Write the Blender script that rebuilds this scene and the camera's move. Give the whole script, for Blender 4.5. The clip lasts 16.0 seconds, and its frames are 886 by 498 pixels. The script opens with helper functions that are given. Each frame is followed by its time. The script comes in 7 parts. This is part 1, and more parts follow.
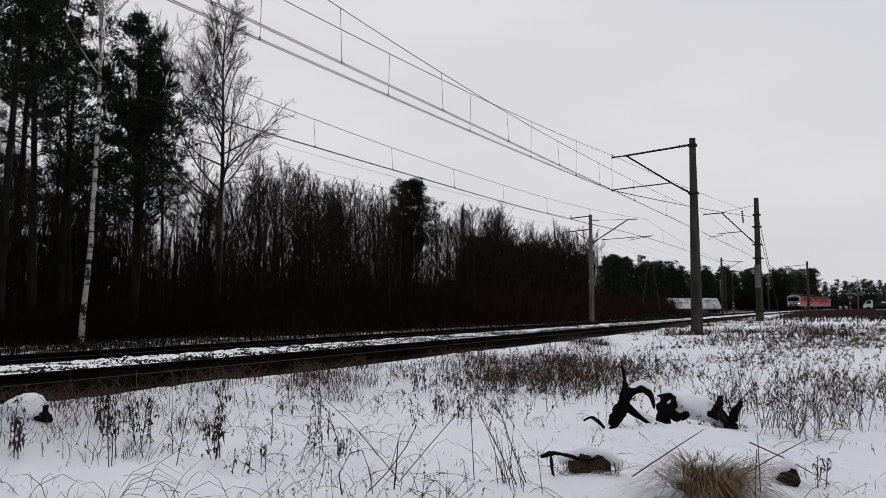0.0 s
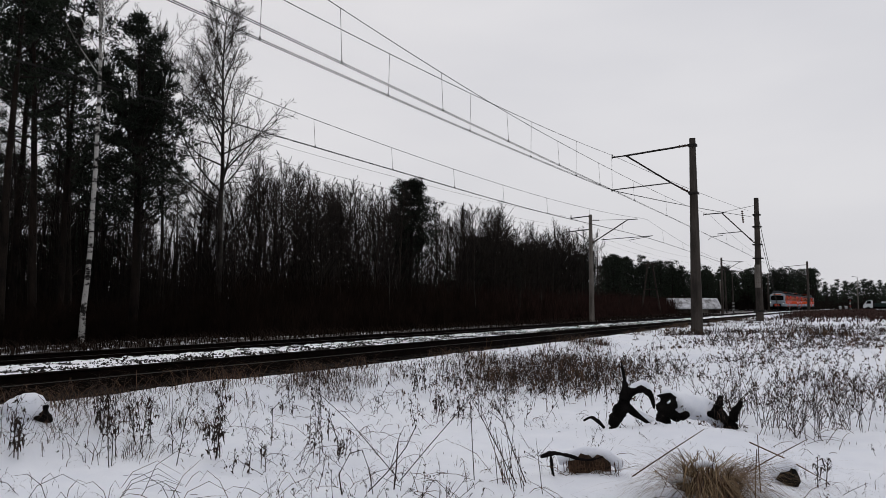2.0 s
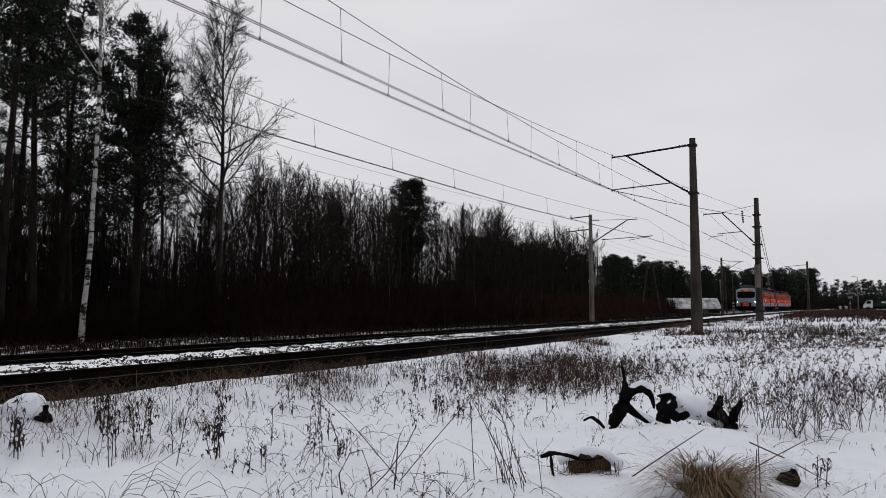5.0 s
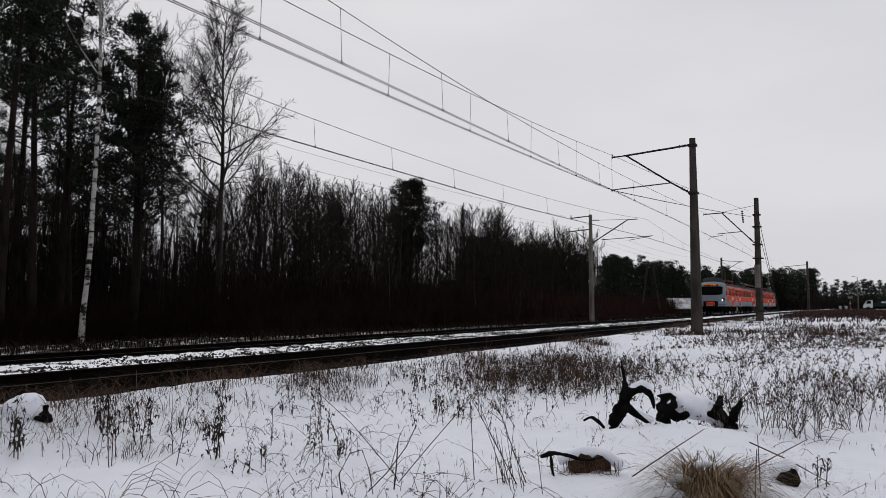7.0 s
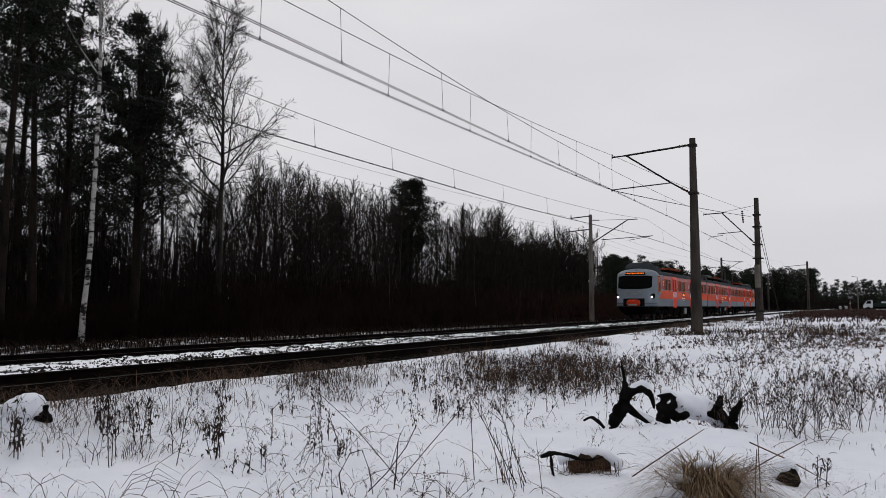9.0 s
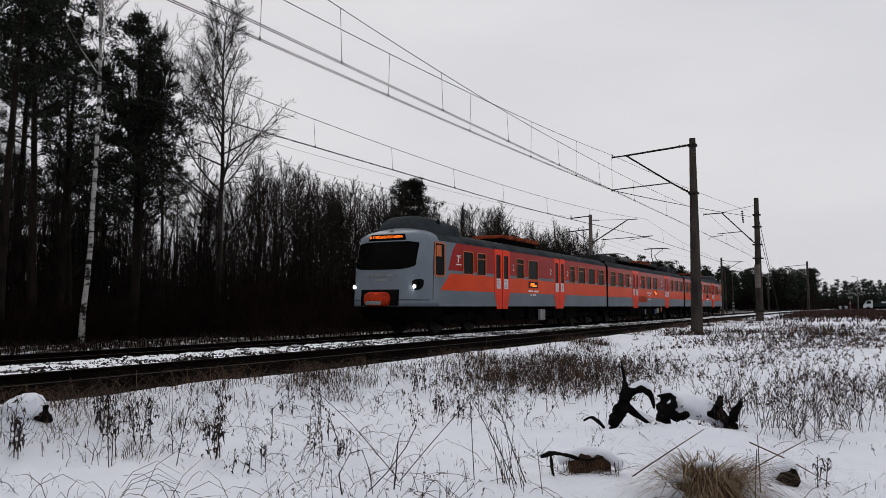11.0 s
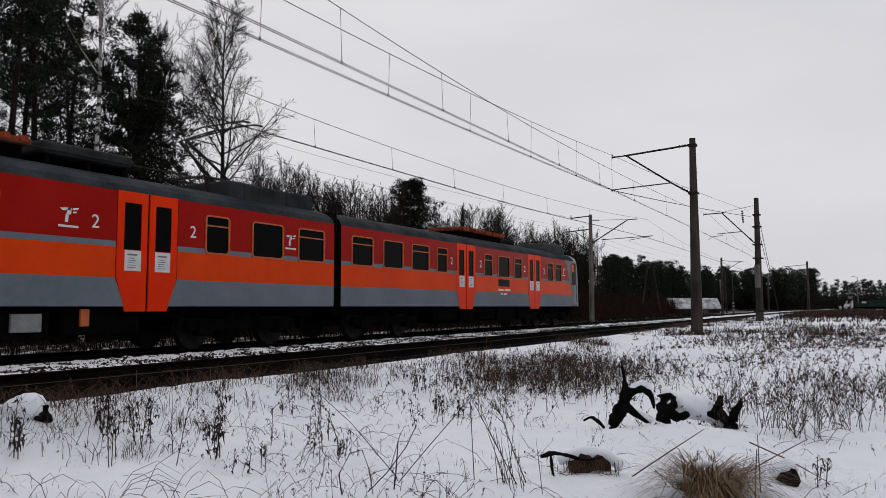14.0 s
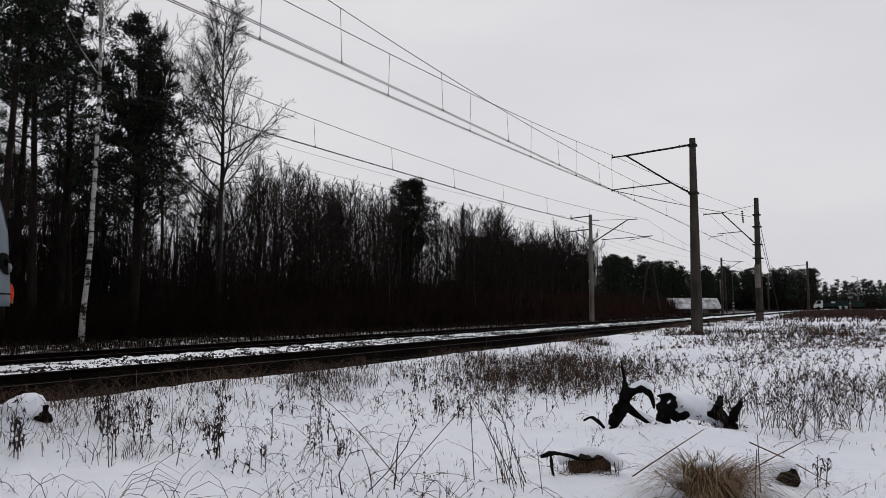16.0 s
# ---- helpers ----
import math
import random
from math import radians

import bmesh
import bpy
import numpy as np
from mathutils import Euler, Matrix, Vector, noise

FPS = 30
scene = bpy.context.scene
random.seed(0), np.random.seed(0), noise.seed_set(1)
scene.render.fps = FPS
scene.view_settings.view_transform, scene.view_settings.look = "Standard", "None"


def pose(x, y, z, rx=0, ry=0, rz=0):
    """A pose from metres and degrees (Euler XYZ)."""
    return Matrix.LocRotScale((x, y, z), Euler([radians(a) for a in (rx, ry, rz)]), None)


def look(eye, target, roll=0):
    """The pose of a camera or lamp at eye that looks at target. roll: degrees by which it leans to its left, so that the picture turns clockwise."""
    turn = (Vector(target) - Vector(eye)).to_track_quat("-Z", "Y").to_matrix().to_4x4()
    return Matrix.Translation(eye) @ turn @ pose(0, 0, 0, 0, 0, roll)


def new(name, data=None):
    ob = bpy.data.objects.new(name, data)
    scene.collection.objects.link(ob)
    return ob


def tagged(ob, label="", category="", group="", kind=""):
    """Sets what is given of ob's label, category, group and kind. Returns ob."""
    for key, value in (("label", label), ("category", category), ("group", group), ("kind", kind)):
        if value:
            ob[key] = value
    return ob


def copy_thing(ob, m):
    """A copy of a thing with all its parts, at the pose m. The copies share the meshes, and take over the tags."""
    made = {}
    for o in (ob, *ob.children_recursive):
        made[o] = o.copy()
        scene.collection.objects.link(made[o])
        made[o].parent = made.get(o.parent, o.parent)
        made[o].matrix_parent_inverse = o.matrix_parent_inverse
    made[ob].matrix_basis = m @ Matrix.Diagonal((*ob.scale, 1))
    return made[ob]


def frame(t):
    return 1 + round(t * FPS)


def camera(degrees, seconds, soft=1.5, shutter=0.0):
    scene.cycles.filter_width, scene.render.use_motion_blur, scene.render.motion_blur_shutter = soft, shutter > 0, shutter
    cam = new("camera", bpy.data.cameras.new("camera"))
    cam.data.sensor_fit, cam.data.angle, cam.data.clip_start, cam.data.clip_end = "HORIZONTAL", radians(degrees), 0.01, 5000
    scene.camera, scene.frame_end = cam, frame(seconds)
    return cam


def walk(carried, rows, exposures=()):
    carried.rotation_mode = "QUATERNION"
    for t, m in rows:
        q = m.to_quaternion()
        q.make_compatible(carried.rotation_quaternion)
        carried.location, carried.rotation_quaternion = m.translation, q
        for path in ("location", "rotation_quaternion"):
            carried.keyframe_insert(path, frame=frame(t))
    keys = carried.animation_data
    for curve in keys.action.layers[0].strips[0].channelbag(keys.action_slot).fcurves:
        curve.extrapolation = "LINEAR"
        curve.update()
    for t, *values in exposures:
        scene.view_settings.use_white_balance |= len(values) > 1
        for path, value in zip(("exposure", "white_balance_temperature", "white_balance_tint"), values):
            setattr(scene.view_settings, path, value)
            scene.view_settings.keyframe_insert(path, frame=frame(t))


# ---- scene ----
# The railway runs along +y; rail tops lie at z = 0. Metres.
EYE_Z = 0.95
NEAR_X, FAR_X = -9.66, -13.86      # centre lines of the two tracks
BEND_Y, BEND_R = 165.0, 850.0      # where the line starts to bend, and its radius

cam = camera(61.04, 16.0, soft=0.55)
STAND = pose(0, 0, EYE_Z, 90 + 4.364, 0, 28.96)
walk(cam, [(0.0, STAND), (16.0, STAND)])

# ---- light: an even winter overcast ----
world = bpy.data.worlds.new("overcast")
scene.world = world
world.use_nodes = True
wt = world.node_tree
wt.nodes.clear()
w_out = wt.nodes.new("ShaderNodeOutputWorld")
w_bg = wt.nodes.new("ShaderNodeBackground")
w_sky = wt.nodes.new("ShaderNodeTexSky")
w_sky.sky_type, w_sky.sun_disc = "NISHITA", False
w_sky.sun_elevation, w_sky.sun_rotation = radians(40), radians(-45)
w_sky.dust_density, w_sky.air_density = 4.0, 1.0
w_scale = wt.nodes.new("ShaderNodeVectorMath")
w_scale.operation = "SCALE"
w_scale.inputs["Scale"].default_value = 0.06
wt.links.new(w_sky.outputs[0], w_scale.inputs[0])
w_geo = wt.nodes.new("ShaderNodeTexCoord")
w_map = wt.nodes.new("ShaderNodeMapping")
w_map.inputs["Scale"].default_value = (1.0, 1.0, 3.2)
w_noise = wt.nodes.new("ShaderNodeTexNoise")
w_noise.inputs["Scale"].default_value = 1.6
w_noise.inputs["Detail"].default_value = 4.0
wt.links.new(w_geo.outputs["Generated"], w_map.inputs[0])
wt.links.new(w_map.outputs[0], w_noise.inputs["Vector"])
w_ramp = wt.nodes.new("ShaderNodeValToRGB")
w_ramp.color_ramp.elements[0].position, w_ramp.color_ramp.elements[0].color = 0.30, (0.622, 0.626, 0.672, 1)
w_ramp.color_ramp.elements[1].position, w_ramp.color_ramp.elements[1].color = 0.72, (0.742, 0.737, 0.766, 1)
wt.links.new(w_noise.outputs["Fac"], w_ramp.inputs[0])
w_mix = wt.nodes.new("ShaderNodeMix")
w_mix.data_type = "RGBA"
w_mix.inputs["Factor"].default_value = 0.94
wt.links.new(w_scale.outputs[0], w_mix.inputs["A"])
wt.links.new(w_ramp.outputs[0], w_mix.inputs["B"])
wt.links.new(w_mix.outputs["Result"], w_bg.inputs["Color"])
w_bg.inputs["Strength"].default_value = 1.0
wt.links.new(w_bg.outputs[0], w_out.inputs[0])

sun_data = bpy.data.lights.new("sun", "SUN")
sun_data.energy, sun_data.angle, sun_data.color = 0.45, radians(25), (1.0, 0.97, 0.93)
sun = new("sun", sun_data)
sun.matrix_world = look((-40, 40, 50), (0, 0, 0))


# ---- materials ----
def mat(name, a, b, rough=0.7, scale=4.0, bump=0.2, metal=0.0, fine=40.0, spec=0.12, stretch=(1, 1, 1), emit=None, power=0.0, tint=0.0):
    """Two colours mixed by a coarse and a fine noise, with a bump from both."""
    m = bpy.data.materials.new(name)
    m.use_nodes = True
    nt = m.node_tree
    p = nt.nodes["Principled BSDF"]
    tc = nt.nodes.new("ShaderNodeTexCoord")
    mp = nt.nodes.new("ShaderNodeMapping")
    mp.inputs["Scale"].default_value = stretch
    nt.links.new(tc.outputs["Object"], mp.inputs[0])
    n1, n2 = nt.nodes.new("ShaderNodeTexNoise"), nt.nodes.new("ShaderNodeTexNoise")
    n1.inputs["Scale"].default_value, n1.inputs["Detail"].default_value = scale, 5.0
    n2.inputs["Scale"].default_value, n2.inputs["Detail"].default_value = fine, 3.0
    for n in (n1, n2):
        nt.links.new(mp.outputs[0], n.inputs["Vector"])
    add = nt.nodes.new("ShaderNodeMath")
    add.operation = "MULTIPLY_ADD"
    add.inputs[1].default_value = 0.4
    nt.links.new(n2.outputs["Fac"], add.inputs[0])
    nt.links.new(n1.outputs["Fac"], add.inputs[2])
    ramp = nt.nodes.new("ShaderNodeValToRGB")
    ramp.color_ramp.elements[0].position, ramp.color_ramp.elements[0].color = 0.5, (*a, 1)
    ramp.color_ramp.elements[1].position, ramp.color_ramp.elements[1].color = 0.9, (*b, 1)
    nt.links.new(add.outputs[0], ramp.inputs[0])
    col = ramp.outputs[0]
    if tint:
        oi = nt.nodes.new("ShaderNodeObjectInfo")
        hsv = nt.nodes.new("ShaderNodeHueSaturation")
        mr = nt.nodes.new("ShaderNodeMapRange")
        mr.inputs["To Min"].default_value, mr.inputs["To Max"].default_value = 1 - tint, 1 + tint
        nt.links.new(oi.outputs["Random"], mr.inputs["Value"])
        nt.links.new(mr.outputs[0], hsv.inputs["Value"])
        nt.links.new(col, hsv.inputs["Color"])
        col = hsv.outputs[0]
    nt.links.new(col, p.inputs["Base Color"])
    p.inputs["Roughness"].default_value, p.inputs["Metallic"].default_value = rough, metal
    p.inputs["Specular IOR Level"].default_value = spec
    if bump:
        bp = nt.nodes.new("ShaderNodeBump")
        bp.inputs["Strength"].default_value, bp.inputs["Distance"].default_value = bump, 0.02
        nt.links.new(add.outputs[0], bp.inputs["Height"])
        nt.links.new(bp.outputs[0], p.inputs["Normal"])
    if emit:
        p.inputs["Emission Color"].default_value, p.inputs["Emission Strength"].default_value = (*emit, 1), power
    return m


def ground_material():
    """Snow; under the wood west of the line a litter of leaves shows through it in patches."""
    m = bpy.data.materials.new("snow_ground")
    m.use_nodes = True
    nt = m.node_tree
    p = nt.nodes["Principled BSDF"]
    geo = nt.nodes.new("ShaderNodeNewGeometry")
    sep = nt.nodes.new("ShaderNodeSeparateXYZ")
    nt.links.new(geo.outputs["Position"], sep.inputs[0])

    def noise_node(scale, detail=5.0):
        n = nt.nodes.new("ShaderNodeTexNoise")
        n.inputs["Scale"].default_value, n.inputs["Detail"].default_value = scale, detail
        nt.links.new(geo.outputs["Position"], n.inputs["Vector"])
        return n.outputs["Fac"]

    def math_node(op, a, b=None):
        n = nt.nodes.new("ShaderNodeMath")
        n.operation = op
        for k, v in enumerate((a, b)):
            if v is None:
                continue
            if isinstance(v, (int, float)):
                n.inputs[k].default_value = v
            else:
                nt.links.new(v, n.inputs[k])
        return n.outputs[0]

    def range_node(v, lo, hi, to_lo, to_hi):
        n = nt.nodes.new("ShaderNodeMapRange")
        for k, x in zip(("From Min", "From Max", "To Min", "To Max"), (lo, hi, to_lo, to_hi)):
            n.inputs[k].default_value = x
        nt.links.new(v, n.inputs["Value"])
        return n.outputs[0]

    big, mid, fine = noise_node(0.35), noise_node(3.0), noise_node(45.0, 3.0)
    snow = nt.nodes.new("ShaderNodeValToRGB")
    snow.color_ramp.elements[0].position, snow.color_ramp.elements[0].color = 0.3, (0.71, 0.735, 0.80, 1)
    snow.color_ramp.elements[1].position, snow.color_ramp.elements[1].color = 0.7, (0.82, 0.835, 0.875, 1)
    nt.links.new(math_node("ADD", math_node("MULTIPLY", big, 0.5), math_node("MULTIPLY", mid, 0.5)), snow.inputs[0])
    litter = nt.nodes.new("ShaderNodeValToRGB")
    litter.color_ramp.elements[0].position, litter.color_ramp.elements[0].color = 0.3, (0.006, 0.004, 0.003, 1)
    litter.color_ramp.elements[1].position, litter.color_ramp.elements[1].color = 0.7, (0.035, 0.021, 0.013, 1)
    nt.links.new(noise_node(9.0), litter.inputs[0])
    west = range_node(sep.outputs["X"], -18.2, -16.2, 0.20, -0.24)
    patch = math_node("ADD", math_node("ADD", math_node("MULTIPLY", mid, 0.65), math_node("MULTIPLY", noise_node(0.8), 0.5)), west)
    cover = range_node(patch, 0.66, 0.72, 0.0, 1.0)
    mix = nt.nodes.new("ShaderNodeMix")
    mix.data_type = "RGBA"
    nt.links.new(cover, mix.inputs["Factor"])
    nt.links.new(snow.outputs[0], mix.inputs["A"])
    nt.links.new(litter.outputs[0], mix.inputs["B"])
    nt.links.new(mix.outputs["Result"], p.inputs["Base Color"])
    p.inputs["Roughness"].default_value = 0.75
    p.inputs["Specular IOR Level"].default_value = 0.25
    bp = nt.nodes.new("ShaderNodeBump")
    bp.inputs["Strength"].default_value, bp.inputs["Distance"].default_value = 0.45, 0.05
    nt.links.new(math_node("ADD", mid, math_node("MULTIPLY", fine, 0.25)), bp.inputs["Height"])
    nt.links.new(bp.outputs[0], p.inputs["Normal"])
    return m


M_SNOWFIELD = ground_material()
M_SNOW = mat("snow", (0.71, 0.735, 0.80), (0.82, 0.835, 0.875), 0.75, 5.0, 0.4, fine=50, spec=0.25)
M_STONE = mat("ballast_stone", (0.004, 0.0035, 0.003), (0.022, 0.018, 0.015), 0.85, 14.0, 0.5, tint=0.3)
M_RAIL = mat("rusty_rail", (0.002, 0.0016, 0.0012), (0.008, 0.005, 0.004), 0.9, 6.0, 0.3, spec=0.04)
M_RAILTOP = mat("polished_rail", (0.006, 0.005, 0.0045), (0.018, 0.015, 0.013), 0.75, 8.0, 0.05, metal=0.2)
M_SLEEPER = mat("old_sleeper", (0.003, 0.0025, 0.002), (0.010, 0.008, 0.006), 0.95, 5.0, 0.4, spec=0.03)
M_CONCRETE = mat("weathered_concrete", (0.020, 0.017, 0.015), (0.062, 0.052, 0.045), 0.9, 2.5, 0.4, stretch=(1, 1, 0.3))
M_CONCRETE_PALE = mat("pale_concrete", (0.07, 0.062, 0.054), (0.17, 0.152, 0.134), 0.9, 2.5, 0.4, stretch=(1, 1, 0.3))
M_STEEL = mat("dark_steel", (0.010, 0.009, 0.008), (0.032, 0.028, 0.026), 0.7, 10.0, 0.2, metal=0.2)
M_WIRE = mat("catenary_wire", (0.008, 0.0075, 0.0075), (0.02, 0.019, 0.018), 0.8, 3.0, 0.0, metal=0.2)
M_INSULATOR = mat("brown_porcelain", (0.035, 0.018, 0.012), (0.07, 0.035, 0.025), 0.25, 6.0, 0.0)
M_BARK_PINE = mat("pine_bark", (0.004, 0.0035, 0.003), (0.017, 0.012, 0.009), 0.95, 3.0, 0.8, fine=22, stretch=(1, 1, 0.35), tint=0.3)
M_BARK = mat("grey_bark", (0.007, 0.006, 0.005), (0.028, 0.022, 0.018), 0.95, 3.0, 0.7, fine=22, stretch=(1, 1, 0.35), tint=0.3)
M_BARK_ASPEN = mat("pale_grey_bark", (0.008, 0.007, 0.006), (0.040, 0.035, 0.030), 0.9, 3.0, 0.7, fine=22, stretch=(1, 1, 0.5))
M_BIRCH = mat("birch_bark", (0.012, 0.011, 0.010), (0.40, 0.385, 0.365), 0.8, 2.2, 0.4, fine=9, stretch=(1, 1, 2.2))
birch_ramp = M_BIRCH.node_tree.nodes["Color Ramp"].color_ramp
birch_ramp.elements[0].position, birch_ramp.elements[1].position = 0.60, 0.72
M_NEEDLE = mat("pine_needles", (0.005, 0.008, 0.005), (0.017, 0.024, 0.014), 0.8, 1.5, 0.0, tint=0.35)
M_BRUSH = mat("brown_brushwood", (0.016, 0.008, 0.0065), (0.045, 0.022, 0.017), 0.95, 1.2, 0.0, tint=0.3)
# brushwood brown darkened towards black: shade put into the colour
M_VERGE = mat("shade_darkened_growth", (0.005, 0.004, 0.003), (0.018, 0.011, 0.008), 0.95, 1.2, 0.0, spec=0.03)
M_WEED = mat("dry_dark_weed", (0.010, 0.007, 0.006), (0.048, 0.033, 0.025), 0.9, 6.0, 0.0)
M_STRAW = mat("dry_straw", (0.10, 0.068, 0.036), (0.31, 0.22, 0.125), 0.85, 5.0, 0.0)
M_STRAW_DARK = mat("brown_dead_grass", (0.035, 0.020, 0.013), (0.125, 0.072, 0.043), 0.9, 3.0, 0.0)
M_CHAR = mat("charred_wood", (0.0015, 0.0015, 0.0015), (0.008, 0.007, 0.0065), 0.9, 7.0, 1.0, fine=60, spec=0.04, stretch=(1, 1, 0.6))


# ---- mesh helpers ----
def mesh_from(name, verts, faces, material, smooth=False):
    me = bpy.data.meshes.new(name)
    me.from_pydata(verts, [], faces)
    for m in (material if isinstance(material, (list, tuple)) else [material]):
        me.materials.append(m)
    if smooth:
        me.polygons.foreach_set("use_smooth", [True] * len(me.polygons))
    me.update()
    return me


def part(name, bm, material, parent, label="", smooth=False):
    """Links a bmesh, or a ready mesh, as one object under a thing or part."""
    if isinstance(bm, bpy.types.Mesh):
        me = bm
    else:
        me = bpy.data.meshes.new(name)
        bmesh.ops.recalc_face_normals(bm, faces=bm.faces[:])
        bm.to_mesh(me)
        bm.free()
        for m in (material if isinstance(material, (list, tuple)) else [material]):
            me.materials.append(m)
        if smooth:
            me.polygons.foreach_set("use_smooth", [True] * len(me.polygons))
    ob = new(name, me)
    ob.parent = parent
    if label:
        tagged(ob, label)
    return ob


def empty(name, m, label, category, group="", kind=""):
    ob = new(name)
    ob.matrix_world = m
    return tagged(ob, label, category, group, kind)


def box(bm, lo, hi, bevel=0.0):
    """A box between two corners."""
    r = bmesh.ops.create_cube(bm, size=1.0)
    for v in r["verts"]:
        v.co = Vector([lo[k] + (v.co[k] + 0.5) * (hi[k] - lo[k]) for k in range(3)])
    if bevel:
        edges = list({e for v in r["verts"] for e in v.link_edges})
        bmesh.ops.bevel(bm, geom=edges, offset=bevel, segments=2, affect="EDGES", profile=0.5)
    return bm


def boxed(lo, hi, bevel=0.0):
    return box(bmesh.new(), lo, hi, bevel)


class Tubes:
    """Gathers tapered tubes and flat blades as plain vertex and face lists."""

    def __init__(self):
        self.v, self.f = [], []

    def tube(self, pts, radii, sides=5, caps=True):
        base = len(self.v)
        n = len(pts)
        for i, p in enumerate(pts):
            a, b = pts[max(i - 1, 0)], pts[min(i + 1, n - 1)]
            d = (b - a)
            d = d.normalized() if d.length > 1e-9 else Vector((0, 0, 1))
            s = d.orthogonal().normalized() if abs(d.z) > 0.95 else d.cross(Vector((0, 0, 1))).normalized()
            t = d.cross(s)
            for k in range(sides):
                w = 2 * math.pi * k / sides
                self.v.append(p + (s * math.cos(w) + t * math.sin(w)) * radii[i])
        for i in range(n - 1):
            for k in range(sides):
                k2 = (k + 1) % sides
                self.f.append((base + i * sides + k, base + i * sides + k2, base + (i + 1) * sides + k2, base + (i + 1) * sides + k))
        if caps and sides > 2:
            self.f.append(tuple(base + k for k in reversed(range(sides))))
            self.f.append(tuple(base + (n - 1) * sides + k for k in range(sides)))

    def blade(self, pts, widths, side):
        base = len(self.v)
        for p, w in zip(pts, widths):
            self.v.append(p - side * w / 2)
            self.v.append(p + side * w / 2)
        for i in range(len(pts) - 1):
            a = base + 2 * i
            self.f.append((a, a + 1, a + 3, a + 2))

    def mesh(self, name, material, smooth=False):
        return mesh_from(name, self.v, self.f, material, smooth)


def bend(y):
    """How far the line lies east of its straight course at y: a slight drift west, then the bend."""
    drift = min(max((y - 60.0) / 80.0, 0.0), 1.0)
    return -0.75 * drift * drift * (3 - 2 * drift) + (0.0 if y < BEND_Y else (y - BEND_Y) ** 2 / (2 * BEND_R))


def smooth01(a, b, x):
    t = min(max((x - a) / (b - a), 0.0), 1.0)
    return t * t * (3 - 2 * t)


# ---- ground ----
def field_z(x, y):
    """Height of the snow at (x, y)."""
    rx = x - bend(y)
    z = -0.60 + 0.47 * smooth01(7.0, 36.0, y)
    shoulder = -0.15 + 0.10 * smooth01(20.0, 60.0, y)
    z += (shoulder - z) * smooth01(-6.3, -8.2, rx)
    z += (-0.42 - z) * smooth01(-8.35, -8.6, rx)           # bed under the ballast
    z += 0.12 * smooth01(-16.3, -18.0, rx) - 0.25 * smooth01(-20.0, -27.0, rx)
    far = smooth01(60, 200, math.hypot(x, y))
    lump = noise.noise((x * 0.55, y * 0.55, 0.3)) * 0.08 + noise.noise((x * 1.7, y * 1.7, 4.1)) * 0.05
    lump += noise.noise((x * 4.5, y * 4.5, 9.1)) * 0.022
    keep = 1.0 if rx > -8.2 or rx < -16.5 else 0.2
    z += lump * keep * (1 - 0.6 * far)
    z += 0.35 * math.exp(-((x + 0.5) / 7.0) ** 2 - ((y - 95) / 26.0) ** 2)   # a low rise beside the line
    # hummocks under the old stump, the turf and the tussock
    for hx, hy, hr, hh in ((-2.15, 8.85, 0.75, 0.10), (-1.45, 9.1, 0.6, 0.13), (-2.2, 6.75, 0.4, 0.08), (-7.75, 4.9, 0.5, 0.10)):
        q = ((x - hx) ** 2 + (y - hy) ** 2) / (hr * hr)
        if q < 6:
            z += hh * math.exp(-q)
    return z


def axis(stops):
    """Coordinates with the given spacing between stops: (start, step), ..., (end, 0)."""
    out = []
    for (a, st), (b, _) in zip(stops, stops[1:]):
        n = max(1, round((b - a) / st))
        out += [a + (b - a) * i / n for i in range(n)]
    return out + [stops[-1][0]]


def build_ground():
    xs = axis([(-1500, 250), (-500, 60), (-140, 12), (-44, 2.0), (-18, 0.7), (-9.2, 0.16), (-6.5, 0.10), (1.2, 0.4), (6, 2.5), (40, 12), (140, 60), (500, 250), (1500, 0)])
    ys = axis([(-600, 100), (-100, 12), (-16, 2.0), (2.6, 0.10), (12.5, 0.2), (22, 0.5), (44, 2.0), (130, 5), (280, 20), (600, 100), (2200, 0)])
    verts = [(x, y, field_z(x, y)) for y in ys for x in xs]
    n = len(xs)
    faces = [(j * n + i, j * n + i + 1, (j + 1) * n + i + 1, (j + 1) * n + i) for j in range(len(ys) - 1) for i in range(n - 1)]
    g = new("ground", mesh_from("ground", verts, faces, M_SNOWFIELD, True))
    tagged(g, "snow-covered rough meadow beside a railway, patchy under the trees", "snowy ground", kind="structure")


build_ground()


# ---- railway ----
def line_at(cx, y):
    """A point of the line and its direction at y along it."""
    return Vector((cx + bend(y), y, 0.0)), Vector((bend(y + 1) - bend(y - 1), 2.0, 0.0)).normalized()


def sweep(profile, cx, ys):
    """Vertices and faces of a closed profile (offset, z) swept along a track."""
    v, f, k = [], [], len(profile)
    for y in ys:
        p, d = line_at(cx, y)
        s = Vector((d.y, -d.x, 0))
        v += [p + s * a + Vector((0, 0, b)) for a, b in profile]
    for i in range(len(ys) - 1):
        for j in range(k):
            f.append((i * k + j, i * k + (j + 1) % k, (i + 1) * k + (j + 1) % k, (i + 1) * k + j))
    return v, f


RAIL = [(-0.07, -0.18), (0.07, -0.18), (0.07, -0.165), (0.012, -0.14), (0.012, -0.045), (0.036, -0.03), (0.036, -0.004), (0.026, 0.0),
        (-0.026, 0.0), (-0.036, -0.004), (-0.036, -0.03), (-0.012, -0.045), (-0.012, -0.14), (-0.07, -0.165)]
TRACK_YS = axis([(-60, 20), (60, 5), (420, 0)])


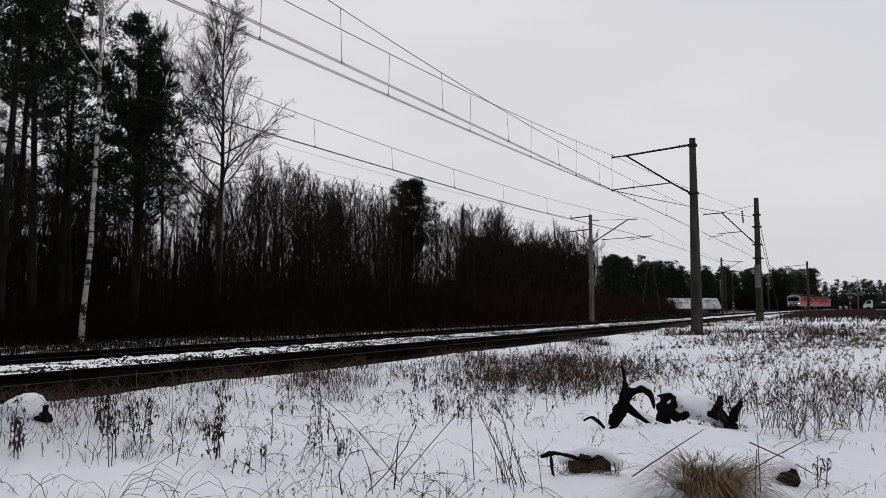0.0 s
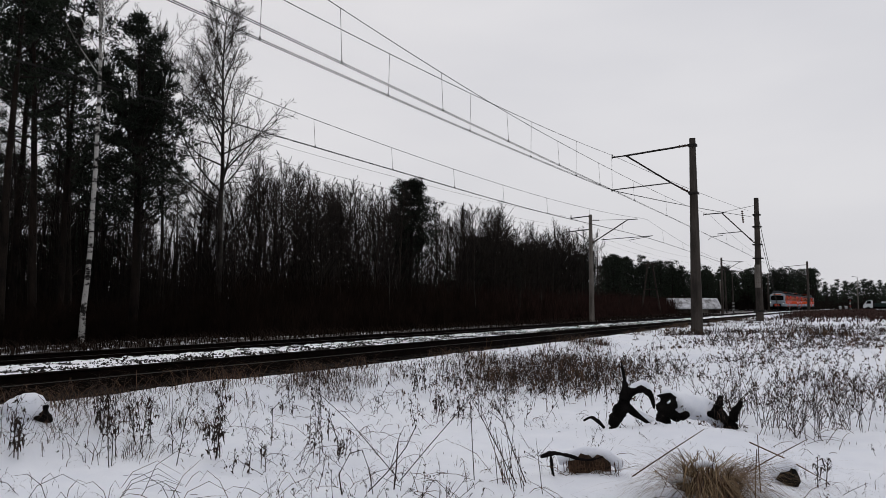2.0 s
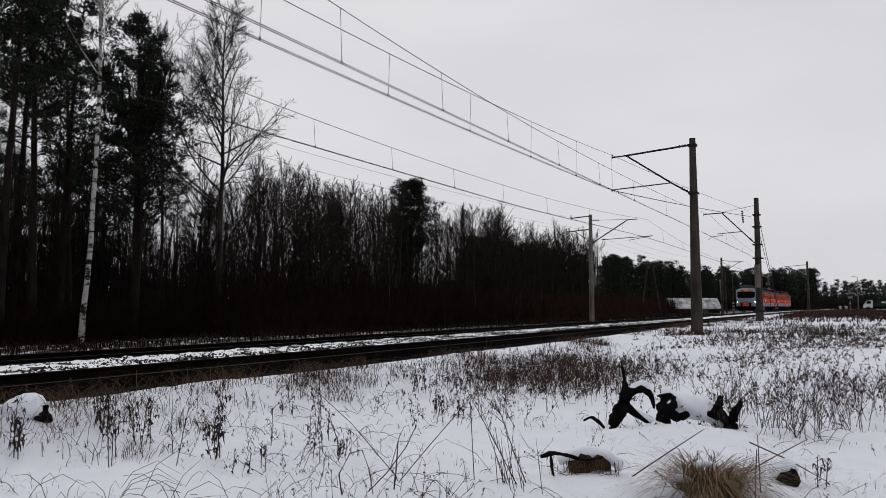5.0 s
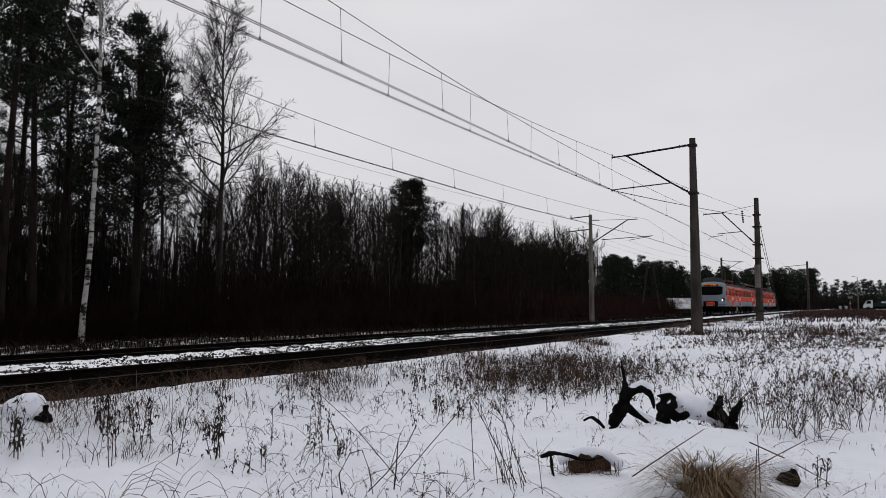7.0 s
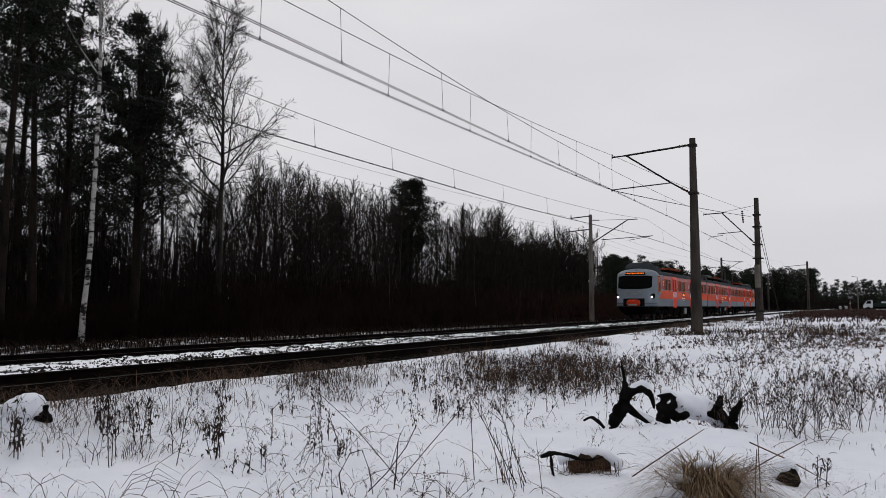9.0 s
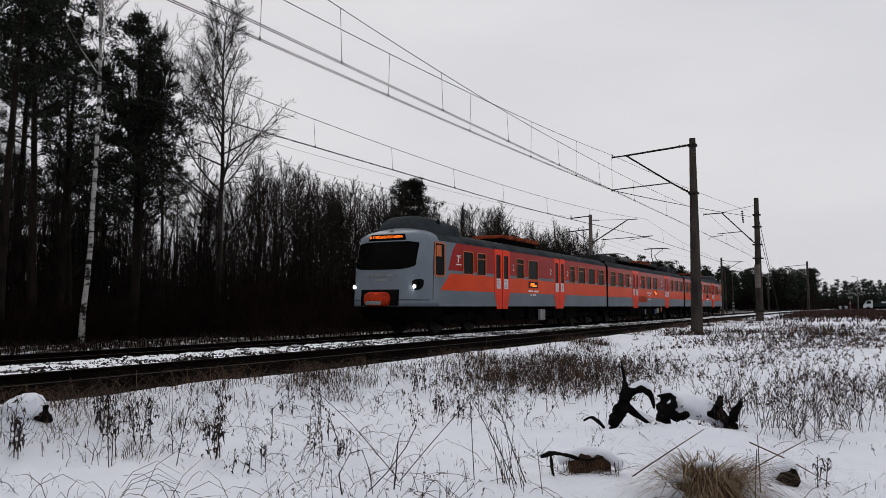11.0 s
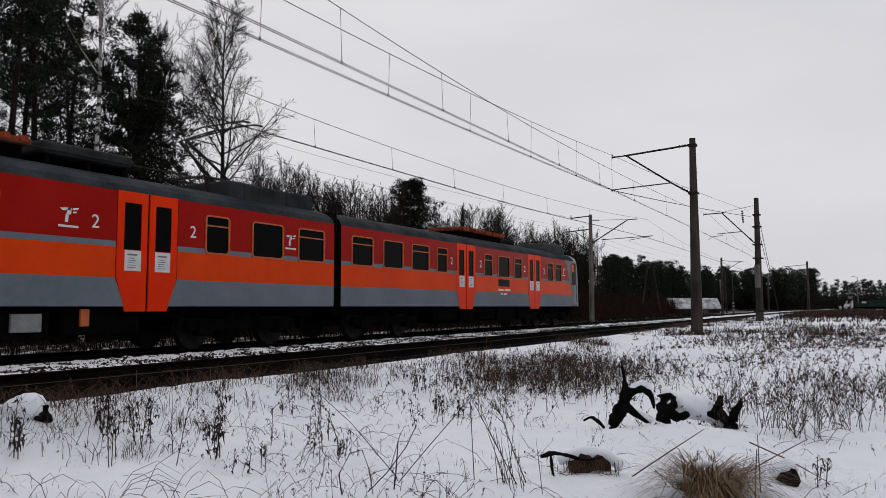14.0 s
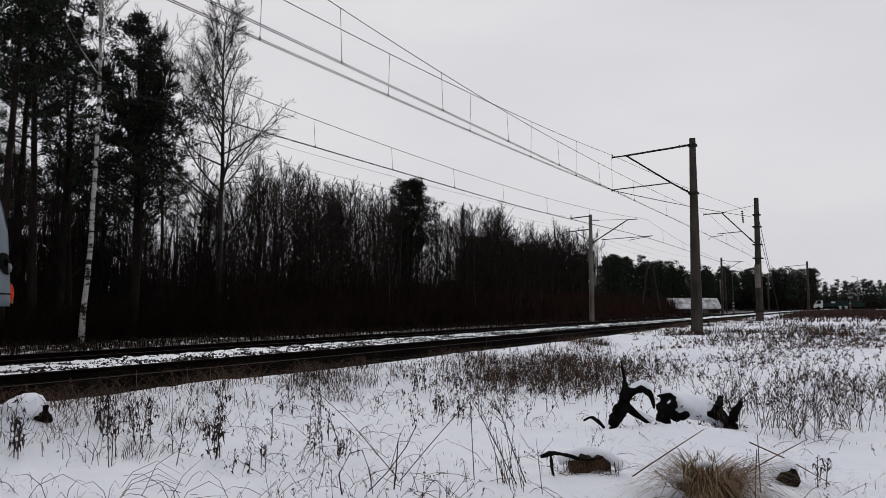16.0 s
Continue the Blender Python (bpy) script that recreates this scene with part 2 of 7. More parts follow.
def build_ballast():
    rng = random.Random(5)
    xs = axis([(-17.3, 0.3), (-13.0, 0.09), (-8.2, 0.0)])
    ys = axis([(-40, 4), (0, 0.5), (5, 0.11), (24, 0.3), (60, 1.5), (160, 8), (420, 0)])
    verts = []
    for y in ys:
        for x in xs:
            z = -0.175
            if -12.9 < x < -10.5:
                z = -0.175 + 0.13 * smooth01(-12.9, -12.5, x) * smooth01(-10.5, -10.8, x)   # heaped between the tracks
            elif x > -8.75:
                z = -0.175 - 0.16 * (x + 8.75) / 0.55
            elif x < -15.6:
                z = -0.175 - 0.25 * (-15.6 - x) / 1.7
            z += noise.noise((x * 6, y * 6, 2.0)) * 0.03 + noise.noise((x * 1.2, y * 1.2, 7.0)) * 0.015
            verts.append((x + bend(y), y, z))
    n = len(xs)
    faces = [(j * n + i, j * n + i + 1, (j + 1) * n + i + 1, (j + 1) * n + i) for j in range(len(ys) - 1) for i in range(n - 1)]
    m = mat("ballast_bed", (0.002, 0.0017, 0.0014), (0.008, 0.006, 0.005), 0.95, 9.0, 0.9, fine=40, spec=0.03)
    bed = new("ballast_bed", mesh_from("ballast_bed", verts, faces, m, True))
    tagged(bed, "dark oily crushed-stone ballast under both tracks", "track ballast", kind="structure")
    # the snow that lies on the heap between the tracks
    xs = axis([(-12.85, 0.06), (-10.5, 0.0)])
    ys = axis([(-40, 4), (3, 0.10), (24, 0.25), (60, 1.2), (160, 8), (420, 0)])
    verts = []
    for y in ys:
        for i, x in enumerate(xs):
            e = smooth01(-12.85, -12.55, x) * smooth01(-10.5, -10.78, x)
            z = -0.19 + 0.155 * e + noise.noise((x * 5, y * 5, 3.0)) * 0.035 + noise.noise((x * 14, y * 14, 8.0)) * 0.02
            z += 0.03 * noise.noise((x * 0.8, y * 0.8, 1.0))
            verts.append((x + bend(y), y, z))
    n = len(xs)
    faces = [(j * n + i, j * n + i + 1, (j + 1) * n + i + 1, (j + 1) * n + i) for j in range(len(ys) - 1) for i in range(n - 1)]
    m = mat("snow_over_stones", (0.010, 0.009, 0.008), (0.86, 0.87, 0.90), 0.85, 2.4, 0.9, fine=15)
    r = m.node_tree.nodes["Color Ramp"].color_ramp
    r.elements[0].position, r.elements[1].position = 0.61, 0.645
    tagged(new("snow_strip", mesh_from("snow_strip", verts, faces, m, True)), "strip of stony snow heaped between two tracks", "snow strip", kind="structure")
    # loose stones that poke through the snow along the heap and the shoulder
    t = Tubes()
    for _ in range(15000):
        y = 4.5 + 55 * rng.random() ** 1.8
        x = rng.choice((rng.uniform(-12.7, -10.6), rng.uniform(-11.5, -10.5), rng.uniform(-11.1, -10.5), rng.uniform(-8.75, -8.1)))
        z = -0.05 if -12.5 < x < -10.8 else (-0.12 if x < -9 else -0.17 - 0.16 * (x + 8.75) / 0.55)
        s = rng.uniform(0.018, 0.052)
        c = Vector((x, y, z + rng.uniform(-0.02, 0.015)))
        b = len(t.v)
        for d in ((1, 0, 0), (0, 1, 0), (-1, 0, 0), (0, -1, 0), (0, 0, 1)):
            t.v.append(c + Vector([s * rng.uniform(0.6, 1.3) * q for q in d]))
        t.f += [(b, b + 1, b + 4), (b + 1, b + 2, b + 4), (b + 2, b + 3, b + 4), (b + 3, b, b + 4)]
    st = new("ballast_stones", t.mesh("ballast_stones", M_STONE))
    tagged(st, "loose dark crushed stones poking through snow", "ballast stones", kind="stuff")


def build_track(name, cx, label):
    root = empty(name, pose(0, 0, 0), label, "railway track", "railway tracks", "structure")
    for side in (-0.7525, 0.7525):
        v, f = sweep([(a + side, b) for a, b in RAIL], cx, TRACK_YS)
        me = mesh_from("rail", v, f, [M_RAIL, M_RAILTOP])
        for i, p in enumerate(me.polygons):
            if i % len(RAIL) in (7, ):
                p.material_index = 1
        part("rail", me, None, root)
    return root


build_ballast()
track_near = build_track("railway_track", NEAR_X, "rusty steel rails on sleepers, snow-dusted nearer track")
track_far = build_track("railway_track", FAR_X, "steel rails on sleepers, farther track used by the train")


# ---- overhead line ----
def post_bm(height, w0, w1, sink=0.6):
    """A tapered concrete post with chamfered edges."""
    bm = bmesh.new()
    rings = []
    for i in range(7):
        k = i / 6
        z, w = -sink + (height + sink) * k, w0 + (w1 - w0) * k
        c = w * 0.3
        pts = [(w / 2 - c, -w / 2), (w / 2, -w / 2 + c), (w / 2, w / 2 - c), (w / 2 - c, w / 2), (-w / 2 + c, w / 2), (-w / 2, w / 2 - c), (-w / 2, -w / 2 + c), (-w / 2 + c, -w / 2)]
        rings.append([bm.verts.new((x, y * 0.9, z)) for x, y in pts])
    for a, b in zip(rings, rings[1:]):
        for k in range(8):
            bm.faces.new((a[k], a[(k + 1) % 8], b[(k + 1) % 8], b[k]))
    bm.faces.new(rings[-1])
    return bm


def rods(*segments, sides=6):
    t = Tubes()
    for a, b, r in segments:
        t.tube([Vector(a), Vector(b)], [r, r], sides)
    return t


def ribbed(a, b, r=0.075, n=4):
    """A string of insulator sheds between two points."""
    t = Tubes()
    a, b = Vector(a), Vector(b)
    for i in range(n):
        p, q = a.lerp(b, i / n), a.lerp(b, (i + 0.85) / n)
        m = a.lerp(b, (i + 0.4) / n)
        t.tube([p, m, q], [r * 0.35, r, r * 0.35], 7)
    return t


def build_masts():
    # near mast: a two-bracket arm reaching west over the nearer track
    m1 = empty("catenary_mast", pose(-6.2, 33.9, -0.05), "grey-brown concrete mast with a steel bracket over the nearer track", "catenary mast", "catenary masts")
    part("post", post_bm(8.38, 0.50, 0.25), M_CONCRETE, m1)
    part("top_arm", rods(((-0.12, 0, 8.10), (-2.95, 0, 7.90), 0.045), ((-2.9, 0, 7.90), (-3.62, 0, 7.88), 0.035), ((-3.6, 0, 7.82), (-3.6, 0, 8.02), 0.03)).mesh("top_arm", M_STEEL), None, m1)
    part("brace", rods(((-0.12, 0, 5.95), (-0.92, 0, 6.46), 0.04), ((-0.92, 0, 6.46), (-2.95, 0, 7.9), 0.042)).mesh("brace", M_STEEL), None, m1)
    part("steady_arm", rods(((-0.95, 0, 6.48), (-3.66, 0, 6.36), 0.028), ((-3.62, 0, 7.86), (-3.62, 0, 6.34), 0.008), ((-3.66, 0, 6.36), (-3.62, 0, 6.26), 0.02)).mesh("steady_arm", M_STEEL), None, m1)
    part("insulator", ribbed((-0.15, 0, 8.10), (-0.62, 0, 8.07)).mesh("insulator", M_INSULATOR), None, m1)
    part("insulator", ribbed((-0.15, 0, 5.97), (-0.55, 0, 6.23)).mesh("insulator", M_INSULATOR), None, m1)
    part("clamp", boxed((-0.18, -0.17, 8.02), (0.18, 0.17, 8.12), 0.01), M_STEEL, m1)
    part("clamp", boxed((-0.21, -0.2, 5.9), (0.21, 0.2, 5.98), 0.01), M_STEEL, m1)

    # anchor mast with the tensioning gear and a back stay
    m2 = empty("catenary_mast", pose(-6.2, 57.3, 0.0), "stout concrete anchor mast with tension weights and stays", "catenary mast", "catenary masts")
    part("post", post_bm(8.65, 0.52, 0.30), M_CONCRETE, m2)
    part("top_arm", rods(((-0.3, 0, 5.55), (-2.35, 0, 7.72), 0.045), ((-2.2, 0, 7.72), (-3.6, 0, 7.68), 0.04), ((-3.6, 0, 7.6), (-3.6, 0, 7.78), 0.03), ((0, 0, 8.15), (-2.3, 0, 7.76), 0.014)).mesh("top_arm", M_STEEL), None, m2)
    part("steady_arm", rods(((-0.95, 0, 6.3), (-2.65, 0, 6.2), 0.03), ((-2.65, 0, 6.25), (-2.65, 0, 5.98), 0.022), ((-2.3, 0, 6.08), (-3.1, 0, 6.0), 0.022), ((-3.1, 0, 6.0), (-3.35, 0, 5.78), 0.018)).mesh("steady_arm", M_STEEL), None, m2)
    part("insulator", ribbed((-0.2, 0, 5.45), (-0.55, 0, 5.82)).mesh("insulator", M_INSULATOR), None, m2)
    part("insulator", ribbed((-0.9, -0.5, 7.75), (-0.85, -0.45, 6.85), 0.09, 6).mesh("insulator", M_INSULATOR), None, m2)
    for z, w in ((7.4, 0.26), (5.28, 0.32), (6.55, 0.30), (4.3, 0.34)):
        part("clamp", boxed((-w, -0.28, z), (w, 0.28, z + 0.08), 0.01), M_STEEL, m2)
    w = bmesh.new()
    for i in range(9):
        bmesh.ops.create_cone(w, cap_ends=True, segments=14, radius1=0.19, radius2=0.19, depth=0.16, matrix=Matrix.Translation((-0.02, -0.45, 2.35 + 0.18 * i)))
    part("tension_weight", w, M_CONCRETE_PALE, m2, "stack of round grey concrete tension weights")
    part("stay", rods(((0.05, 0.1, 7.6), (0.6, 9.0, -0.2), 0.018), ((0.05, 0.1, 6.5), (0.6, 9.0, -0.2), 0.018), ((-0.02, -0.45, 2.2), (-0.05, -0.35, 7.3), 0.012)).mesh("stay", M_STEEL), None, m2)
    part("collar", boxed((-0.36, -0.34, 0.55), (0.36, 0.34, 0.72), 0.02), M_STEEL, m2)

    # far-side mast with a bracket to the east and a feeder crossarm to the west
    m3 = empty("catenary_mast", pose(-18.2, 56.7, -0.25), "pale concrete mast with brackets on both sides", "catenary mast", "catenary masts")
    part("post", post_bm(8.35, 0.40, 0.24), M_CONCRETE_PALE, m3)
    part("top_arm", rods(((0.1, 0, 6.1), (2.95, 0, 7.80), 0.045), ((2.9, 0, 7.80), (3.7, 0, 7.80), 0.035), ((0.1, 0, 7.9), (2.9, 0, 7.82), 0.014)).mesh("top_arm", M_STEEL), None, m3)
    part("steady_arm", rods(((0.85, 0, 6.34), (4.8, 0, 6.48), 0.028), ((3.0, 0, 6.22), (4.8, 0, 6.48), 0.022)).mesh("steady_arm", M_STEEL), None, m3)
    part("crossarm", rods(((0, 0, 8.25), (-1.62, 0, 8.15), 0.045), ((-1.58, 0, 8.1), (-1.58, 0, 8.42), 0.035), ((0, 0, 7.2), (-2.05, 0, 7.08), 0.045), ((-0.1, 0, 6.3), (-1.3, 0, 7.1), 0.03), ((-2.02, 0, 7.05), (-2.02, 0, 7.32), 0.035), ((-1.0, 0, 7.1), (-1.0, 0, 7.34), 0.035)).mesh("crossarm", M_STEEL), None, m3)
    part("insulator", ribbed((0.12, 0, 6.12), (0.5, 0, 6.35)).mesh("insulator", M_INSULATOR), None, m3)
    part("insulator", ribbed((0.2, 0, 7.9), (0.7, 0, 7.88), 0.06).mesh("insulator", M_INSULATOR), None, m3)

    # masts farther along
    def plain_mast(x, y, h, side, label):
        m = empty("catenary_mast", pose(x, y, -0.15), label, "catenary mast", "catenary masts")
        part("post", post_bm(h, 0.42, 0.25), M_CONCRETE, m)
        part("top_arm", rods(((0, 0, h - 2.3), (side * 2.6, 0, h - 0.7), 0.05), ((0, 0, h - 0.45), (side * 3.1, 0, h - 0.7), 0.04)).mesh("top_arm", M_STEEL), None, m)
        part("steady_arm", rods(((side * 0.8, 0, h - 1.9), (side * 3.2, 0, h - 2.1), 0.03)).mesh("steady_arm", M_STEEL), None, m)

    plain_mast(-6.5, 121, 7.6, -1, "concrete catenary mast with a small sign")
    plain_mast(-18.0, 119, 8.4, 1, "concrete catenary mast beside the farther track")
    plain_mast(-17.4, 178, 8.4, 1, "distant concrete catenary mast")
    plain_mast(-6.2, -24, 8.4, -1, "concrete catenary mast over the nearer track")
    plain_mast(-18.1, -3, 8.4, 1, "concrete catenary mast beside the farther track")


def wire_line(name, label, mess, cont, droppers, pair=0.05, radius=0.009):
    """Messenger and twin contact wires; mess and cont give (x, z) at y."""
    root = empty(name, pose(0, 0, 0), label, "overhead wire", "overhead wires")
    ys_m = axis([(mess[0], 1.5), (mess[1], 0)])
    t = Tubes()
    t.tube([Vector((mess[2](y)[0], y, mess[2](y)[1])) for y in ys_m], [radius] * len(ys_m), 5)
    part("messenger_wire", t.mesh("messenger_wire", M_WIRE), None, root)
    ys_c = axis([(cont[0], 1.5), (cont[1], 0)])
    for o in (-pair, pair):
        t = Tubes()
        t.tube([Vector((cont[2](y)[0] + o, y, cont[2](y)[1])) for y in ys_c], [radius] * len(ys_c), 5)
        part("contact_wire", t.mesh("contact_wire", M_WIRE), None, root)
    for y in droppers:
        (xa, za), (xb, zb) = mess[2](y), cont[2](y)
        t = rods(((xa, y, za), (xb, y, zb), 0.0055), ((xb - pair, y, zb), (xb + pair, y, zb + 0.01), 0.016), ((xb, y, zb - 0.02), (xb, y, zb + 0.07), 0.016), sides=4)
        part("dropper", t.mesh("dropper", M_WIRE), None, root)


def mix1(pts, y):
    """Smooth curve through a few (y, value) support heights."""
    for (a, u), (b, v) in zip(pts, pts[1:]):
        if y <= b:
            return u + (v - u) * (y - a) / (b - a)
    return pts[-1][1]


def build_wires():
    # first set over the nearer track: ends on the anchor mast
    def mess1(y):
        if y <= 33.9:
            return -9.85, 7.03 + 0.00128 * (y - 7.0) ** 2
        k = (y - 33.9) / (57.0 - 33.9)
        return -9.85 + 3.2 * k, 7.96 - 0.25 * k - 0.5 * k * (1 - k)

    def cont1(y):
        if y <= 33.9:
            return -9.88, 6.04 + 0.00036 * max(0.0, y - 6.0) ** 2
        k = (y - 33.9) / (57.0 - 33.9)
        return -9.88 + 3.3 * k, 6.31 + 1.0 * k - 0.3 * k * (1 - k)

    wire_line("overhead_wire", "twin contact wires hung below a messenger wire over the nearer track", (-24, 57, mess1), (-24, 57, cont1), [-6.5, -1, 4.5, 10.6, 15.1, 19.5, 24.2, 29.0], pair=0.035)

    # second set: runs on along the nearer track
    def mess2(y):
        x = -9.4 + (bend(y) if y > 60 else 0)
        if y <= 57.3:
            return x, 6.94 + (0.0020 if y < 25 else 0.00068) * (y - 25.0) ** 2
        k = ((y - 57.3) % 63.7) / 63.7
        return x, 7.62 - 1.1 * 4 * k * (1 - k) * 0.9

    def cont2(y):
        return -9.35 + (bend(y) if y > 60 else 0), 6.05

    wire_line("overhead_wire", "twin contact wires and messenger running on along the nearer track", (-24, 185, mess2), (-24, 185, cont2), [-5, 0.5, 6.5, 12.5, 16.9, 21.1, 25.6, 30.5, 36, 43, 50, 65, 75, 85, 95, 105], pair=0.035)

    # over the farther track
    def mess3(y):
        if y < 56.7:
            return -13.86, 6.36 + 0.00120 * (y - 25.5) ** 2
        k = ((y - 56.7) % 62.0) / 62.0
        return -13.86 + bend(y), 7.53 - 1.15 * 4 * k * (1 - k)

    def cont3(y):
        return -13.8 + bend(y), 5.60 + 0.5 * smooth01(28, 60, y)

    wire_line("overhead_wire", "twin contact wires and messenger over the farther track", (-24, 200, mess3), (-24, 200, cont3), [-8, -2, 5, 11, 17.2, 21.4, 25.9, 30.6, 36, 43, 50, 62, 70, 80, 90, 100, 110], pair=0.03)

    # feeder wires along the far-side masts
    for x, z, dip in ((-19.78, 7.98, 0.7), (-20.2, 7.05, 0.7), (-19.2, 7.05, 0.6)):
        t = Tubes()
        pts = []
        for y in axis([(-24, 2), (57, 4), (180, 0)]):
            k = ((y + 3.3) % 60.0) / 60.0
            pts.append(Vector((x, y, z - dip * 4 * k * (1 - k))))
        t.tube(pts, [0.006] * len(pts), 4)
        fw = new("feeder_wire", t.mesh("feeder_wire", M_WIRE))
        tagged(fw, "thin dark feeder wire strung between the masts", "feeder wire", "feeder wires")


build_masts()
build_wires()


# ---- trees ----
UP = Vector((0, 0, 1))


def wander(rng, start, direction, length, n, crook, lift=0.0):
    """Points along a crooked branch."""
    pts, p, d = [start.copy()], start.copy(), direction.normalized()
    for _ in range(n):
        d = (d + Vector((rng.uniform(-1, 1), rng.uniform(-1, 1), rng.uniform(-1, 1))) * crook + UP * lift).normalized()
        p = p + d * (length / n)
        pts.append(p.copy())
    return pts


def around(rng, d, angle):
    """A direction at an angle to d, turned at random about it."""
    s = d.orthogonal().normalized()
    s.rotate(Matrix.Rotation(rng.uniform(0, 2 * math.pi), 3, d))
    return (d * math.cos(angle) + s * math.sin(angle)).normalized()


def grow(wood, twigs, rng, p, d, ln, r, level, counts, crook, rise, fine=0.0085):
    """A limb with its side branches and twigs, each order thinner and shorter than the last."""
    n = (6, 4, 3, 2)[level]
    b = wander(rng, p, d, ln, n, crook * (0.8 + 0.25 * level), rise)
    tip = (0.22, 0.35, 0.45, 0.5)[level]
    (wood if level == 0 else twigs).tube(b, [r * (1 - (1 - tip) * q / n) for q in range(n + 1)], 5 if level == 0 else 3, caps=False)
    if level + 1 >= len(counts) + 1:
        return
    many = counts[level]
    for i in range(many):
        m = (0.14 + 0.84 * (i + rng.random()) / many) * n
        j = min(int(m), n - 1)
        q = b[j].lerp(b[j + 1], m - j)
        along = (b[j + 1] - b[j]).normalized()
        d2 = around(rng, along, rng.uniform(0.45, 1.0))
        l2 = ln * rng.uniform(0.26, 0.50) * (1.25 - 0.65 * m / n)
        grow(wood, twigs, rng, q, d2, l2, max(r * 0.5 * (1 - 0.5 * m / n), fine), level + 1, counts, crook, rise * 0.9, fine)


def bare_tree(seed, height, r0, first=0.3, limbs=24, counts=(6, 5), spread=0.28, rise=0.10, angle=(0.6, 1.05), bark=None, label="leafless deciduous tree with a fine net of twigs",
              group="leafless trees", crook=0.14, way=None, crown="egg", slim=0.93, stout=0.46, fine=0.0085):
    """way: the trunk's sideways course, (height, offset) pairs; crown: egg, widest low down, or broom, widest near the top."""
    rng = random.Random(seed)
    wood, twigs = Tubes(), Tubes()
    trunk = wander(rng, Vector((0, 0, -0.3)), UP, height, 12, 0.05, 0.06)
    if way:
        trunk = [Vector((0, 0, -0.3)) + UP * (height * i / 12) for i in range(13)]
        trunk = [p + Vector((0.875, 0.484, 0)) * mix1(way, p.z) + Vector((rng.gauss(0, 0.02), rng.gauss(0, 0.02), 0)) for p in trunk]
    wood.tube(trunk, [r0 * (1 - slim * (i / 12) ** 0.9) * (1.25 if i == 0 else 1) for i in range(13)], 8)
    for i in range(limbs):
        u = (i + rng.random()) / limbs
        k = first + (0.97 - first) * u ** 0.85
        j = min(int(k * 12), 11)
        p = trunk[j].lerp(trunk[j + 1], k * 12 - j)
        wide = (1.1 - 0.82 * u ** 1.3) if crown == "egg" else (0.55 + 0.75 * math.sin(math.pi * min(u * 0.95 + 0.12, 1.0)) - 0.35 * u)
        ln = height * spread * wide * rng.uniform(0.75, 1.2)
        a = rng.uniform(*angle) * (1.0 - 0.35 * u)
        grow(wood, twigs, rng, p, around(rng, UP, a), ln, r0 * stout * (1 - 0.72 * k), 0, counts, crook, rise, fine)
    root = empty("bare_tree", pose(0, -900, 0), label, "bare tree", group)
    part("trunk", wood.mesh("trunk", bark or M_BARK, True), None, root)
    part("crown", twigs.mesh("crown", M_BARK), None, root)
    return root


def needle_pad(t, rng, c, size, n, blade):
    """A flattened cushion of needle tufts."""
    for _ in range(n):
        e = Vector((rng.gauss(0, 1), rng.gauss(0, 1), rng.gauss(0, 1))).normalized() * rng.random() ** 0.45
        a = c + Vector((e.x, e.y, e.z * 0.48)) * size
        d = (e + Vector((rng.gauss(0, 0.6), rng.gauss(0, 0.6), rng.gauss(0.5, 0.6)))).normalized()
        s = d.orthogonal().normalized()
        s.rotate(Matrix.Rotation(rng.uniform(0, 6.3), 3, d))
        ln, w = blade * rng.uniform(0.6, 1.2), blade * rng.uniform(0.16, 0.30)
        k = len(t.v)
        t.v += [a - s * w, a + s * w, a + d * ln]
        t.f.append((k, k + 1, k + 2))


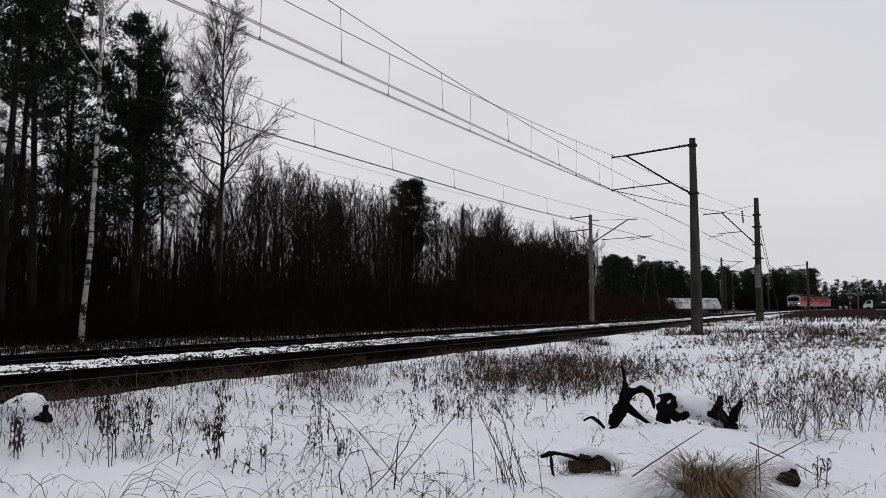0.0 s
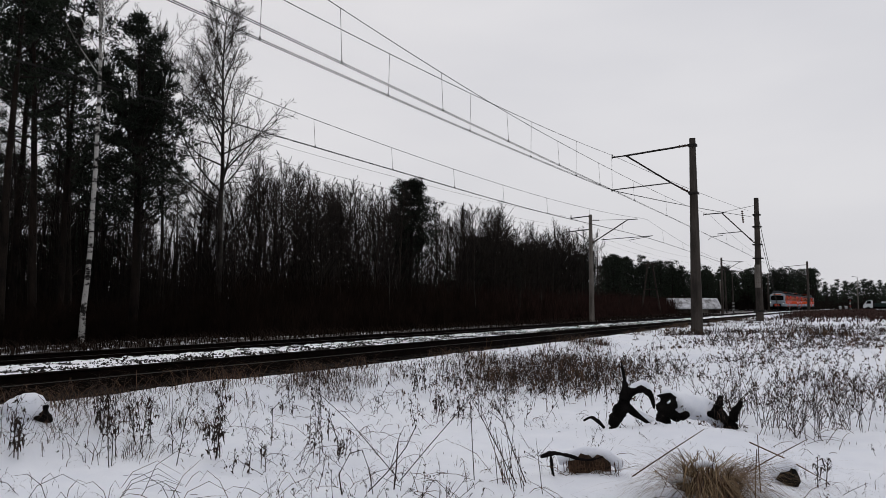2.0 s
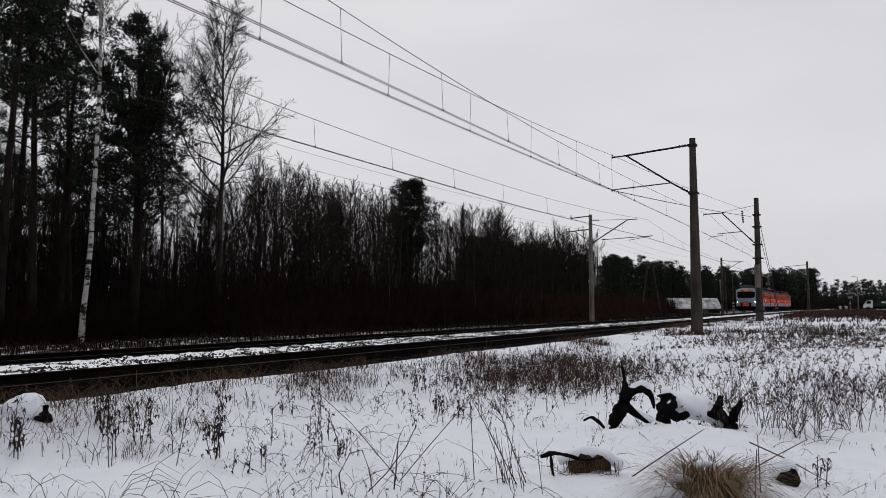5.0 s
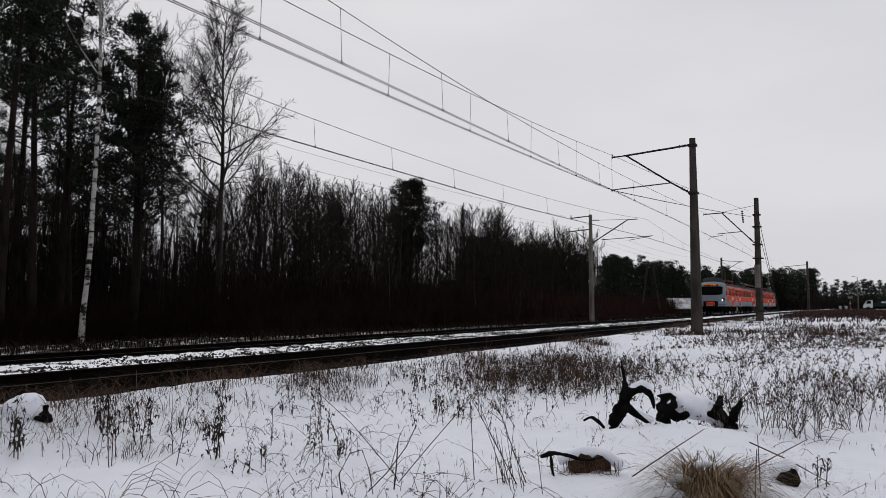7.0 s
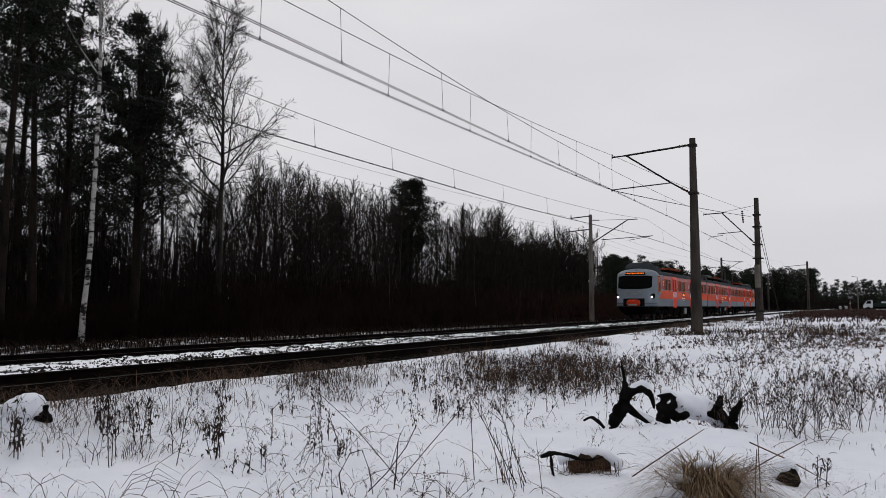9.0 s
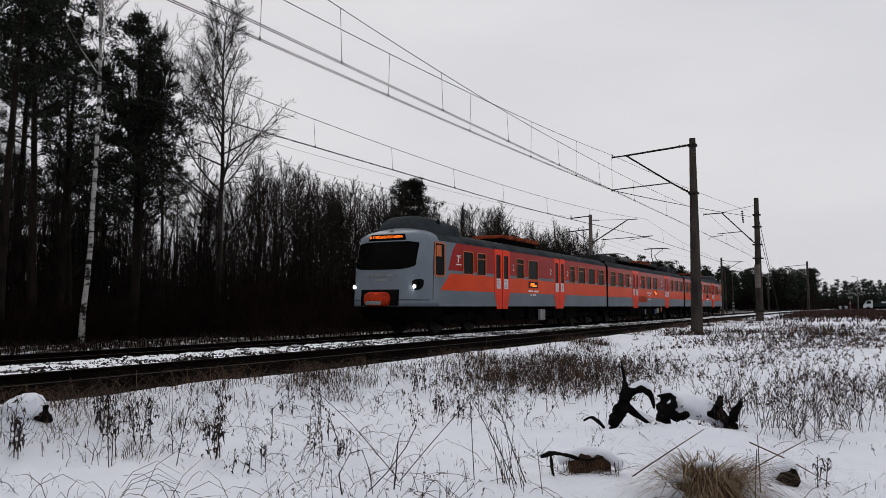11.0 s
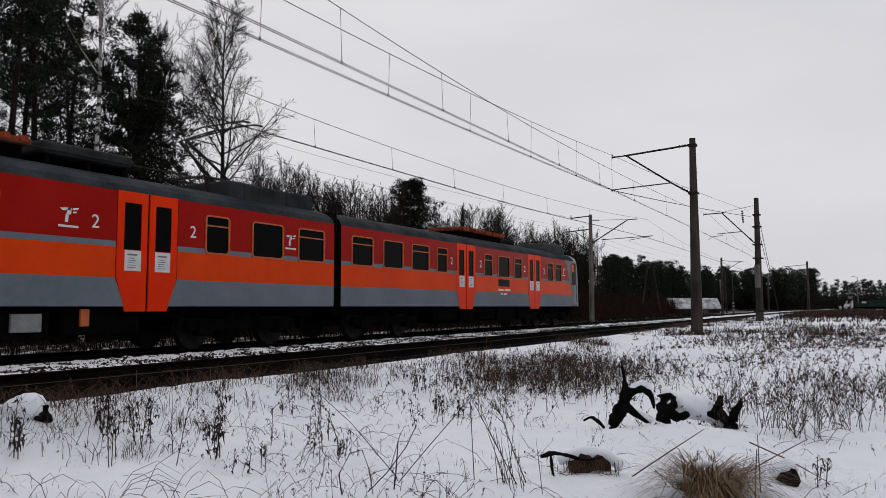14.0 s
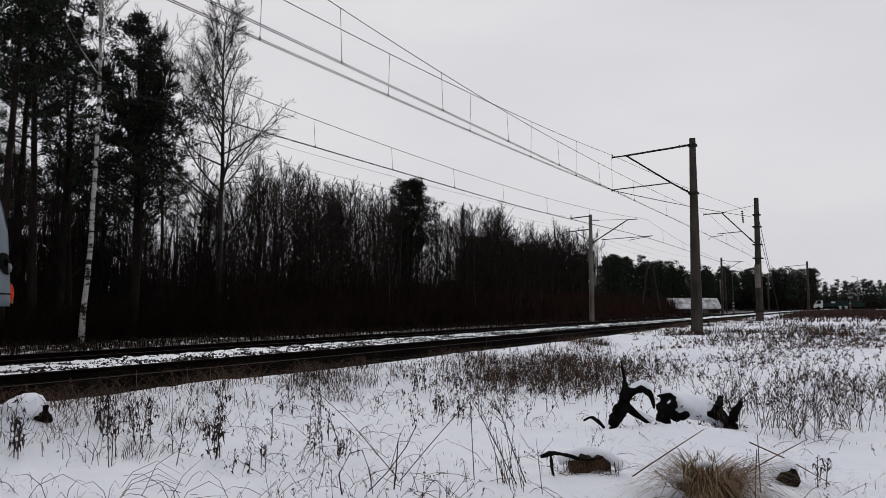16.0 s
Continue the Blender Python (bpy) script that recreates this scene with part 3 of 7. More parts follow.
def pine_tree(seed, height, r0, first=0.42, limbs=30, spread=0.2, pads=6, blades=90, size=0.5, blade=0.17, label="tall dark pine with an uneven crown", dead=10, shape="open", fork=0.0):
    """shape: open (an uneven tall crown), dome (rounded, widest in the middle); fork: the part of the height at which the trunk splits into a fan of stems."""
    rng = random.Random(seed)
    wood, green = Tubes(), Tubes()
    trunk = wander(rng, Vector((0, 0, -0.3)), UP, height * (fork or 1.0), 12, 0.025, 0.05)
    wood.tube(trunk, [r0 * (1 - (0.9 if not fork else 0.35) * (i / 12)) for i in range(13)], 8)
    stems = [(trunk, 0.0, fork or 1.0, r0)]
    if fork:
        for i in range(8):
            a = 2 * math.pi * (i + rng.uniform(-0.2, 0.2)) / 7
            d = UP if i == 7 else Vector((math.cos(a), math.sin(a), rng.uniform(1.7, 2.6))).normalized()
            far = 1.0 if i == 7 else rng.uniform(0.45, 0.66)
            st = wander(rng, trunk[12 - i % 3], d, height * (1 - fork) * far, 12, 0.05, 0.04)
            wood.tube(st, [r0 * 0.5 * (1 - 0.8 * q / 12) for q in range(13)], 6, caps=False)
            stems.append((st, fork, 1.0, r0 * 0.5))
    for i in range(limbs + dead):
        bare = i >= limbs
        u = (i + rng.random()) / limbs
        k = rng.uniform(0.14, first) if bare else first + (0.99 - first) * u
        if fork and k > fork:
            stem, lo, hi, rs = rng.choice(stems[1:] + stems[-1:] * 5)
        else:
            stem, lo, hi, rs = stems[0]
        m = min(max((k - lo) / (hi - lo), 0.0), 0.999) * 12
        p = stem[int(m)].lerp(stem[int(m) + 1], m % 1)
        turn, tilt = i * 2.4 + rng.uniform(-0.5, 0.5), rng.uniform(0.85, 1.5)
        d = Vector((math.cos(turn) * math.sin(tilt), math.sin(turn) * math.sin(tilt), math.cos(tilt)))
        wide = 0.30 + 0.85 * (1 - u) if shape == "open" else 0.10 + 1.0 * math.sin(math.pi * (0.22 + 0.76 * u)) ** 0.9
        if bare:
            wide = 0.55
        elif fork and k > fork:
            wide *= 0.85
        ln = height * spread * wide * rng.uniform(0.6, 1.2)
        b = wander(rng, p, d, ln, 5, 0.16, 0.12)
        rb = max(rs * (0.26 if not bare else 0.12) * (1 - 0.6 * k), 0.012)
        wood.tube(b, [rb * (1 - 0.75 * q / 5) for q in range(6)], 4, caps=False)
        for _ in range(3 if bare else 0):
            e = wander(rng, b[rng.randint(1, 4)], around(rng, d, 0.7), ln * 0.4, 2, 0.2)
            wood.tube(e, [0.012, 0.009, 0.006], 3, caps=False)
        if bare:
            continue
        for q in range(pads):
            f = (0.30 + 0.75 * (q + rng.random()) / pads) * 5
            j = min(int(f), 4)
            base = b[j].lerp(b[j + 1], min(f - j, 1.2))
            c = base + around(rng, (b[j + 1] - b[j]).normalized(), rng.uniform(0.5, 1.2)) * ln * rng.uniform(0.06, 0.24) + UP * 0.08
            wood.tube([base, base.lerp(c, 0.6) - UP * 0.04, c], [0.016, 0.012, 0.008], 3, caps=False)
            needle_pad(green, rng, c, size * rng.uniform(0.6, 1.25), int(blades * rng.uniform(0.7, 1.2)), blade)
    root = empty("pine_tree", pose(0, -900, 0), label, "pine tree", "pine trees")
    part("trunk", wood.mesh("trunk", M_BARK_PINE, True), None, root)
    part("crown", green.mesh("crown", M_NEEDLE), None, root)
    return root


def put(ob, x, y, turn, size, lean=(0, 0), z=None):
    m = pose(x, y, field_z(x, y) if z is None else z, lean[0], lean[1], turn) @ Matrix.Scale(size, 4)
    return copy_thing(ob, m)


def build_trees():
    rng = random.Random(11)
    # the trees that stand out along the edge of the wood
    aspen = bare_tree(21, 17.8, 0.21, 0.38, 38, (10, 7, 2), 0.275, 0.09, (0.75, 1.35), M_BARK_ASPEN, "tall leafless grey-barked tree with a wide airy crown", crook=0.17, stout=0.42, fine=0.010,
                      way=((-1, 0.0), (6, 0.12), (10, 0.14), (15, 0.05), (19, 0.3)))
    aspen.matrix_world = pose(-29.6, 28.9, -0.6)
    # its leaning neighbour, with long arching limbs
    neighbour = bare_tree(23, 16.4, 0.13, 0.42, 20, (10, 7, 2), 0.30, 0.16, (0.7, 1.2), None, "leafless tree with long crooked arching limbs", crook=0.17)
    neighbour.matrix_world = pose(-32.0, 26.9, -0.6, 0, 3.5, 0)
    birch = bare_tree(22, 17.6, 0.118, 0.62, 18, (8, 6, 2), 0.12, 0.14, (0.35, 0.7), M_BIRCH, "slender leaning birch with white bark", slim=0.62,
                      way=((-1, -0.03), (0, 0.0), (3.2, 0.2), (6.4, 0.36), (10.6, 0.40), (14.1, 0.36), (19, 0.2)))
    birch.matrix_world = pose(-27.0, 19.2, -0.6)
    pines = [pine_tree(31 + i, 18.0, 0.20, f, n, w, 6, 54, 0.44, 0.17, dead=18) for i, (f, n, w) in enumerate(((0.42, 27, 0.16), (0.54, 22, 0.15), (0.36, 30, 0.17)))]
    far_pines = [pine_tree(41 + i, 12.0, 0.16, f, 24, 0.21, 4, 34, 0.70, 0.30, "dark pine of a dense far wood", 4) for i, f in enumerate((0.14, 0.22, 0.18))]
    great = pine_tree(53, 15.7, 0.22, 0.34, 80, 0.165, 6, 56, 0.40, 0.16, "broad dark pine whose trunk forks into a fan of stems", 8, "dome", 0.60)
    great.matrix_world = pose(-28.0, 22.4, -0.6, 0, 0, 25)
    lone = pine_tree(51, 11.3, 0.17, 0.44, 70, 0.20, 7, 62, 0.36, 0.14, "bushy dark green pine standing above leafless trees", 6, "dome")
    lone.matrix_world = pose(-30.0, 49.0, -0.6)
    bares = [bare_tree(61 + i, 10.5, 0.115, f, n - 8, (6, 4), sp, 0.12, (0.5, 1.1), crook=0.22, crown=c, fine=0.013, stout=0.56) for i, (f, n, sp, c) in enumerate(((0.24, 30, 0.26, "broom"), (0.30, 28, 0.25, "egg"), (0.20, 32, 0.22, "broom"), (0.28, 30, 0.28, "broom"), (0.34, 26, 0.25, "broom")))]
    thin = [bare_tree(71 + i, 14.0, 0.10, 0.24, 22, (6, 4), 0.17, 0.10, (0.6, 1.3), label="slim dark bare tree inside the wood", crook=0.18) for i in range(3)]

    # pines at the near end of the wood, by hand along its edge
    for x, y, h, k in ((-30.6, 24.6, 0.74, 0), (-28.2, 16.6, 1.0, 1), (-29.2, 18.6, 0.98, 0), (-30.5, 20.6, 0.95, 1), (-32.5, 17.2, 1.08, 1), (-34.5, 20.9, 1.02, 1), (-28.0, 14.0, 1.0, 1), (-37.0, 18.5, 1.1, 0), (-37.0, 22.5, 1.0, 1), (-33.0, 22.6, 0.9, 2), (-30.0, 10.0, 1.0, 1), (-29.0, 12.6, 0.9, 2)):
        put(pines[k], x, y, rng.uniform(0, 360), h)
    # lower pines filling the wood behind them
    for _ in range(20):
        put(rng.choice(far_pines), rng.uniform(-54, -35), rng.uniform(14, 33), rng.uniform(0, 360), rng.uniform(0.75, 1.1))
    # young conifers below the bare crowns
    for x, y, k in ((-32, 47.4, 0.52), (-31.5, 51.0, 0.56), (-33, 54.5, 0.50), (-31.5, 44.5, 0.36), (-33, 60, 0.5), (-32.5, 65, 0.52), (-33, 71, 0.5), (-32.6, 77, 0.55), (-33.5, 84, 0.55), (-33, 90, 0.6), (-33.5, 39.5, 0.40)):
        put(rng.choice(far_pines), x, y, rng.uniform(0, 360), k)
    # slim trunks between and behind
    for _ in range(165):
        x, y = -27.5 - 32 * rng.random(), rng.uniform(5, 46)
        if -31 < x and 26 < y < 31:
            continue
        if y > 28:
            x -= 4
        put(rng.choice(thin), x, y, rng.uniform(0, 360), (0.95 if y < 28 else 0.66) * rng.uniform(0.8, 1.2), (rng.gauss(0, 1.5), rng.gauss(0, 1.5)))
    # leafless wood edge
    for y0, y1, n, h0, h1 in ((29.5, 50, 60, 0.72, 1.05), (50, 92, 104, 0.78, 1.06)):
        for i in range(n):
            y = y0 + (y1 - y0) * (i + rng.random()) / n
            x = -28.5 - 9.0 * rng.random() ** 1.3 - (1.5 if abs(y - 49) < 2 else 0)
            put(rng.choice(bares), x, y, rng.uniform(0, 360), rng.uniform(h0, h1) * (1 + (-x - 28.5) * 0.012), (rng.gauss(0, 2), rng.gauss(0, 2)))
    # dense pine wood farther along, closing the view across the line
    for i in range(140):
        y = 92 + 190 * ((i + rng.random()) / 140) ** 1.25
        x = -39 - 14 * rng.random() + 0.02 * (y - 92)
        put(rng.choice(far_pines), x, y, rng.uniform(0, 360), rng.uniform(0.74, 0.95) + 0.0013 * (y - 92))
    for i in range(60):
        x = -46 + 31 * (i + rng.random()) / 60
        put(rng.choice(far_pines), x + 1, 285 + rng.uniform(-14, 40), rng.uniform(0, 360), rng.uniform(1.0, 1.3))
    for i in range(130):
        x = -18 + 125 * (i + rng.random()) / 130
        put(rng.choice(far_pines), x, 470 + rng.uniform(-20, 60) - 0.3 * max(0, x - 20), rng.uniform(0, 360), rng.uniform(0.9, 1.35))
    for src in pines + far_pines + bares + thin:
        put(src, rng.uniform(-64, -50), rng.uniform(10, 60), 0, 0.9)
        for o in (*src.children_recursive, src):
            bpy.data.objects.remove(o)

    # brushwood along the wood's edge, shaded by colour near the pines, and dark filler blades inside the wood
    t, dark = Tubes(), Tubes()
    for _ in range(5800):
        k = rng.random()
        y = 8 + 190 * k ** 1.5
        x = -21.5 - (9 if y > 26 else 3.5) * rng.random() - (6 if y < 26 else 0)
        if y > 95:
            x = -31 - 8 * rng.random()
        h = rng.uniform(0.8, 2.2) if x > -25 else rng.uniform(1.4, 3.8)
        if y < 26:
            h *= 0.6
        # nearer than this y the brush takes the darker colour, as shade
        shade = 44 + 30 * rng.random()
        z = field_z(x, y)
        for _ in range(7):
            d = Vector((rng.gauss(0, 0.22), rng.gauss(0, 0.22), 1)).normalized()
            p = wander(rng, Vector((x + rng.gauss(0, 0.25), y + rng.gauss(0, 0.25), z - 0.1)), d, h * rng.uniform(0.6, 1.1), 3, 0.12)
            w = 0.012 + 0.00016 * y
            s = Vector((0.85, 0.52, 0))
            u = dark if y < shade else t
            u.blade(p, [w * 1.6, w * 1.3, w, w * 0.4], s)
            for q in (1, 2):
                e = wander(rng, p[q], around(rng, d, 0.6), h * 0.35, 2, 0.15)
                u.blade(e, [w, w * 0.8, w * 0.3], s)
    tagged(new("dark_undergrowth", dark.mesh("dark_undergrowth", M_VERGE)), "undergrowth in a near-black colour that holds the shade below the pines", "undergrowth", kind="stuff")
    tagged(new("brushwood", t.mesh("brushwood", M_BRUSH)), "reddish-brown leafless brushwood along the wood's edge", "brushwood", kind="stuff")
    # young growth with fine side twigs between the trees of the edge
    t = Tubes()
    for _ in range(1100):
        y = 24 + 72 * rng.random() ** 1.1
        x = -28.0 - 9.0 * rng.random()
        h = rng.uniform(2.6, 5.4) * (0.9 if y > 50 else 1.0)
        p = wander(rng, Vector((x, y, -0.8)), Vector((rng.gauss(0, 0.07), rng.gauss(0, 0.07), 1)), h, 4, 0.07, 0.03)
        t.blade(p, [0.06, 0.05, 0.038, 0.025, 0.01], Vector((0.85, 0.52, 0)))
        for _ in range(16):
            k = rng.uniform(0.8, 3.9)
            q = p[int(k)].lerp(p[int(k) + 1], k % 1)
            e = wander(rng, q, around(rng, UP, rng.uniform(0.4, 0.9)), h * rng.uniform(0.08, 0.2), 2, 0.15, 0.1)
            t.blade(e, [0.022, 0.016, 0.008], Vector((0.85, 0.52, 0)))
    tagged(new("young_growth", t.mesh("young_growth", M_BARK)), "thin leafless saplings crowding between the trees", "saplings", kind="stuff")
    # upright dark blades close the wood's depth and stand in for its shade
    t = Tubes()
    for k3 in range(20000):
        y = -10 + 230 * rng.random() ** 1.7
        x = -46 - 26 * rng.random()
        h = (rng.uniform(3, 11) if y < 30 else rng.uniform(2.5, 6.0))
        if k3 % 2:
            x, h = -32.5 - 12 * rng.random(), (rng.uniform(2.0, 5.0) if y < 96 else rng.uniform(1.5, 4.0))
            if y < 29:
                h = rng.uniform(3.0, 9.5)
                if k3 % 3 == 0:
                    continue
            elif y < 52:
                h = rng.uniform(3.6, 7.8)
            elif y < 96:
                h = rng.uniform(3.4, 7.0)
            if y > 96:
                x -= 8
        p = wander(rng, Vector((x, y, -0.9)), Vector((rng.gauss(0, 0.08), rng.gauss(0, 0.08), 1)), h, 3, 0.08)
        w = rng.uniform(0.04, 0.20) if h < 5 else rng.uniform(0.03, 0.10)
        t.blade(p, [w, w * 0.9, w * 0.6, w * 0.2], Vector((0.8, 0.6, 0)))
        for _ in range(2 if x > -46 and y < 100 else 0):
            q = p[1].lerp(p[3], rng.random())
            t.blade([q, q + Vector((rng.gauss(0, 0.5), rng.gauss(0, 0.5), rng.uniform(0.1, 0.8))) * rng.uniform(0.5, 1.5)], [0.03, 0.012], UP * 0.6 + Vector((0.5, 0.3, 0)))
    # understorey of the far woods beyond the bend, as broad dark blades that close the gaps
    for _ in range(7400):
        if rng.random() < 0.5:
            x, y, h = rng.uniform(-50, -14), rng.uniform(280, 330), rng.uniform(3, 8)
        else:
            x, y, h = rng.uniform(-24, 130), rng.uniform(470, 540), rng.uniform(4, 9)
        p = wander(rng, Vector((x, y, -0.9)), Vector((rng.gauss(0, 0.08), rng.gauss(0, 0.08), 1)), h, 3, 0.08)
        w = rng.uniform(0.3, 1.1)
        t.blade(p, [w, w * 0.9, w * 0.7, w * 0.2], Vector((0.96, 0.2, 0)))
    tagged(new("thicket", t.mesh("thicket", M_BARK_PINE)), "dark blades standing for trunks, saplings and shade deep in the wood", "far wood", kind="stuff")


build_trees()


# ---- the electric train: three cars ----
M_RED = mat("dark_red_paint", (0.27, 0.0042, 0.0020), (0.32, 0.0056, 0.0026), 0.24, 1.2, 0.03, fine=8, spec=0.055)
M_ORANGE = mat("orange_paint", (0.62, 0.043, 0.0015), (0.71, 0.055, 0.002), 0.24, 1.2, 0.03, fine=8, spec=0.055)
M_DOOR = mat("red_orange_door_paint", (0.66, 0.026, 0.0015), (0.76, 0.034, 0.002), 0.24, 1.2, 0.03, fine=8, spec=0.055)
M_GREY = mat("grey_paint", (0.115, 0.140, 0.165), (0.155, 0.180, 0.208), 0.5, 0.9, 0.03, fine=7)
M_MASK = mat("pale_grey_front_paint", (0.150, 0.178, 0.210), (0.190, 0.220, 0.252), 0.4, 1.0, 0.02, fine=7)
M_ROOF = mat("grey_roof_paint", (0.018, 0.022, 0.025), (0.046, 0.052, 0.057), 0.8, 1.3, 0.15, fine=12, spec=0.03)
M_ROOFBOX = mat("dark_grey_roof_box", (0.012, 0.013, 0.014), (0.034, 0.036, 0.038), 0.8, 1.5, 0.15)
M_GLASS = mat("dark_tinted_glass", (0.001, 0.001, 0.0012), (0.002, 0.002, 0.0022), 0.22, 1.0, 0.0, spec=0.03)
M_FRAME = mat("orange_window_frame", (0.42, 0.10, 0.03), (0.55, 0.15, 0.05), 0.5, 5.0, 0.0)
M_BLACK = mat("dull_black", (0.0015, 0.0015, 0.0015), (0.005, 0.0045, 0.004), 0.95, 4.0, 0.3, spec=0.02)
M_RUBBER = mat("black_rubber", (0.003, 0.003, 0.003), (0.008, 0.008, 0.008), 0.9, 6.0, 0.2, spec=0.05)
M_WHEEL = mat("dull_wheel_steel", (0.006, 0.005, 0.005), (0.02, 0.018, 0.016), 0.7, 5.0, 0.1, metal=0.2)
M_BOX = mat("light_equipment_box", (0.17, 0.175, 0.175), (0.27, 0.275, 0.275), 0.6, 4.0, 0.1)
M_RESISTOR = mat("rust_orange_resistor_cover", (0.07, 0.014, 0.006), (0.30, 0.055, 0.018), 0.8, 2.5, 0.3)
M_PAPER = mat("white_notice", (0.56, 0.56, 0.56), (0.70, 0.70, 0.70), 0.8, 5.0, 0.0)
M_WHITE = mat("white_lettering", (0.62, 0.60, 0.58), (0.74, 0.72, 0.70), 0.6, 5.0, 0.0)
M_INK = mat("grey_print", (0.12, 0.12, 0.12), (0.2, 0.2, 0.2), 0.8, 5.0, 0.0)
M_LED = mat("lit_orange_display", (0.9, 0.25, 0.02), (1.0, 0.3, 0.03), 0.5, 5.0, 0.0, emit=(1.0, 0.16, 0.012), power=1.8)
M_LAMP = mat("lit_headlamp", (0.9, 0.9, 0.88), (1.0, 1.0, 1.0), 0.2, 5.0, 0.0, emit=(1.0, 0.95, 0.9), power=40.0)
M_LENS = mat("clear_lens", (0.16, 0.165, 0.17), (0.30, 0.31, 0.32), 0.15, 5.0, 0.0)
M_COVER = mat("dirty_red_orange_cover", (0.16, 0.010, 0.004), (0.72, 0.055, 0.010), 0.6, 3.5, 0.2, fine=14)
M_BOXGREY = mat("weathered_grey_panel", (0.075, 0.08, 0.075), (0.15, 0.158, 0.15), 0.7, 1.6, 0.1)
M_GRILLE = mat("rusted_orange_grille", (0.22, 0.026, 0.005), (0.40, 0.050, 0.009), 0.7, 3.0, 0.3)

HALF = 1.44
PROFILE = [(1.44, 0.95), (1.44, 3.10), (1.425, 3.20), (1.36, 3.32), (1.20, 3.44), (0.95, 3.54), (0.60, 3.62), (0.25, 3.66)]
WIN_Z = (2.11, 2.93)
DOOR_LEAF = 0.74


def half_width(z):
    for (a, u), (b, v) in zip(PROFILE, PROFILE[1:]):
        if z <= v:
            return a + (b - a) * (z - u) / (v - u) if v > u else b
    return PROFILE[-1][0]


def side_quads(bm, z0, z1, edges, slot, skip=()):
    """Panels of one paint band on both sides; edges: list of ((y at z0, y at z1) left, right)."""
    cut = []
    for (l0, l1), (r0, r1) in edges:
        inner = [b for b in skip if max(l0, l1) + 0.001 < b < min(r0, r1) - 0.001]
        stops = [(l0, l1)] + [(b, b) for b in inner] + [(r0, r1)]
        cut += list(zip(stops, stops[1:]))
    for (l0, l1), (r0, r1) in cut:
        for s in (-1, 1):
            vs = [bm.verts.new((s * half_width(z), y, z)) for y, z in ((l0, z0), (r0, z0), (r1, z1), (l1, z1))]
            f = bm.faces.new(vs)
            f.material_index = slot


def spans(start, end, holes):
    """The intervals of start..end that the holes leave; a hole is (y0, y1) or ((y at z0, y at z1), (...))."""
    out, a = [], start
    for h in sorted(holes, key=lambda q: q[0] if isinstance(q[0], (int, float)) else q[0][0]):
        l, r = [(q, q) if isinstance(q, (int, float)) else q for q in h]
        out.append((a, l))
        a = r
    return out + [(a, end)]


def both(y):
    return (y, y)


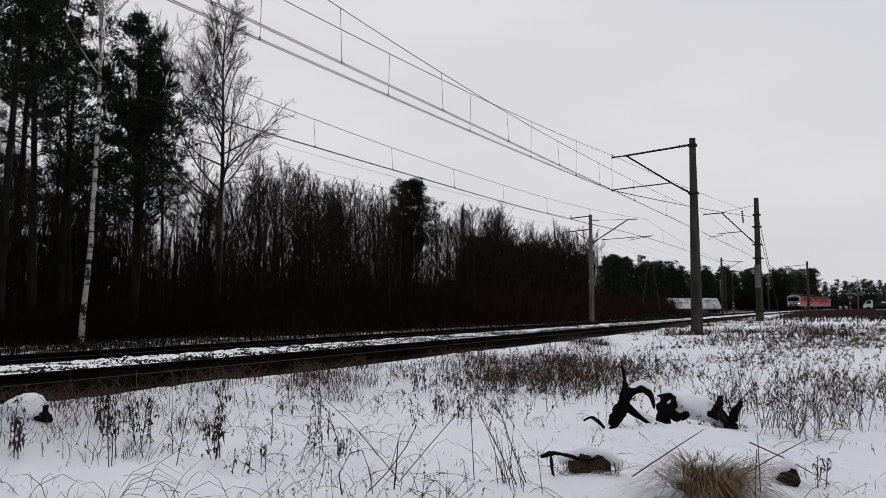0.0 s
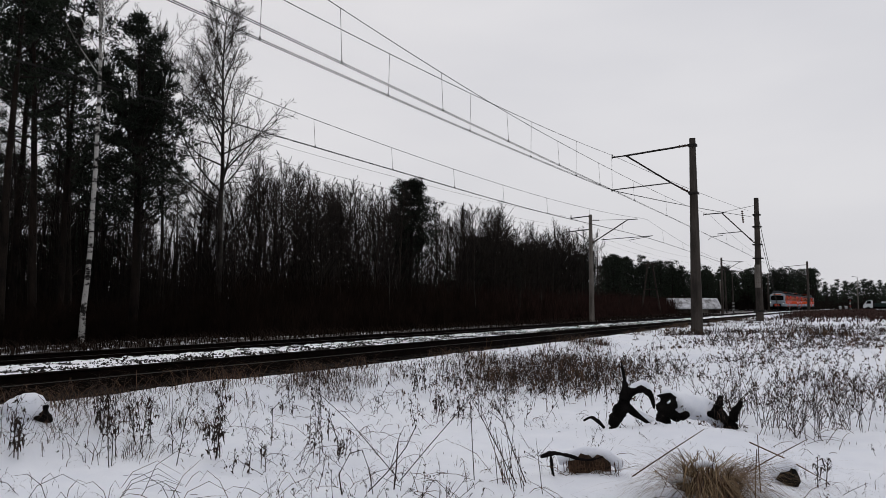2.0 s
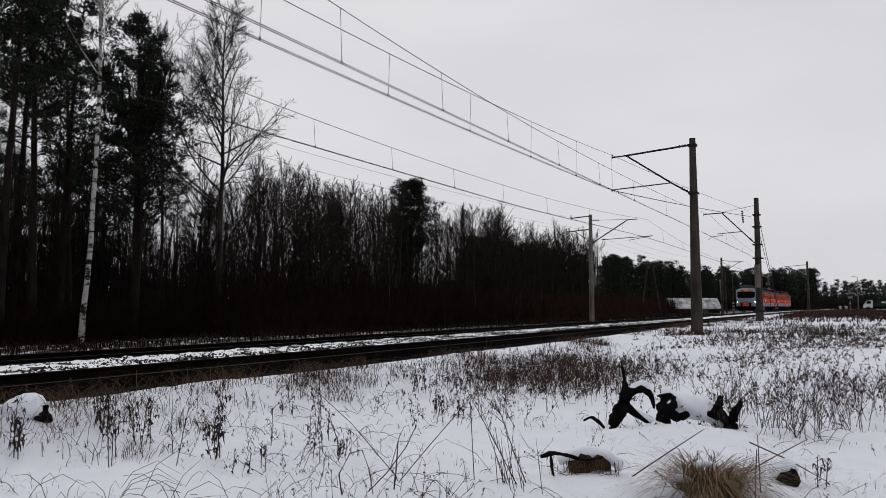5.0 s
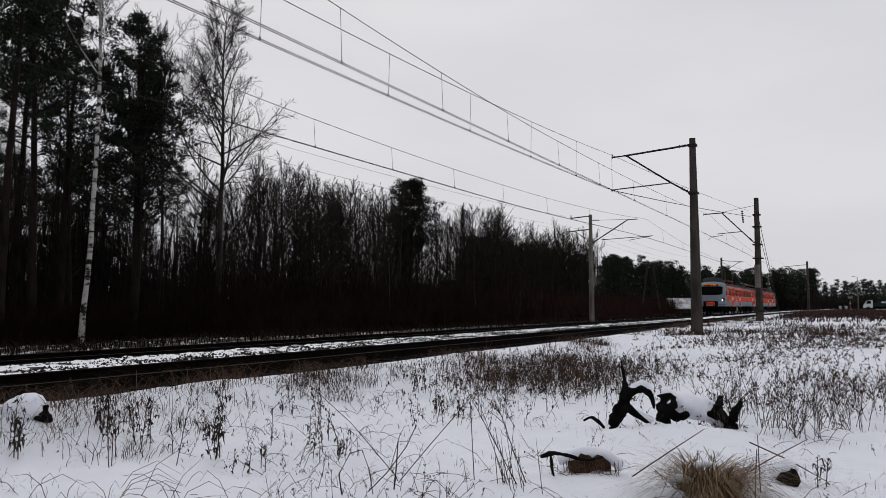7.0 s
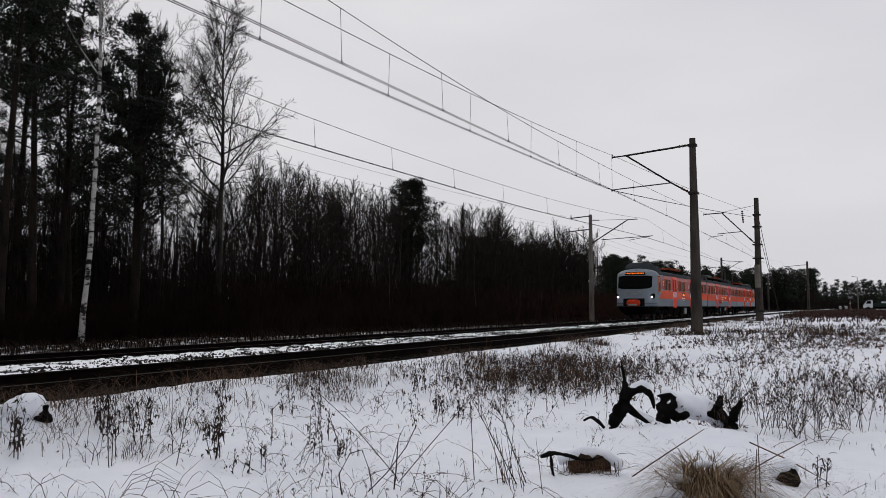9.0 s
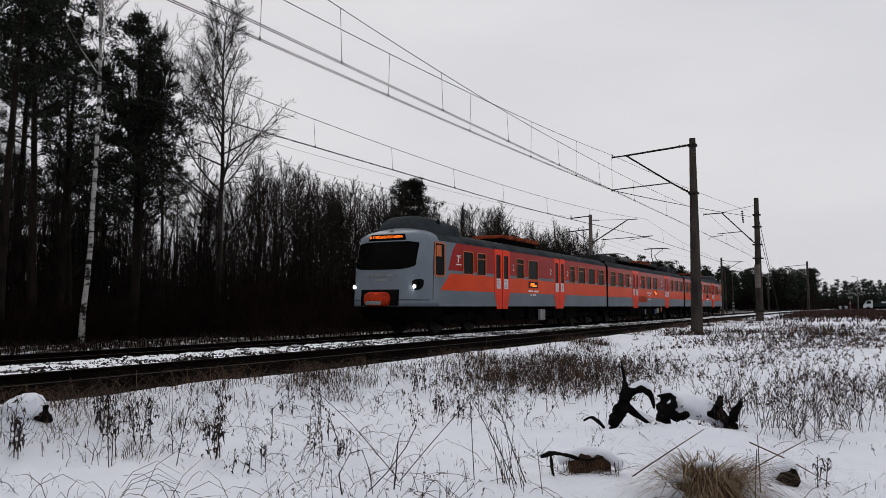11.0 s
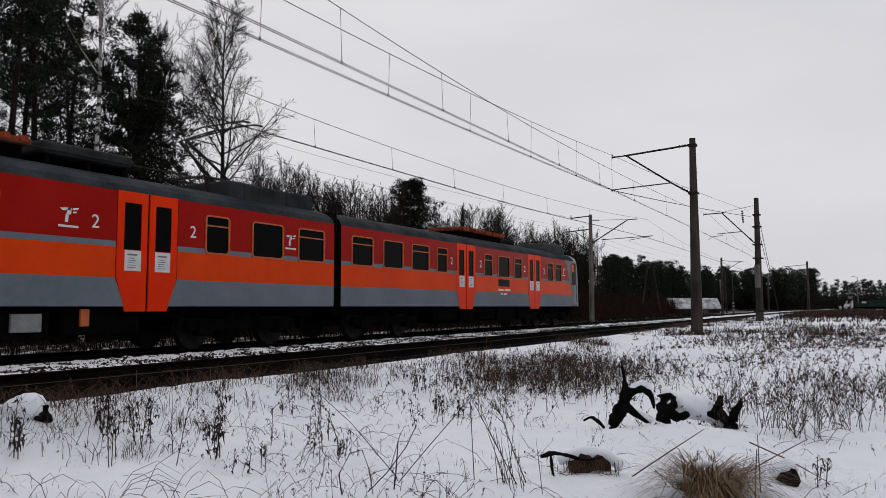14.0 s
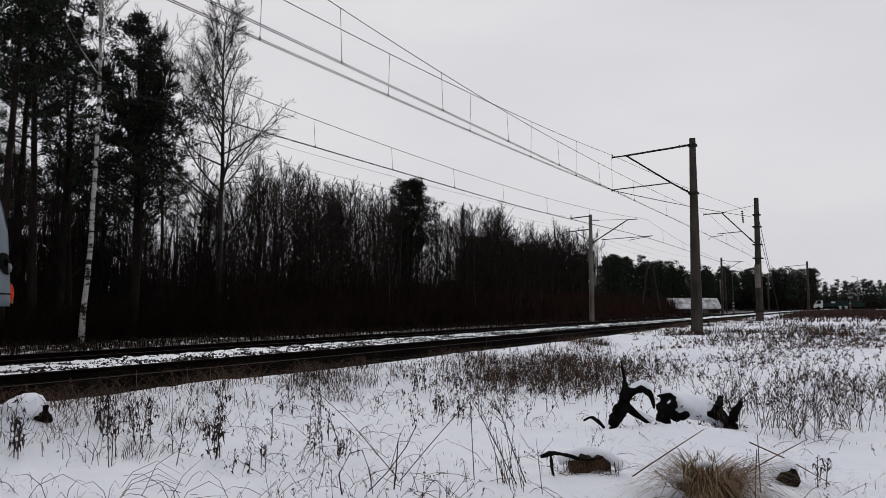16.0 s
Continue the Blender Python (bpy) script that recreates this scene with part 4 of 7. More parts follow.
def car_body(root, y0, y1, windows, doors, cab):
    """The painted shell. cab: -1 with a cab at y0, 1 with a cab at y1, 0 with none."""
    bm = bmesh.new()
    # paint edges near the cab: red, orange and grey end in slanted lines
    fill = []
    if cab:
        e = y0 if cab < 0 else y1
        c = lambda d: e - cab * d
        shell0, shell1 = (c(1.5), y1) if cab < 0 else (y0, c(1.5))
        slant = {"red": (c(2.15), c(2.5)), "band": (c(2.08), c(2.15)), "orange": (c(1.6), c(2.3))}
        cabwin = (c(0.92) if cab > 0 else c(0.92), c(1.5))
    else:
        shell0, shell1 = y0, y1
    def limits(key):
        if not cab:
            return both(shell0), both(shell1)
        return (slant[key], both(shell1)) if cab < 0 else (both(shell0), slant[key])
    def gap(key):
        if not cab:
            return []
        return [(both(shell0), slant[key])] if cab < 0 else [(slant[key], both(shell1))]
    low = [((d - 0.52, d - 0.745), (d + 0.52, d + 0.745)) for d in doors]
    mid = [(d - 0.745, d + 0.745) for d in doors]
    holes = mid + [(a, b) for a, b, _ in windows]
    breaks = sorted({round(q, 4) for h in holes for q in h})
    if cab:
        breaks = sorted(set(breaks) | {round(c(2.8), 4)})
    breaks = [b for b in breaks if all(abs(b - d) >= 0.74 for d in doors)]
    side_quads(bm, 0.95, 1.50, spans(both(shell0), both(shell1), low), 0, breaks)
    side_quads(bm, 1.50, 2.09, spans(*limits("orange"), mid), 1, breaks)
    side_quads(bm, 1.50, 2.09, gap("orange"), 0, breaks)
    side_quads(bm, 2.09, WIN_Z[0], spans(*limits("band"), mid), 0, breaks)
    side_quads(bm, 2.09, WIN_Z[0], gap("band"), 0, breaks)
    side_quads(bm, WIN_Z[0], 2.20, spans(both(shell0), both(shell1), holes), 0, breaks)
    side_quads(bm, 2.20, WIN_Z[1], spans(*limits("red"), holes), 2, breaks)
    side_quads(bm, 2.20, WIN_Z[1], gap("red"), 0, breaks)
    # over the windows the slanted edge goes on to the roof
    if cab:
        s0 = slant["red"][1]
        s1 = c(2.8)
        lim = ((s0, s1), both(shell1)) if cab < 0 else (both(shell0), (s0, s1))
        gp = [(both(shell0), (s0, s1))] if cab < 0 else [((s0, s1), both(shell1))]
    else:
        lim, gp = (both(shell0), both(shell1)), []
    side_quads(bm, WIN_Z[1], 3.18, spans(*lim, mid), 2, breaks)
    side_quads(bm, WIN_Z[1], 3.18, gp, 0, breaks)
    # roof
    roof_ys = [shell0] + [b for b in breaks if shell0 < b < shell1] + [shell1]
    roof = [(half_width(3.18), 3.18)] + PROFILE[2:]
    ring = [(x, z) for x, z in roof] + [(-x, z) for x, z in reversed(roof)]
    for (xa, za), (xb, zb) in zip(ring, ring[1:]):
        for ya, yb in zip(roof_ys, roof_ys[1:]):
            f = bm.faces.new([bm.verts.new(p) for p in ((xa, ya, za), (xb, ya, zb), (xb, yb, zb), (xa, yb, za))])
            f.material_index = 3
    # flat ends, coloured black to shade the gaps between cars, and floor
    for y, is_cab in ((shell0, cab < 0), (shell1, cab > 0)):
        if is_cab:
            continue
        outline = [(1.44, 0.95), (1.44, 3.1)] + PROFILE[2:]
        pts = outline + [(-x, z) for x, z in reversed(outline)]
        f = bm.faces.new([bm.verts.new((x, y, z)) for x, z in pts])
        f.material_index = 4
    f = bm.faces.new([bm.verts.new(p) for p in ((-1.44, shell0, 0.95), (1.44, shell0, 0.95), (1.44, shell1, 0.95), (-1.44, shell1, 0.95))])
    bmesh.ops.remove_doubles(bm, verts=bm.verts[:], dist=0.001)
    part("body", bm, [M_GREY, M_ORANGE, M_RED, M_ROOF, M_RUBBER], root, "red, orange and grey painted steel body")
    # solid black box added for the unlit interior; its darkness is colour
    part("inner_lining", boxed((-1.33, shell0 + 0.05, 1.0), (1.33, shell1 - 0.05, 3.15)), M_BLACK, root, "black block standing for the unlit interior")


def rounded(w, h, r, n=4):
    pts = []
    for cx, cy, a0 in ((w / 2 - r, h / 2 - r, 0), (-w / 2 + r, h / 2 - r, 90), (-w / 2 + r, -h / 2 + r, 180), (w / 2 - r, -h / 2 + r, 270)):
        for i in range(n + 1):
            a = radians(a0 + 90 * i / n)
            pts.append((cx + r * math.cos(a), cy + r * math.sin(a)))
    return pts


def frame_mesh(w, h, edge=0.034, depth=0.03, vent=False, material=None):
    """A rounded window frame lying in the y-z plane, facing +x."""
    bm = bmesh.new()
    inner, outer = rounded(w - edge, h - edge, 0.07), rounded(w + edge, h + edge, 0.10)
    k = len(inner)
    rings = [[bm.verts.new((x, a, b)) for a, b in o] for x, o in ((-0.03, inner), (depth * 0.7, inner), (depth * 0.7, outer), (-0.02, outer))]
    for a, b in zip(rings, rings[1:]):
        for i in range(k):
            bm.faces.new((a[i], a[(i + 1) % k], b[(i + 1) % k], b[i]))
    if vent:
        box(bm, (-0.02, -w / 2, h * 0.22), (0.014, w / 2, h * 0.22 + 0.03))
    bmesh.ops.recalc_face_normals(bm, faces=bm.faces[:])
    me = bpy.data.meshes.new("window")
    bm.to_mesh(me)
    bm.free()
    me.materials.append(material or M_FRAME)
    return me


def pane_mesh(w, h):
    return mesh_from("pane", [(0, a, b) for a, b in rounded(w, h, 0.06)], [tuple(range(len(rounded(w, h, 0.06))))], M_GLASS)


MESHES = {}


def add_window(root, y, w, vent):
    h = WIN_Z[1] - WIN_Z[0]
    key = (round(w, 2), vent)
    if key not in MESHES:
        MESHES[key] = (frame_mesh(w, h, vent=vent), pane_mesh(w, h))
    for s in (1, -1):
        f = part("window", MESHES[key][0], None, root)
        f.matrix_local = pose(s * (HALF + 0.001), y, sum(WIN_Z) / 2, 0, 0, 0 if s > 0 else 180)
        p = part("pane", MESHES[key][1], None, f, "dark tinted glass")
        p.location.x = -0.015


def door_leaf_mesh(side):
    """One leaf, outer edge towards +y when side is 1; tapers in below the floor."""
    bm = bmesh.new()
    o, i = 0.725 * side, 0.026 * side
    wi, wo, z0, z1 = 0.17 * side, 0.57 * side, 2.05, 2.97
    for pts in ([(i, 0.85), (o * 0.68, 0.85), (o, 1.5), (o, z0), (i, z0)], [(i, z0), (wi, z0), (wi, z1), (i, z1)], [(wo, z0), (o, z0), (o, z1), (wo, z1)], [(i, z1), (o, z1), (o, 3.19), (i, 3.19)]):
        bm.faces.new([bm.verts.new((0, y, z)) for y, z in pts])
    bmesh.ops.remove_doubles(bm, verts=bm.verts[:], dist=0.001)
    r = bmesh.ops.extrude_face_region(bm, geom=bm.faces[:])
    for v in r["geom"]:
        if isinstance(v, bmesh.types.BMVert):
            v.co.x -= 0.05
    bmesh.ops.recalc_face_normals(bm, faces=bm.faces[:])
    me = bpy.data.meshes.new("door_leaf")
    bm.to_mesh(me)
    bm.free()
    me.materials.append(M_DOOR)
    return me


def notice_mesh():
    bm = boxed((0, -0.19, -0.20), (0.004, 0.19, 0.20))
    rng = random.Random(3)
    box(bm, (0.004, -0.13, 0.10), (0.006, 0.10, 0.13))
    for k in range(5):
        box(bm, (0.004, -0.12, 0.04 - 0.045 * k), (0.006, rng.uniform(0.0, 0.12), 0.055 - 0.045 * k))
    bmesh.ops.recalc_face_normals(bm, faces=bm.faces[:])
    me = bpy.data.meshes.new("notice")
    bm.to_mesh(me)
    bm.free()
    me.materials.append(M_PAPER)
    me.materials.append(M_INK)
    for p in me.polygons:
        if p.index >= 6:
            p.material_index = 1
    return me


LEAF = {s: door_leaf_mesh(s) for s in (-1, 1)}
NOTICE = notice_mesh()
DOOR_PANE = mesh_from("pane", [(0, a, b) for a, b in rounded(0.42, 0.97, 0.05)], [tuple(range(20))], M_GLASS)
DOOR_SEAL = mesh_from("seal", [(0, -0.035, 0.87), (0, 0.035, 0.87), (0, 0.035, 3.19), (0, -0.035, 3.19)], [(0, 1, 2, 3)], M_RUBBER)


def add_door(root, y):
    for s in (1, -1):
        m = pose(s * (HALF + 0.008), y, 0, 0, 0, 0 if s > 0 else 180)
        for k in (1, -1):
            leaf = part("door_leaf", LEAF[k], None, root)
            leaf.matrix_local = m
            p = part("pane", DOOR_PANE, None, leaf, "dark tinted glass")
            p.location = (-0.02, 0.37 * k, 2.525)
            n = part("notice", NOTICE, None, leaf, "white paper notice with grey print")
            n.location = (0.002, 0.36 * k, 1.84)
        d = part("seal", DOOR_SEAL, None, root)
        d.matrix_local = m @ pose(-0.03, 0, 0)


def flat_text(text, size, m, parent, material, name="lettering"):
    cu = bpy.data.curves.new(name, "FONT")
    cu.body, cu.size, cu.extrude, cu.align_x, cu.align_y = text, size, 0.003, "CENTER", "CENTER"
    cu.materials.append(material)
    ob = new(name, cu)
    ob.parent = parent
    ob.matrix_local = m
    return ob


def on_side(y, z, s=1, out=0.006):
    """A pose on the car's side that faces outward, text reading along it."""
    return Matrix.Translation((s * (HALF + out), y, z)) @ Matrix.Rotation(radians(90 * s), 4, "Z") @ Matrix.Rotation(radians(90), 4, "X")


def bars(name, rows, m, parent, material, label=""):
    """Plain bars: (x, z, width, height) in the plane of the pose."""
    bm = bmesh.new()
    for x, z, w, h in rows:
        box(bm, (x - w / 2, z - h / 2, 0), (x + w / 2, z + h / 2, 0.005))
    ob = part(name, bm, material, parent, label)
    ob.matrix_local = m
    return ob


def emblem(root, y, z, s=1):
    """A small white winged shape with a word-sized bar under it."""
    bm = bmesh.new()
    for pts in ([(-0.17, 0.13), (0.02, 0.15), (0.05, 0.11), (-0.12, 0.085)], [(-0.02, 0.15), (0.06, 0.14), (0.04, 0.03), (-0.05, 0.0)], [(-0.06, 0.03), (0.0, 0.0), (-0.01, -0.12), (-0.07, -0.12)],
                [(0.08, 0.14), (0.2, 0.16), (0.18, 0.12), (0.08, 0.11)], [(0.08, 0.08), (0.17, 0.09), (0.15, 0.06), (0.08, 0.05)], [(-0.2, -0.17), (0.2, -0.17), (0.2, -0.21), (-0.2, -0.21)]):
        bm.faces.new([bm.verts.new((a, b, 0)) for a, b in pts])
    ob = part("emblem", bm, M_WHITE, root, "white winged emblem shape")
    ob.matrix_local = on_side(y, z, s)


def bogie(root, y, wheels):
    bm = boxed((-1.18, -1.75, 0.42), (-1.02, 1.75, 0.66), 0.03)
    box(bm, (1.02, -1.75, 0.42), (1.18, 1.75, 0.66), 0.03)
    box(bm, (-1.1, -0.28, 0.40), (1.1, 0.28, 0.82), 0.03)
    for s in (-1, 1):
        for a in (-1.25, 1.25):
            box(bm, (s * 1.1 - 0.13, a - 0.2, 0.30), (s * 1.1 + 0.13, a + 0.2, 0.62), 0.04)
        for a in (-0.45, 0.45):
            bmesh.ops.create_cone(bm, cap_ends=True, segments=10, radius1=0.11, radius2=0.11, depth=0.42, matrix=Matrix.Translation((s * 1.1, a, 0.60)))
    b = part("bogie", bm, M_BLACK, root, "black bogie frame")
    b.location.y = y
    for a in (-1.25, 1.25):
        w = bmesh.new()
        turn = Matrix.Rotation(radians(90), 4, "Y")
        for s in (-1, 1):
            bmesh.ops.create_cone(w, cap_ends=True, segments=26, radius1=0.46, radius2=0.46, depth=0.12, matrix=Matrix.Translation((s * 0.76, 0, 0)) @ turn)
            bmesh.ops.create_cone(w, cap_ends=True, segments=26, radius1=0.485, radius2=0.485, depth=0.03, matrix=Matrix.Translation((s * 0.69, 0, 0)) @ turn)
            for q in range(5):
                an = 2 * math.pi * q / 5
                bmesh.ops.create_cone(w, cap_ends=True, segments=8, radius1=0.06, radius2=0.06, depth=0.02, matrix=Matrix.Translation((s * 0.825, 0.27 * math.cos(an), 0.27 * math.sin(an))) @ turn)
        bmesh.ops.create_cone(w, cap_ends=True, segments=10, radius1=0.085, radius2=0.085, depth=1.4, matrix=turn)
        ws = part("wheelset", w, M_WHEEL, root)
        ws.location = (0, y + a, 0.46)
        wheels.append((ws, y + a))


# the cab: one smooth surface, a angle across (-90..90), z height, d metres in front
def cab_point(a, z, out=0.0):
    w = half_width(z)
    nose = 0.02 + 0.09 * smooth01(1.0, 2.2, z) + 0.42 * smooth01(2.1, 3.5, z) + 0.70 * smooth01(3.34, 3.68, z)
    s, c = math.sin(radians(a)), math.cos(radians(a))
    x = w * math.copysign(abs(s) ** 0.62, s)
    y = 1.5 - (1.5 - nose) * abs(c) ** 0.58
    return Vector((x * (1 + out / 1.44), y - out * abs(c) ** 0.3, z + out * 0.3 * smooth01(2.2, 3.4, z)))


def cab_patch(bm, a0, a1, z0, z1, n, m, out, droop=0.0):
    g = []
    for j in range(m + 1):
        row = []
        for i in range(n + 1):
            a = a0 + (a1 - a0) * i / n
            u = abs(2 * i / n - 1) ** 3
            za, zb = z0 + droop * u, z1 - 0.06 * u * (1 if droop else 0)
            row.append(bm.verts.new(cab_point(a, za + (zb - za) * j / m, out)))
        g.append(row)
    for j in range(m):
        for i in range(n):
            bm.faces.new((g[j][i], g[j][i + 1], g[j + 1][i + 1], g[j + 1][i]))


def build_cab(root, end, sign, leading):
    """The cab's parts, built with its nose at y = 0 looking to -y, then set at the end of the car."""
    m = Matrix.Translation((0, end, 0)) @ Matrix.Rotation(0 if sign < 0 else math.pi, 4, "Z")

    def cab_part(name, bm, material, label="", smooth=True, parent=None):
        ob = part(name, bm, material, root, label, smooth)
        ob.matrix_local = m
        return ob

    bm = bmesh.new()
    zs = [0.95, 1.1, 1.3, 1.55, 1.85, 2.1, 2.3, 2.5, 2.7, 2.9, 3.0, 3.1, 3.2, 3.32, 3.44, 3.54, 3.62, 3.66]
    an = [-90 + 180 * i / 36 for i in range(37)]
    g = [[bm.verts.new(cab_point(a, z)) for a in an] for z in zs]
    for j in range(len(zs) - 1):
        for i in range(36):
            f = bm.faces.new((g[j][i], g[j][i + 1], g[j + 1][i + 1], g[j + 1][i]))
            f.material_index = 0
    bm.faces.new(g[-1])
    bm.faces.new(g[0])
    bmesh.ops.remove_doubles(bm, verts=bm.verts[:], dist=0.0005)
    cab_part("cab_front", bm, [M_MASK, M_ROOF], "smooth pale grey moulded cab front")

    bm = bmesh.new()
    cab_patch(bm, -47, 47, 2.16, 3.11, 22, 8, 0.012, 0.14)
    cab_part("windscreen", bm, M_GLASS, "wide dark one-piece windscreen")
    bm = bmesh.new()
    cab_patch(bm, -20, 20, 3.15, 3.37, 10, 3, 0.010)
    cab_part("display", bm, M_GLASS, "dark destination display panel")
    # lit destination letters follow the panel
    p = cab_point(0, 3.26, 0.03)
    tilt = math.degrees(math.atan2(cab_point(0, 3.36).y - cab_point(0, 3.15).y, 0.21))
    if leading:
        flat_text("R 71502 ŁÓDŹ KALISKA", 0.125, m @ Matrix.Translation((0, p.y - 0.02, p.z)) @ Matrix.Rotation(radians(90 - tilt), 4, "X"), root, M_LED, "destination_lettering")
    for s in (-1, 1):
        bm = bmesh.new()
        cab_patch(bm, s * 41, s * 65, 1.46, 1.82, 12, 4, 0.010, 0.16)
        for v in bm.verts:      # a slanted almond shape
            v.co.z += 0.16 * (abs(v.co.x) - 1.1)
        hl = cab_part("headlight", bm, M_RUBBER, "dark slanted headlight housing")
        for at_a, at_z, r in ((46.5, 1.60, 0.085), (54, 1.69, 0.07)):
            c = cab_point(s * at_a, at_z, 0.01)
            b = bmesh.new()
            bmesh.ops.create_uvsphere(b, u_segments=16, v_segments=8, radius=r, matrix=Matrix.Translation(c) @ Matrix.Diagonal((1, 0.45, 1, 1)))
            part("lens", b, M_LENS if r > 0.08 else M_GLASS, hl, "", True)
            if r > 0.08 and leading:
                b = bmesh.new()
                bmesh.ops.create_uvsphere(b, u_segments=12, v_segments=8, radius=0.05, matrix=Matrix.Translation(c + Vector((0, -0.026, 0))))
                part("lamp", b, M_LAMP, hl, "", True)
        # wipers
        t = Tubes()
        q0, q1 = cab_point(s * 9, 2.20, 0.05), cab_point(s * 26, 2.42, 0.05)
        t.tube([q0, q1], [0.014, 0.012], 5)
        t.tube([cab_point(s * 16, 2.24, 0.045), cab_point(s * 36, 2.46, 0.045)], [0.02, 0.016], 4)
        cab_part("wiper", t_bm(t), M_RUBBER, "", False)
    top = bmesh.new()
    bmesh.ops.create_uvsphere(top, u_segments=14, v_segments=8, radius=0.09, matrix=Matrix.Translation(cab_point(0, 3.48, 0.0)) @ Matrix.Diagonal((1, 0.6, 1, 1)))
    cab_part("top_lamp", top, M_BOX, "round roof headlamp")
    # dark seam, lower apron, dark patch for the coupler recess, and orange coupler cover
    t = Tubes()
    pts = [cab_point(a, 1.16, 0.006) for a in range(-78, 79, 6)]
    t.tube(pts, [0.012] * len(pts), 4)
    for s in (-1, 1):
        pts = [cab_point(s * 84, z, 0.004) for z in (1.16, 1.6, 2.1, 2.6, 2.95, 3.1)]
        t.tube(pts, [0.010] * len(pts), 4)
    cab_part("seam", t_bm(t), M_RUBBER, "", False)
    # no hollow here: the recess's shade is a black patch on the surface
    bm = bmesh.new()
    cab_patch(bm, -20, 20, 0.97, 1.50, 8, 4, 0.012)
    cab_part("coupler_recess", bm, M_RUBBER, "black patch for the shaded recess round the coupler")
    bm = boxed((-0.46, -0.30, 0.95), (0.46, 0.16, 1.42), 0.17)
    cv = cab_part("coupler_cover", bm, M_COVER, "rounded dirty red-orange coupler cover")
    bm = boxed((-0.30, -0.315, 1.00), (0.30, -0.285, 1.12), 0.01)
    part("bumper_strip", bm, M_BOX, cv, "pale dirty strip")
    bm = bmesh.new()
    rings = []
    for z, k in ((0.95, 0.97), (0.62, 0.90), (0.42, 0.72)):
        rings.append([bm.verts.new((cab_point(a, 1.0).x * k, 0.15 + cab_point(a, 1.0).y * 1.1 + (0.95 - z) * 0.5, z)) for a in an])
    for ra, rb in zip(rings, rings[1:]):
        for i in range(36):
            bm.faces.new((ra[i], ra[i + 1], rb[i + 1], rb[i]))
    bm.faces.new(rings[-1])
    cab_part("apron", bm, M_BLACK, "black apron below the cab")
    bars("number_bars", [(-0.42, 0, 0.30, 0.09), (-0.02, 0, 0.38, 0.09), (0.42, 0, 0.34, 0.09), (0.02, -0.16, 0.55, 0.07)],
         m @ Matrix.Translation((0, cab_point(0, 1.95, 0.02).y, 1.98)) @ Matrix.Rotation(radians(90), 4, "X"), root, M_BOX, "pale bars in place of the unit number")
    bars("side_marks", [(0, 0.12, 0.05, 0.08)], m @ Matrix.Translation((-1.0, cab_point(-40, 1.3, 0.02).y, 1.3)) @ Matrix.Rotation(radians(90), 4, "X"), root, M_RUBBER)
    # air-conditioning hood on the roof
    bm = bmesh.new()
    rows = []
    for i in range(13):
        k = i / 12
        y = 1.2 + 2.9 * k
        h = 0.58 * min(1.0, (k + 0.02) / 0.16) ** 0.5 * (1 - 0.32 * k) * (1 - 0.55 * smooth01(0.90, 1.0, k))
        w = 1.12 * (0.70 + 0.30 * math.sin(math.pi * min(1.0, 0.15 + k * 2) / 2)) * (1 - 0.15 * smooth01(0.8, 1, k))
        rows.append([bm.verts.new((w * math.copysign(abs(math.cos(b)) ** 0.6, math.cos(b)), y, 3.46 + 0.06 + (h + 0.10) * abs(math.sin(b)) ** 0.6 - 0.06)) for b in [math.pi * q / 14 for q in range(15)]])
    for ra, rb in zip(rows, rows[1:]):
        for i in range(14):
            bm.faces.new((ra[i], ra[i + 1], rb[i + 1], rb[i]))
    bm.faces.new(rows[0])
    bm.faces.new(rows[-1])
    hd = cab_part("roof_hood", bm, M_ROOF, "grey streamlined roof hood")
    bm = bmesh.new()
    bmesh.ops.create_uvsphere(bm, u_segments=12, v_segments=8, radius=0.11, matrix=Matrix.Translation((1.02, 2.2, 3.9)) @ Matrix.Diagonal((0.35, 1, 1, 1)))
    part("vent", bm, M_RUBBER, hd)
    # cab side windows on both sides
    for s in (-1, 1):
        f = part("cab_side_window", frame_mesh(0.66, 1.12, 0.05), None, root)
        f.matrix_local = m @ pose(s * (HALF + 0.002), 1.56, 2.54, 0, 0, 0 if s > 0 else 180)
        pn = part("pane", pane_mesh(0.66, 1.12), None, f, "dark tinted glass")
        pn.location.x = 0.004
        bl = part("blind", boxed((0.006, -0.24, 0.10), (0.012, 0.1, 0.48)), M_FRAME, f, "orange sun blind behind the glass")


def t_bm(t):
    bm = bmesh.new()
    me = t.mesh("tmp", M_RUBBER)
    bm.from_mesh(me)
    bpy.data.meshes.remove(me)
    return bm


def underfloor(root, y0, y1, seed):
    rng = random.Random(seed)
    b = boxed((-0.95, y0 + 0.3, 0.70), (0.95, y1 - 0.3, 0.96), 0.02)
    part("underframe", b, M_BLACK, root, "black underframe")
    y = y0 + 5.4
    while y < y1 - 6.0:
        ln = rng.uniform(0.8, 2.0)
        part("equipment_box", boxed((-1.25, y, rng.uniform(0.35, 0.5)), (1.25, y + ln, 0.9), 0.04), M_BLACK, root)
        y += ln + rng.uniform(0.15, 0.5)
    return rng


def bellows(root, y, sign):
    bm = bmesh.new()
    for i in range(2):
        box(bm, (-1.30, min(y, y + sign * 0.06) + i * 0.08 * sign, 0.98), (1.30, max(y, y + sign * 0.06) + i * 0.08 * sign, 3.52), 0.02)
    part("gangway_bellows", bm, M_RUBBER, root, "black rubber gangway bellows")


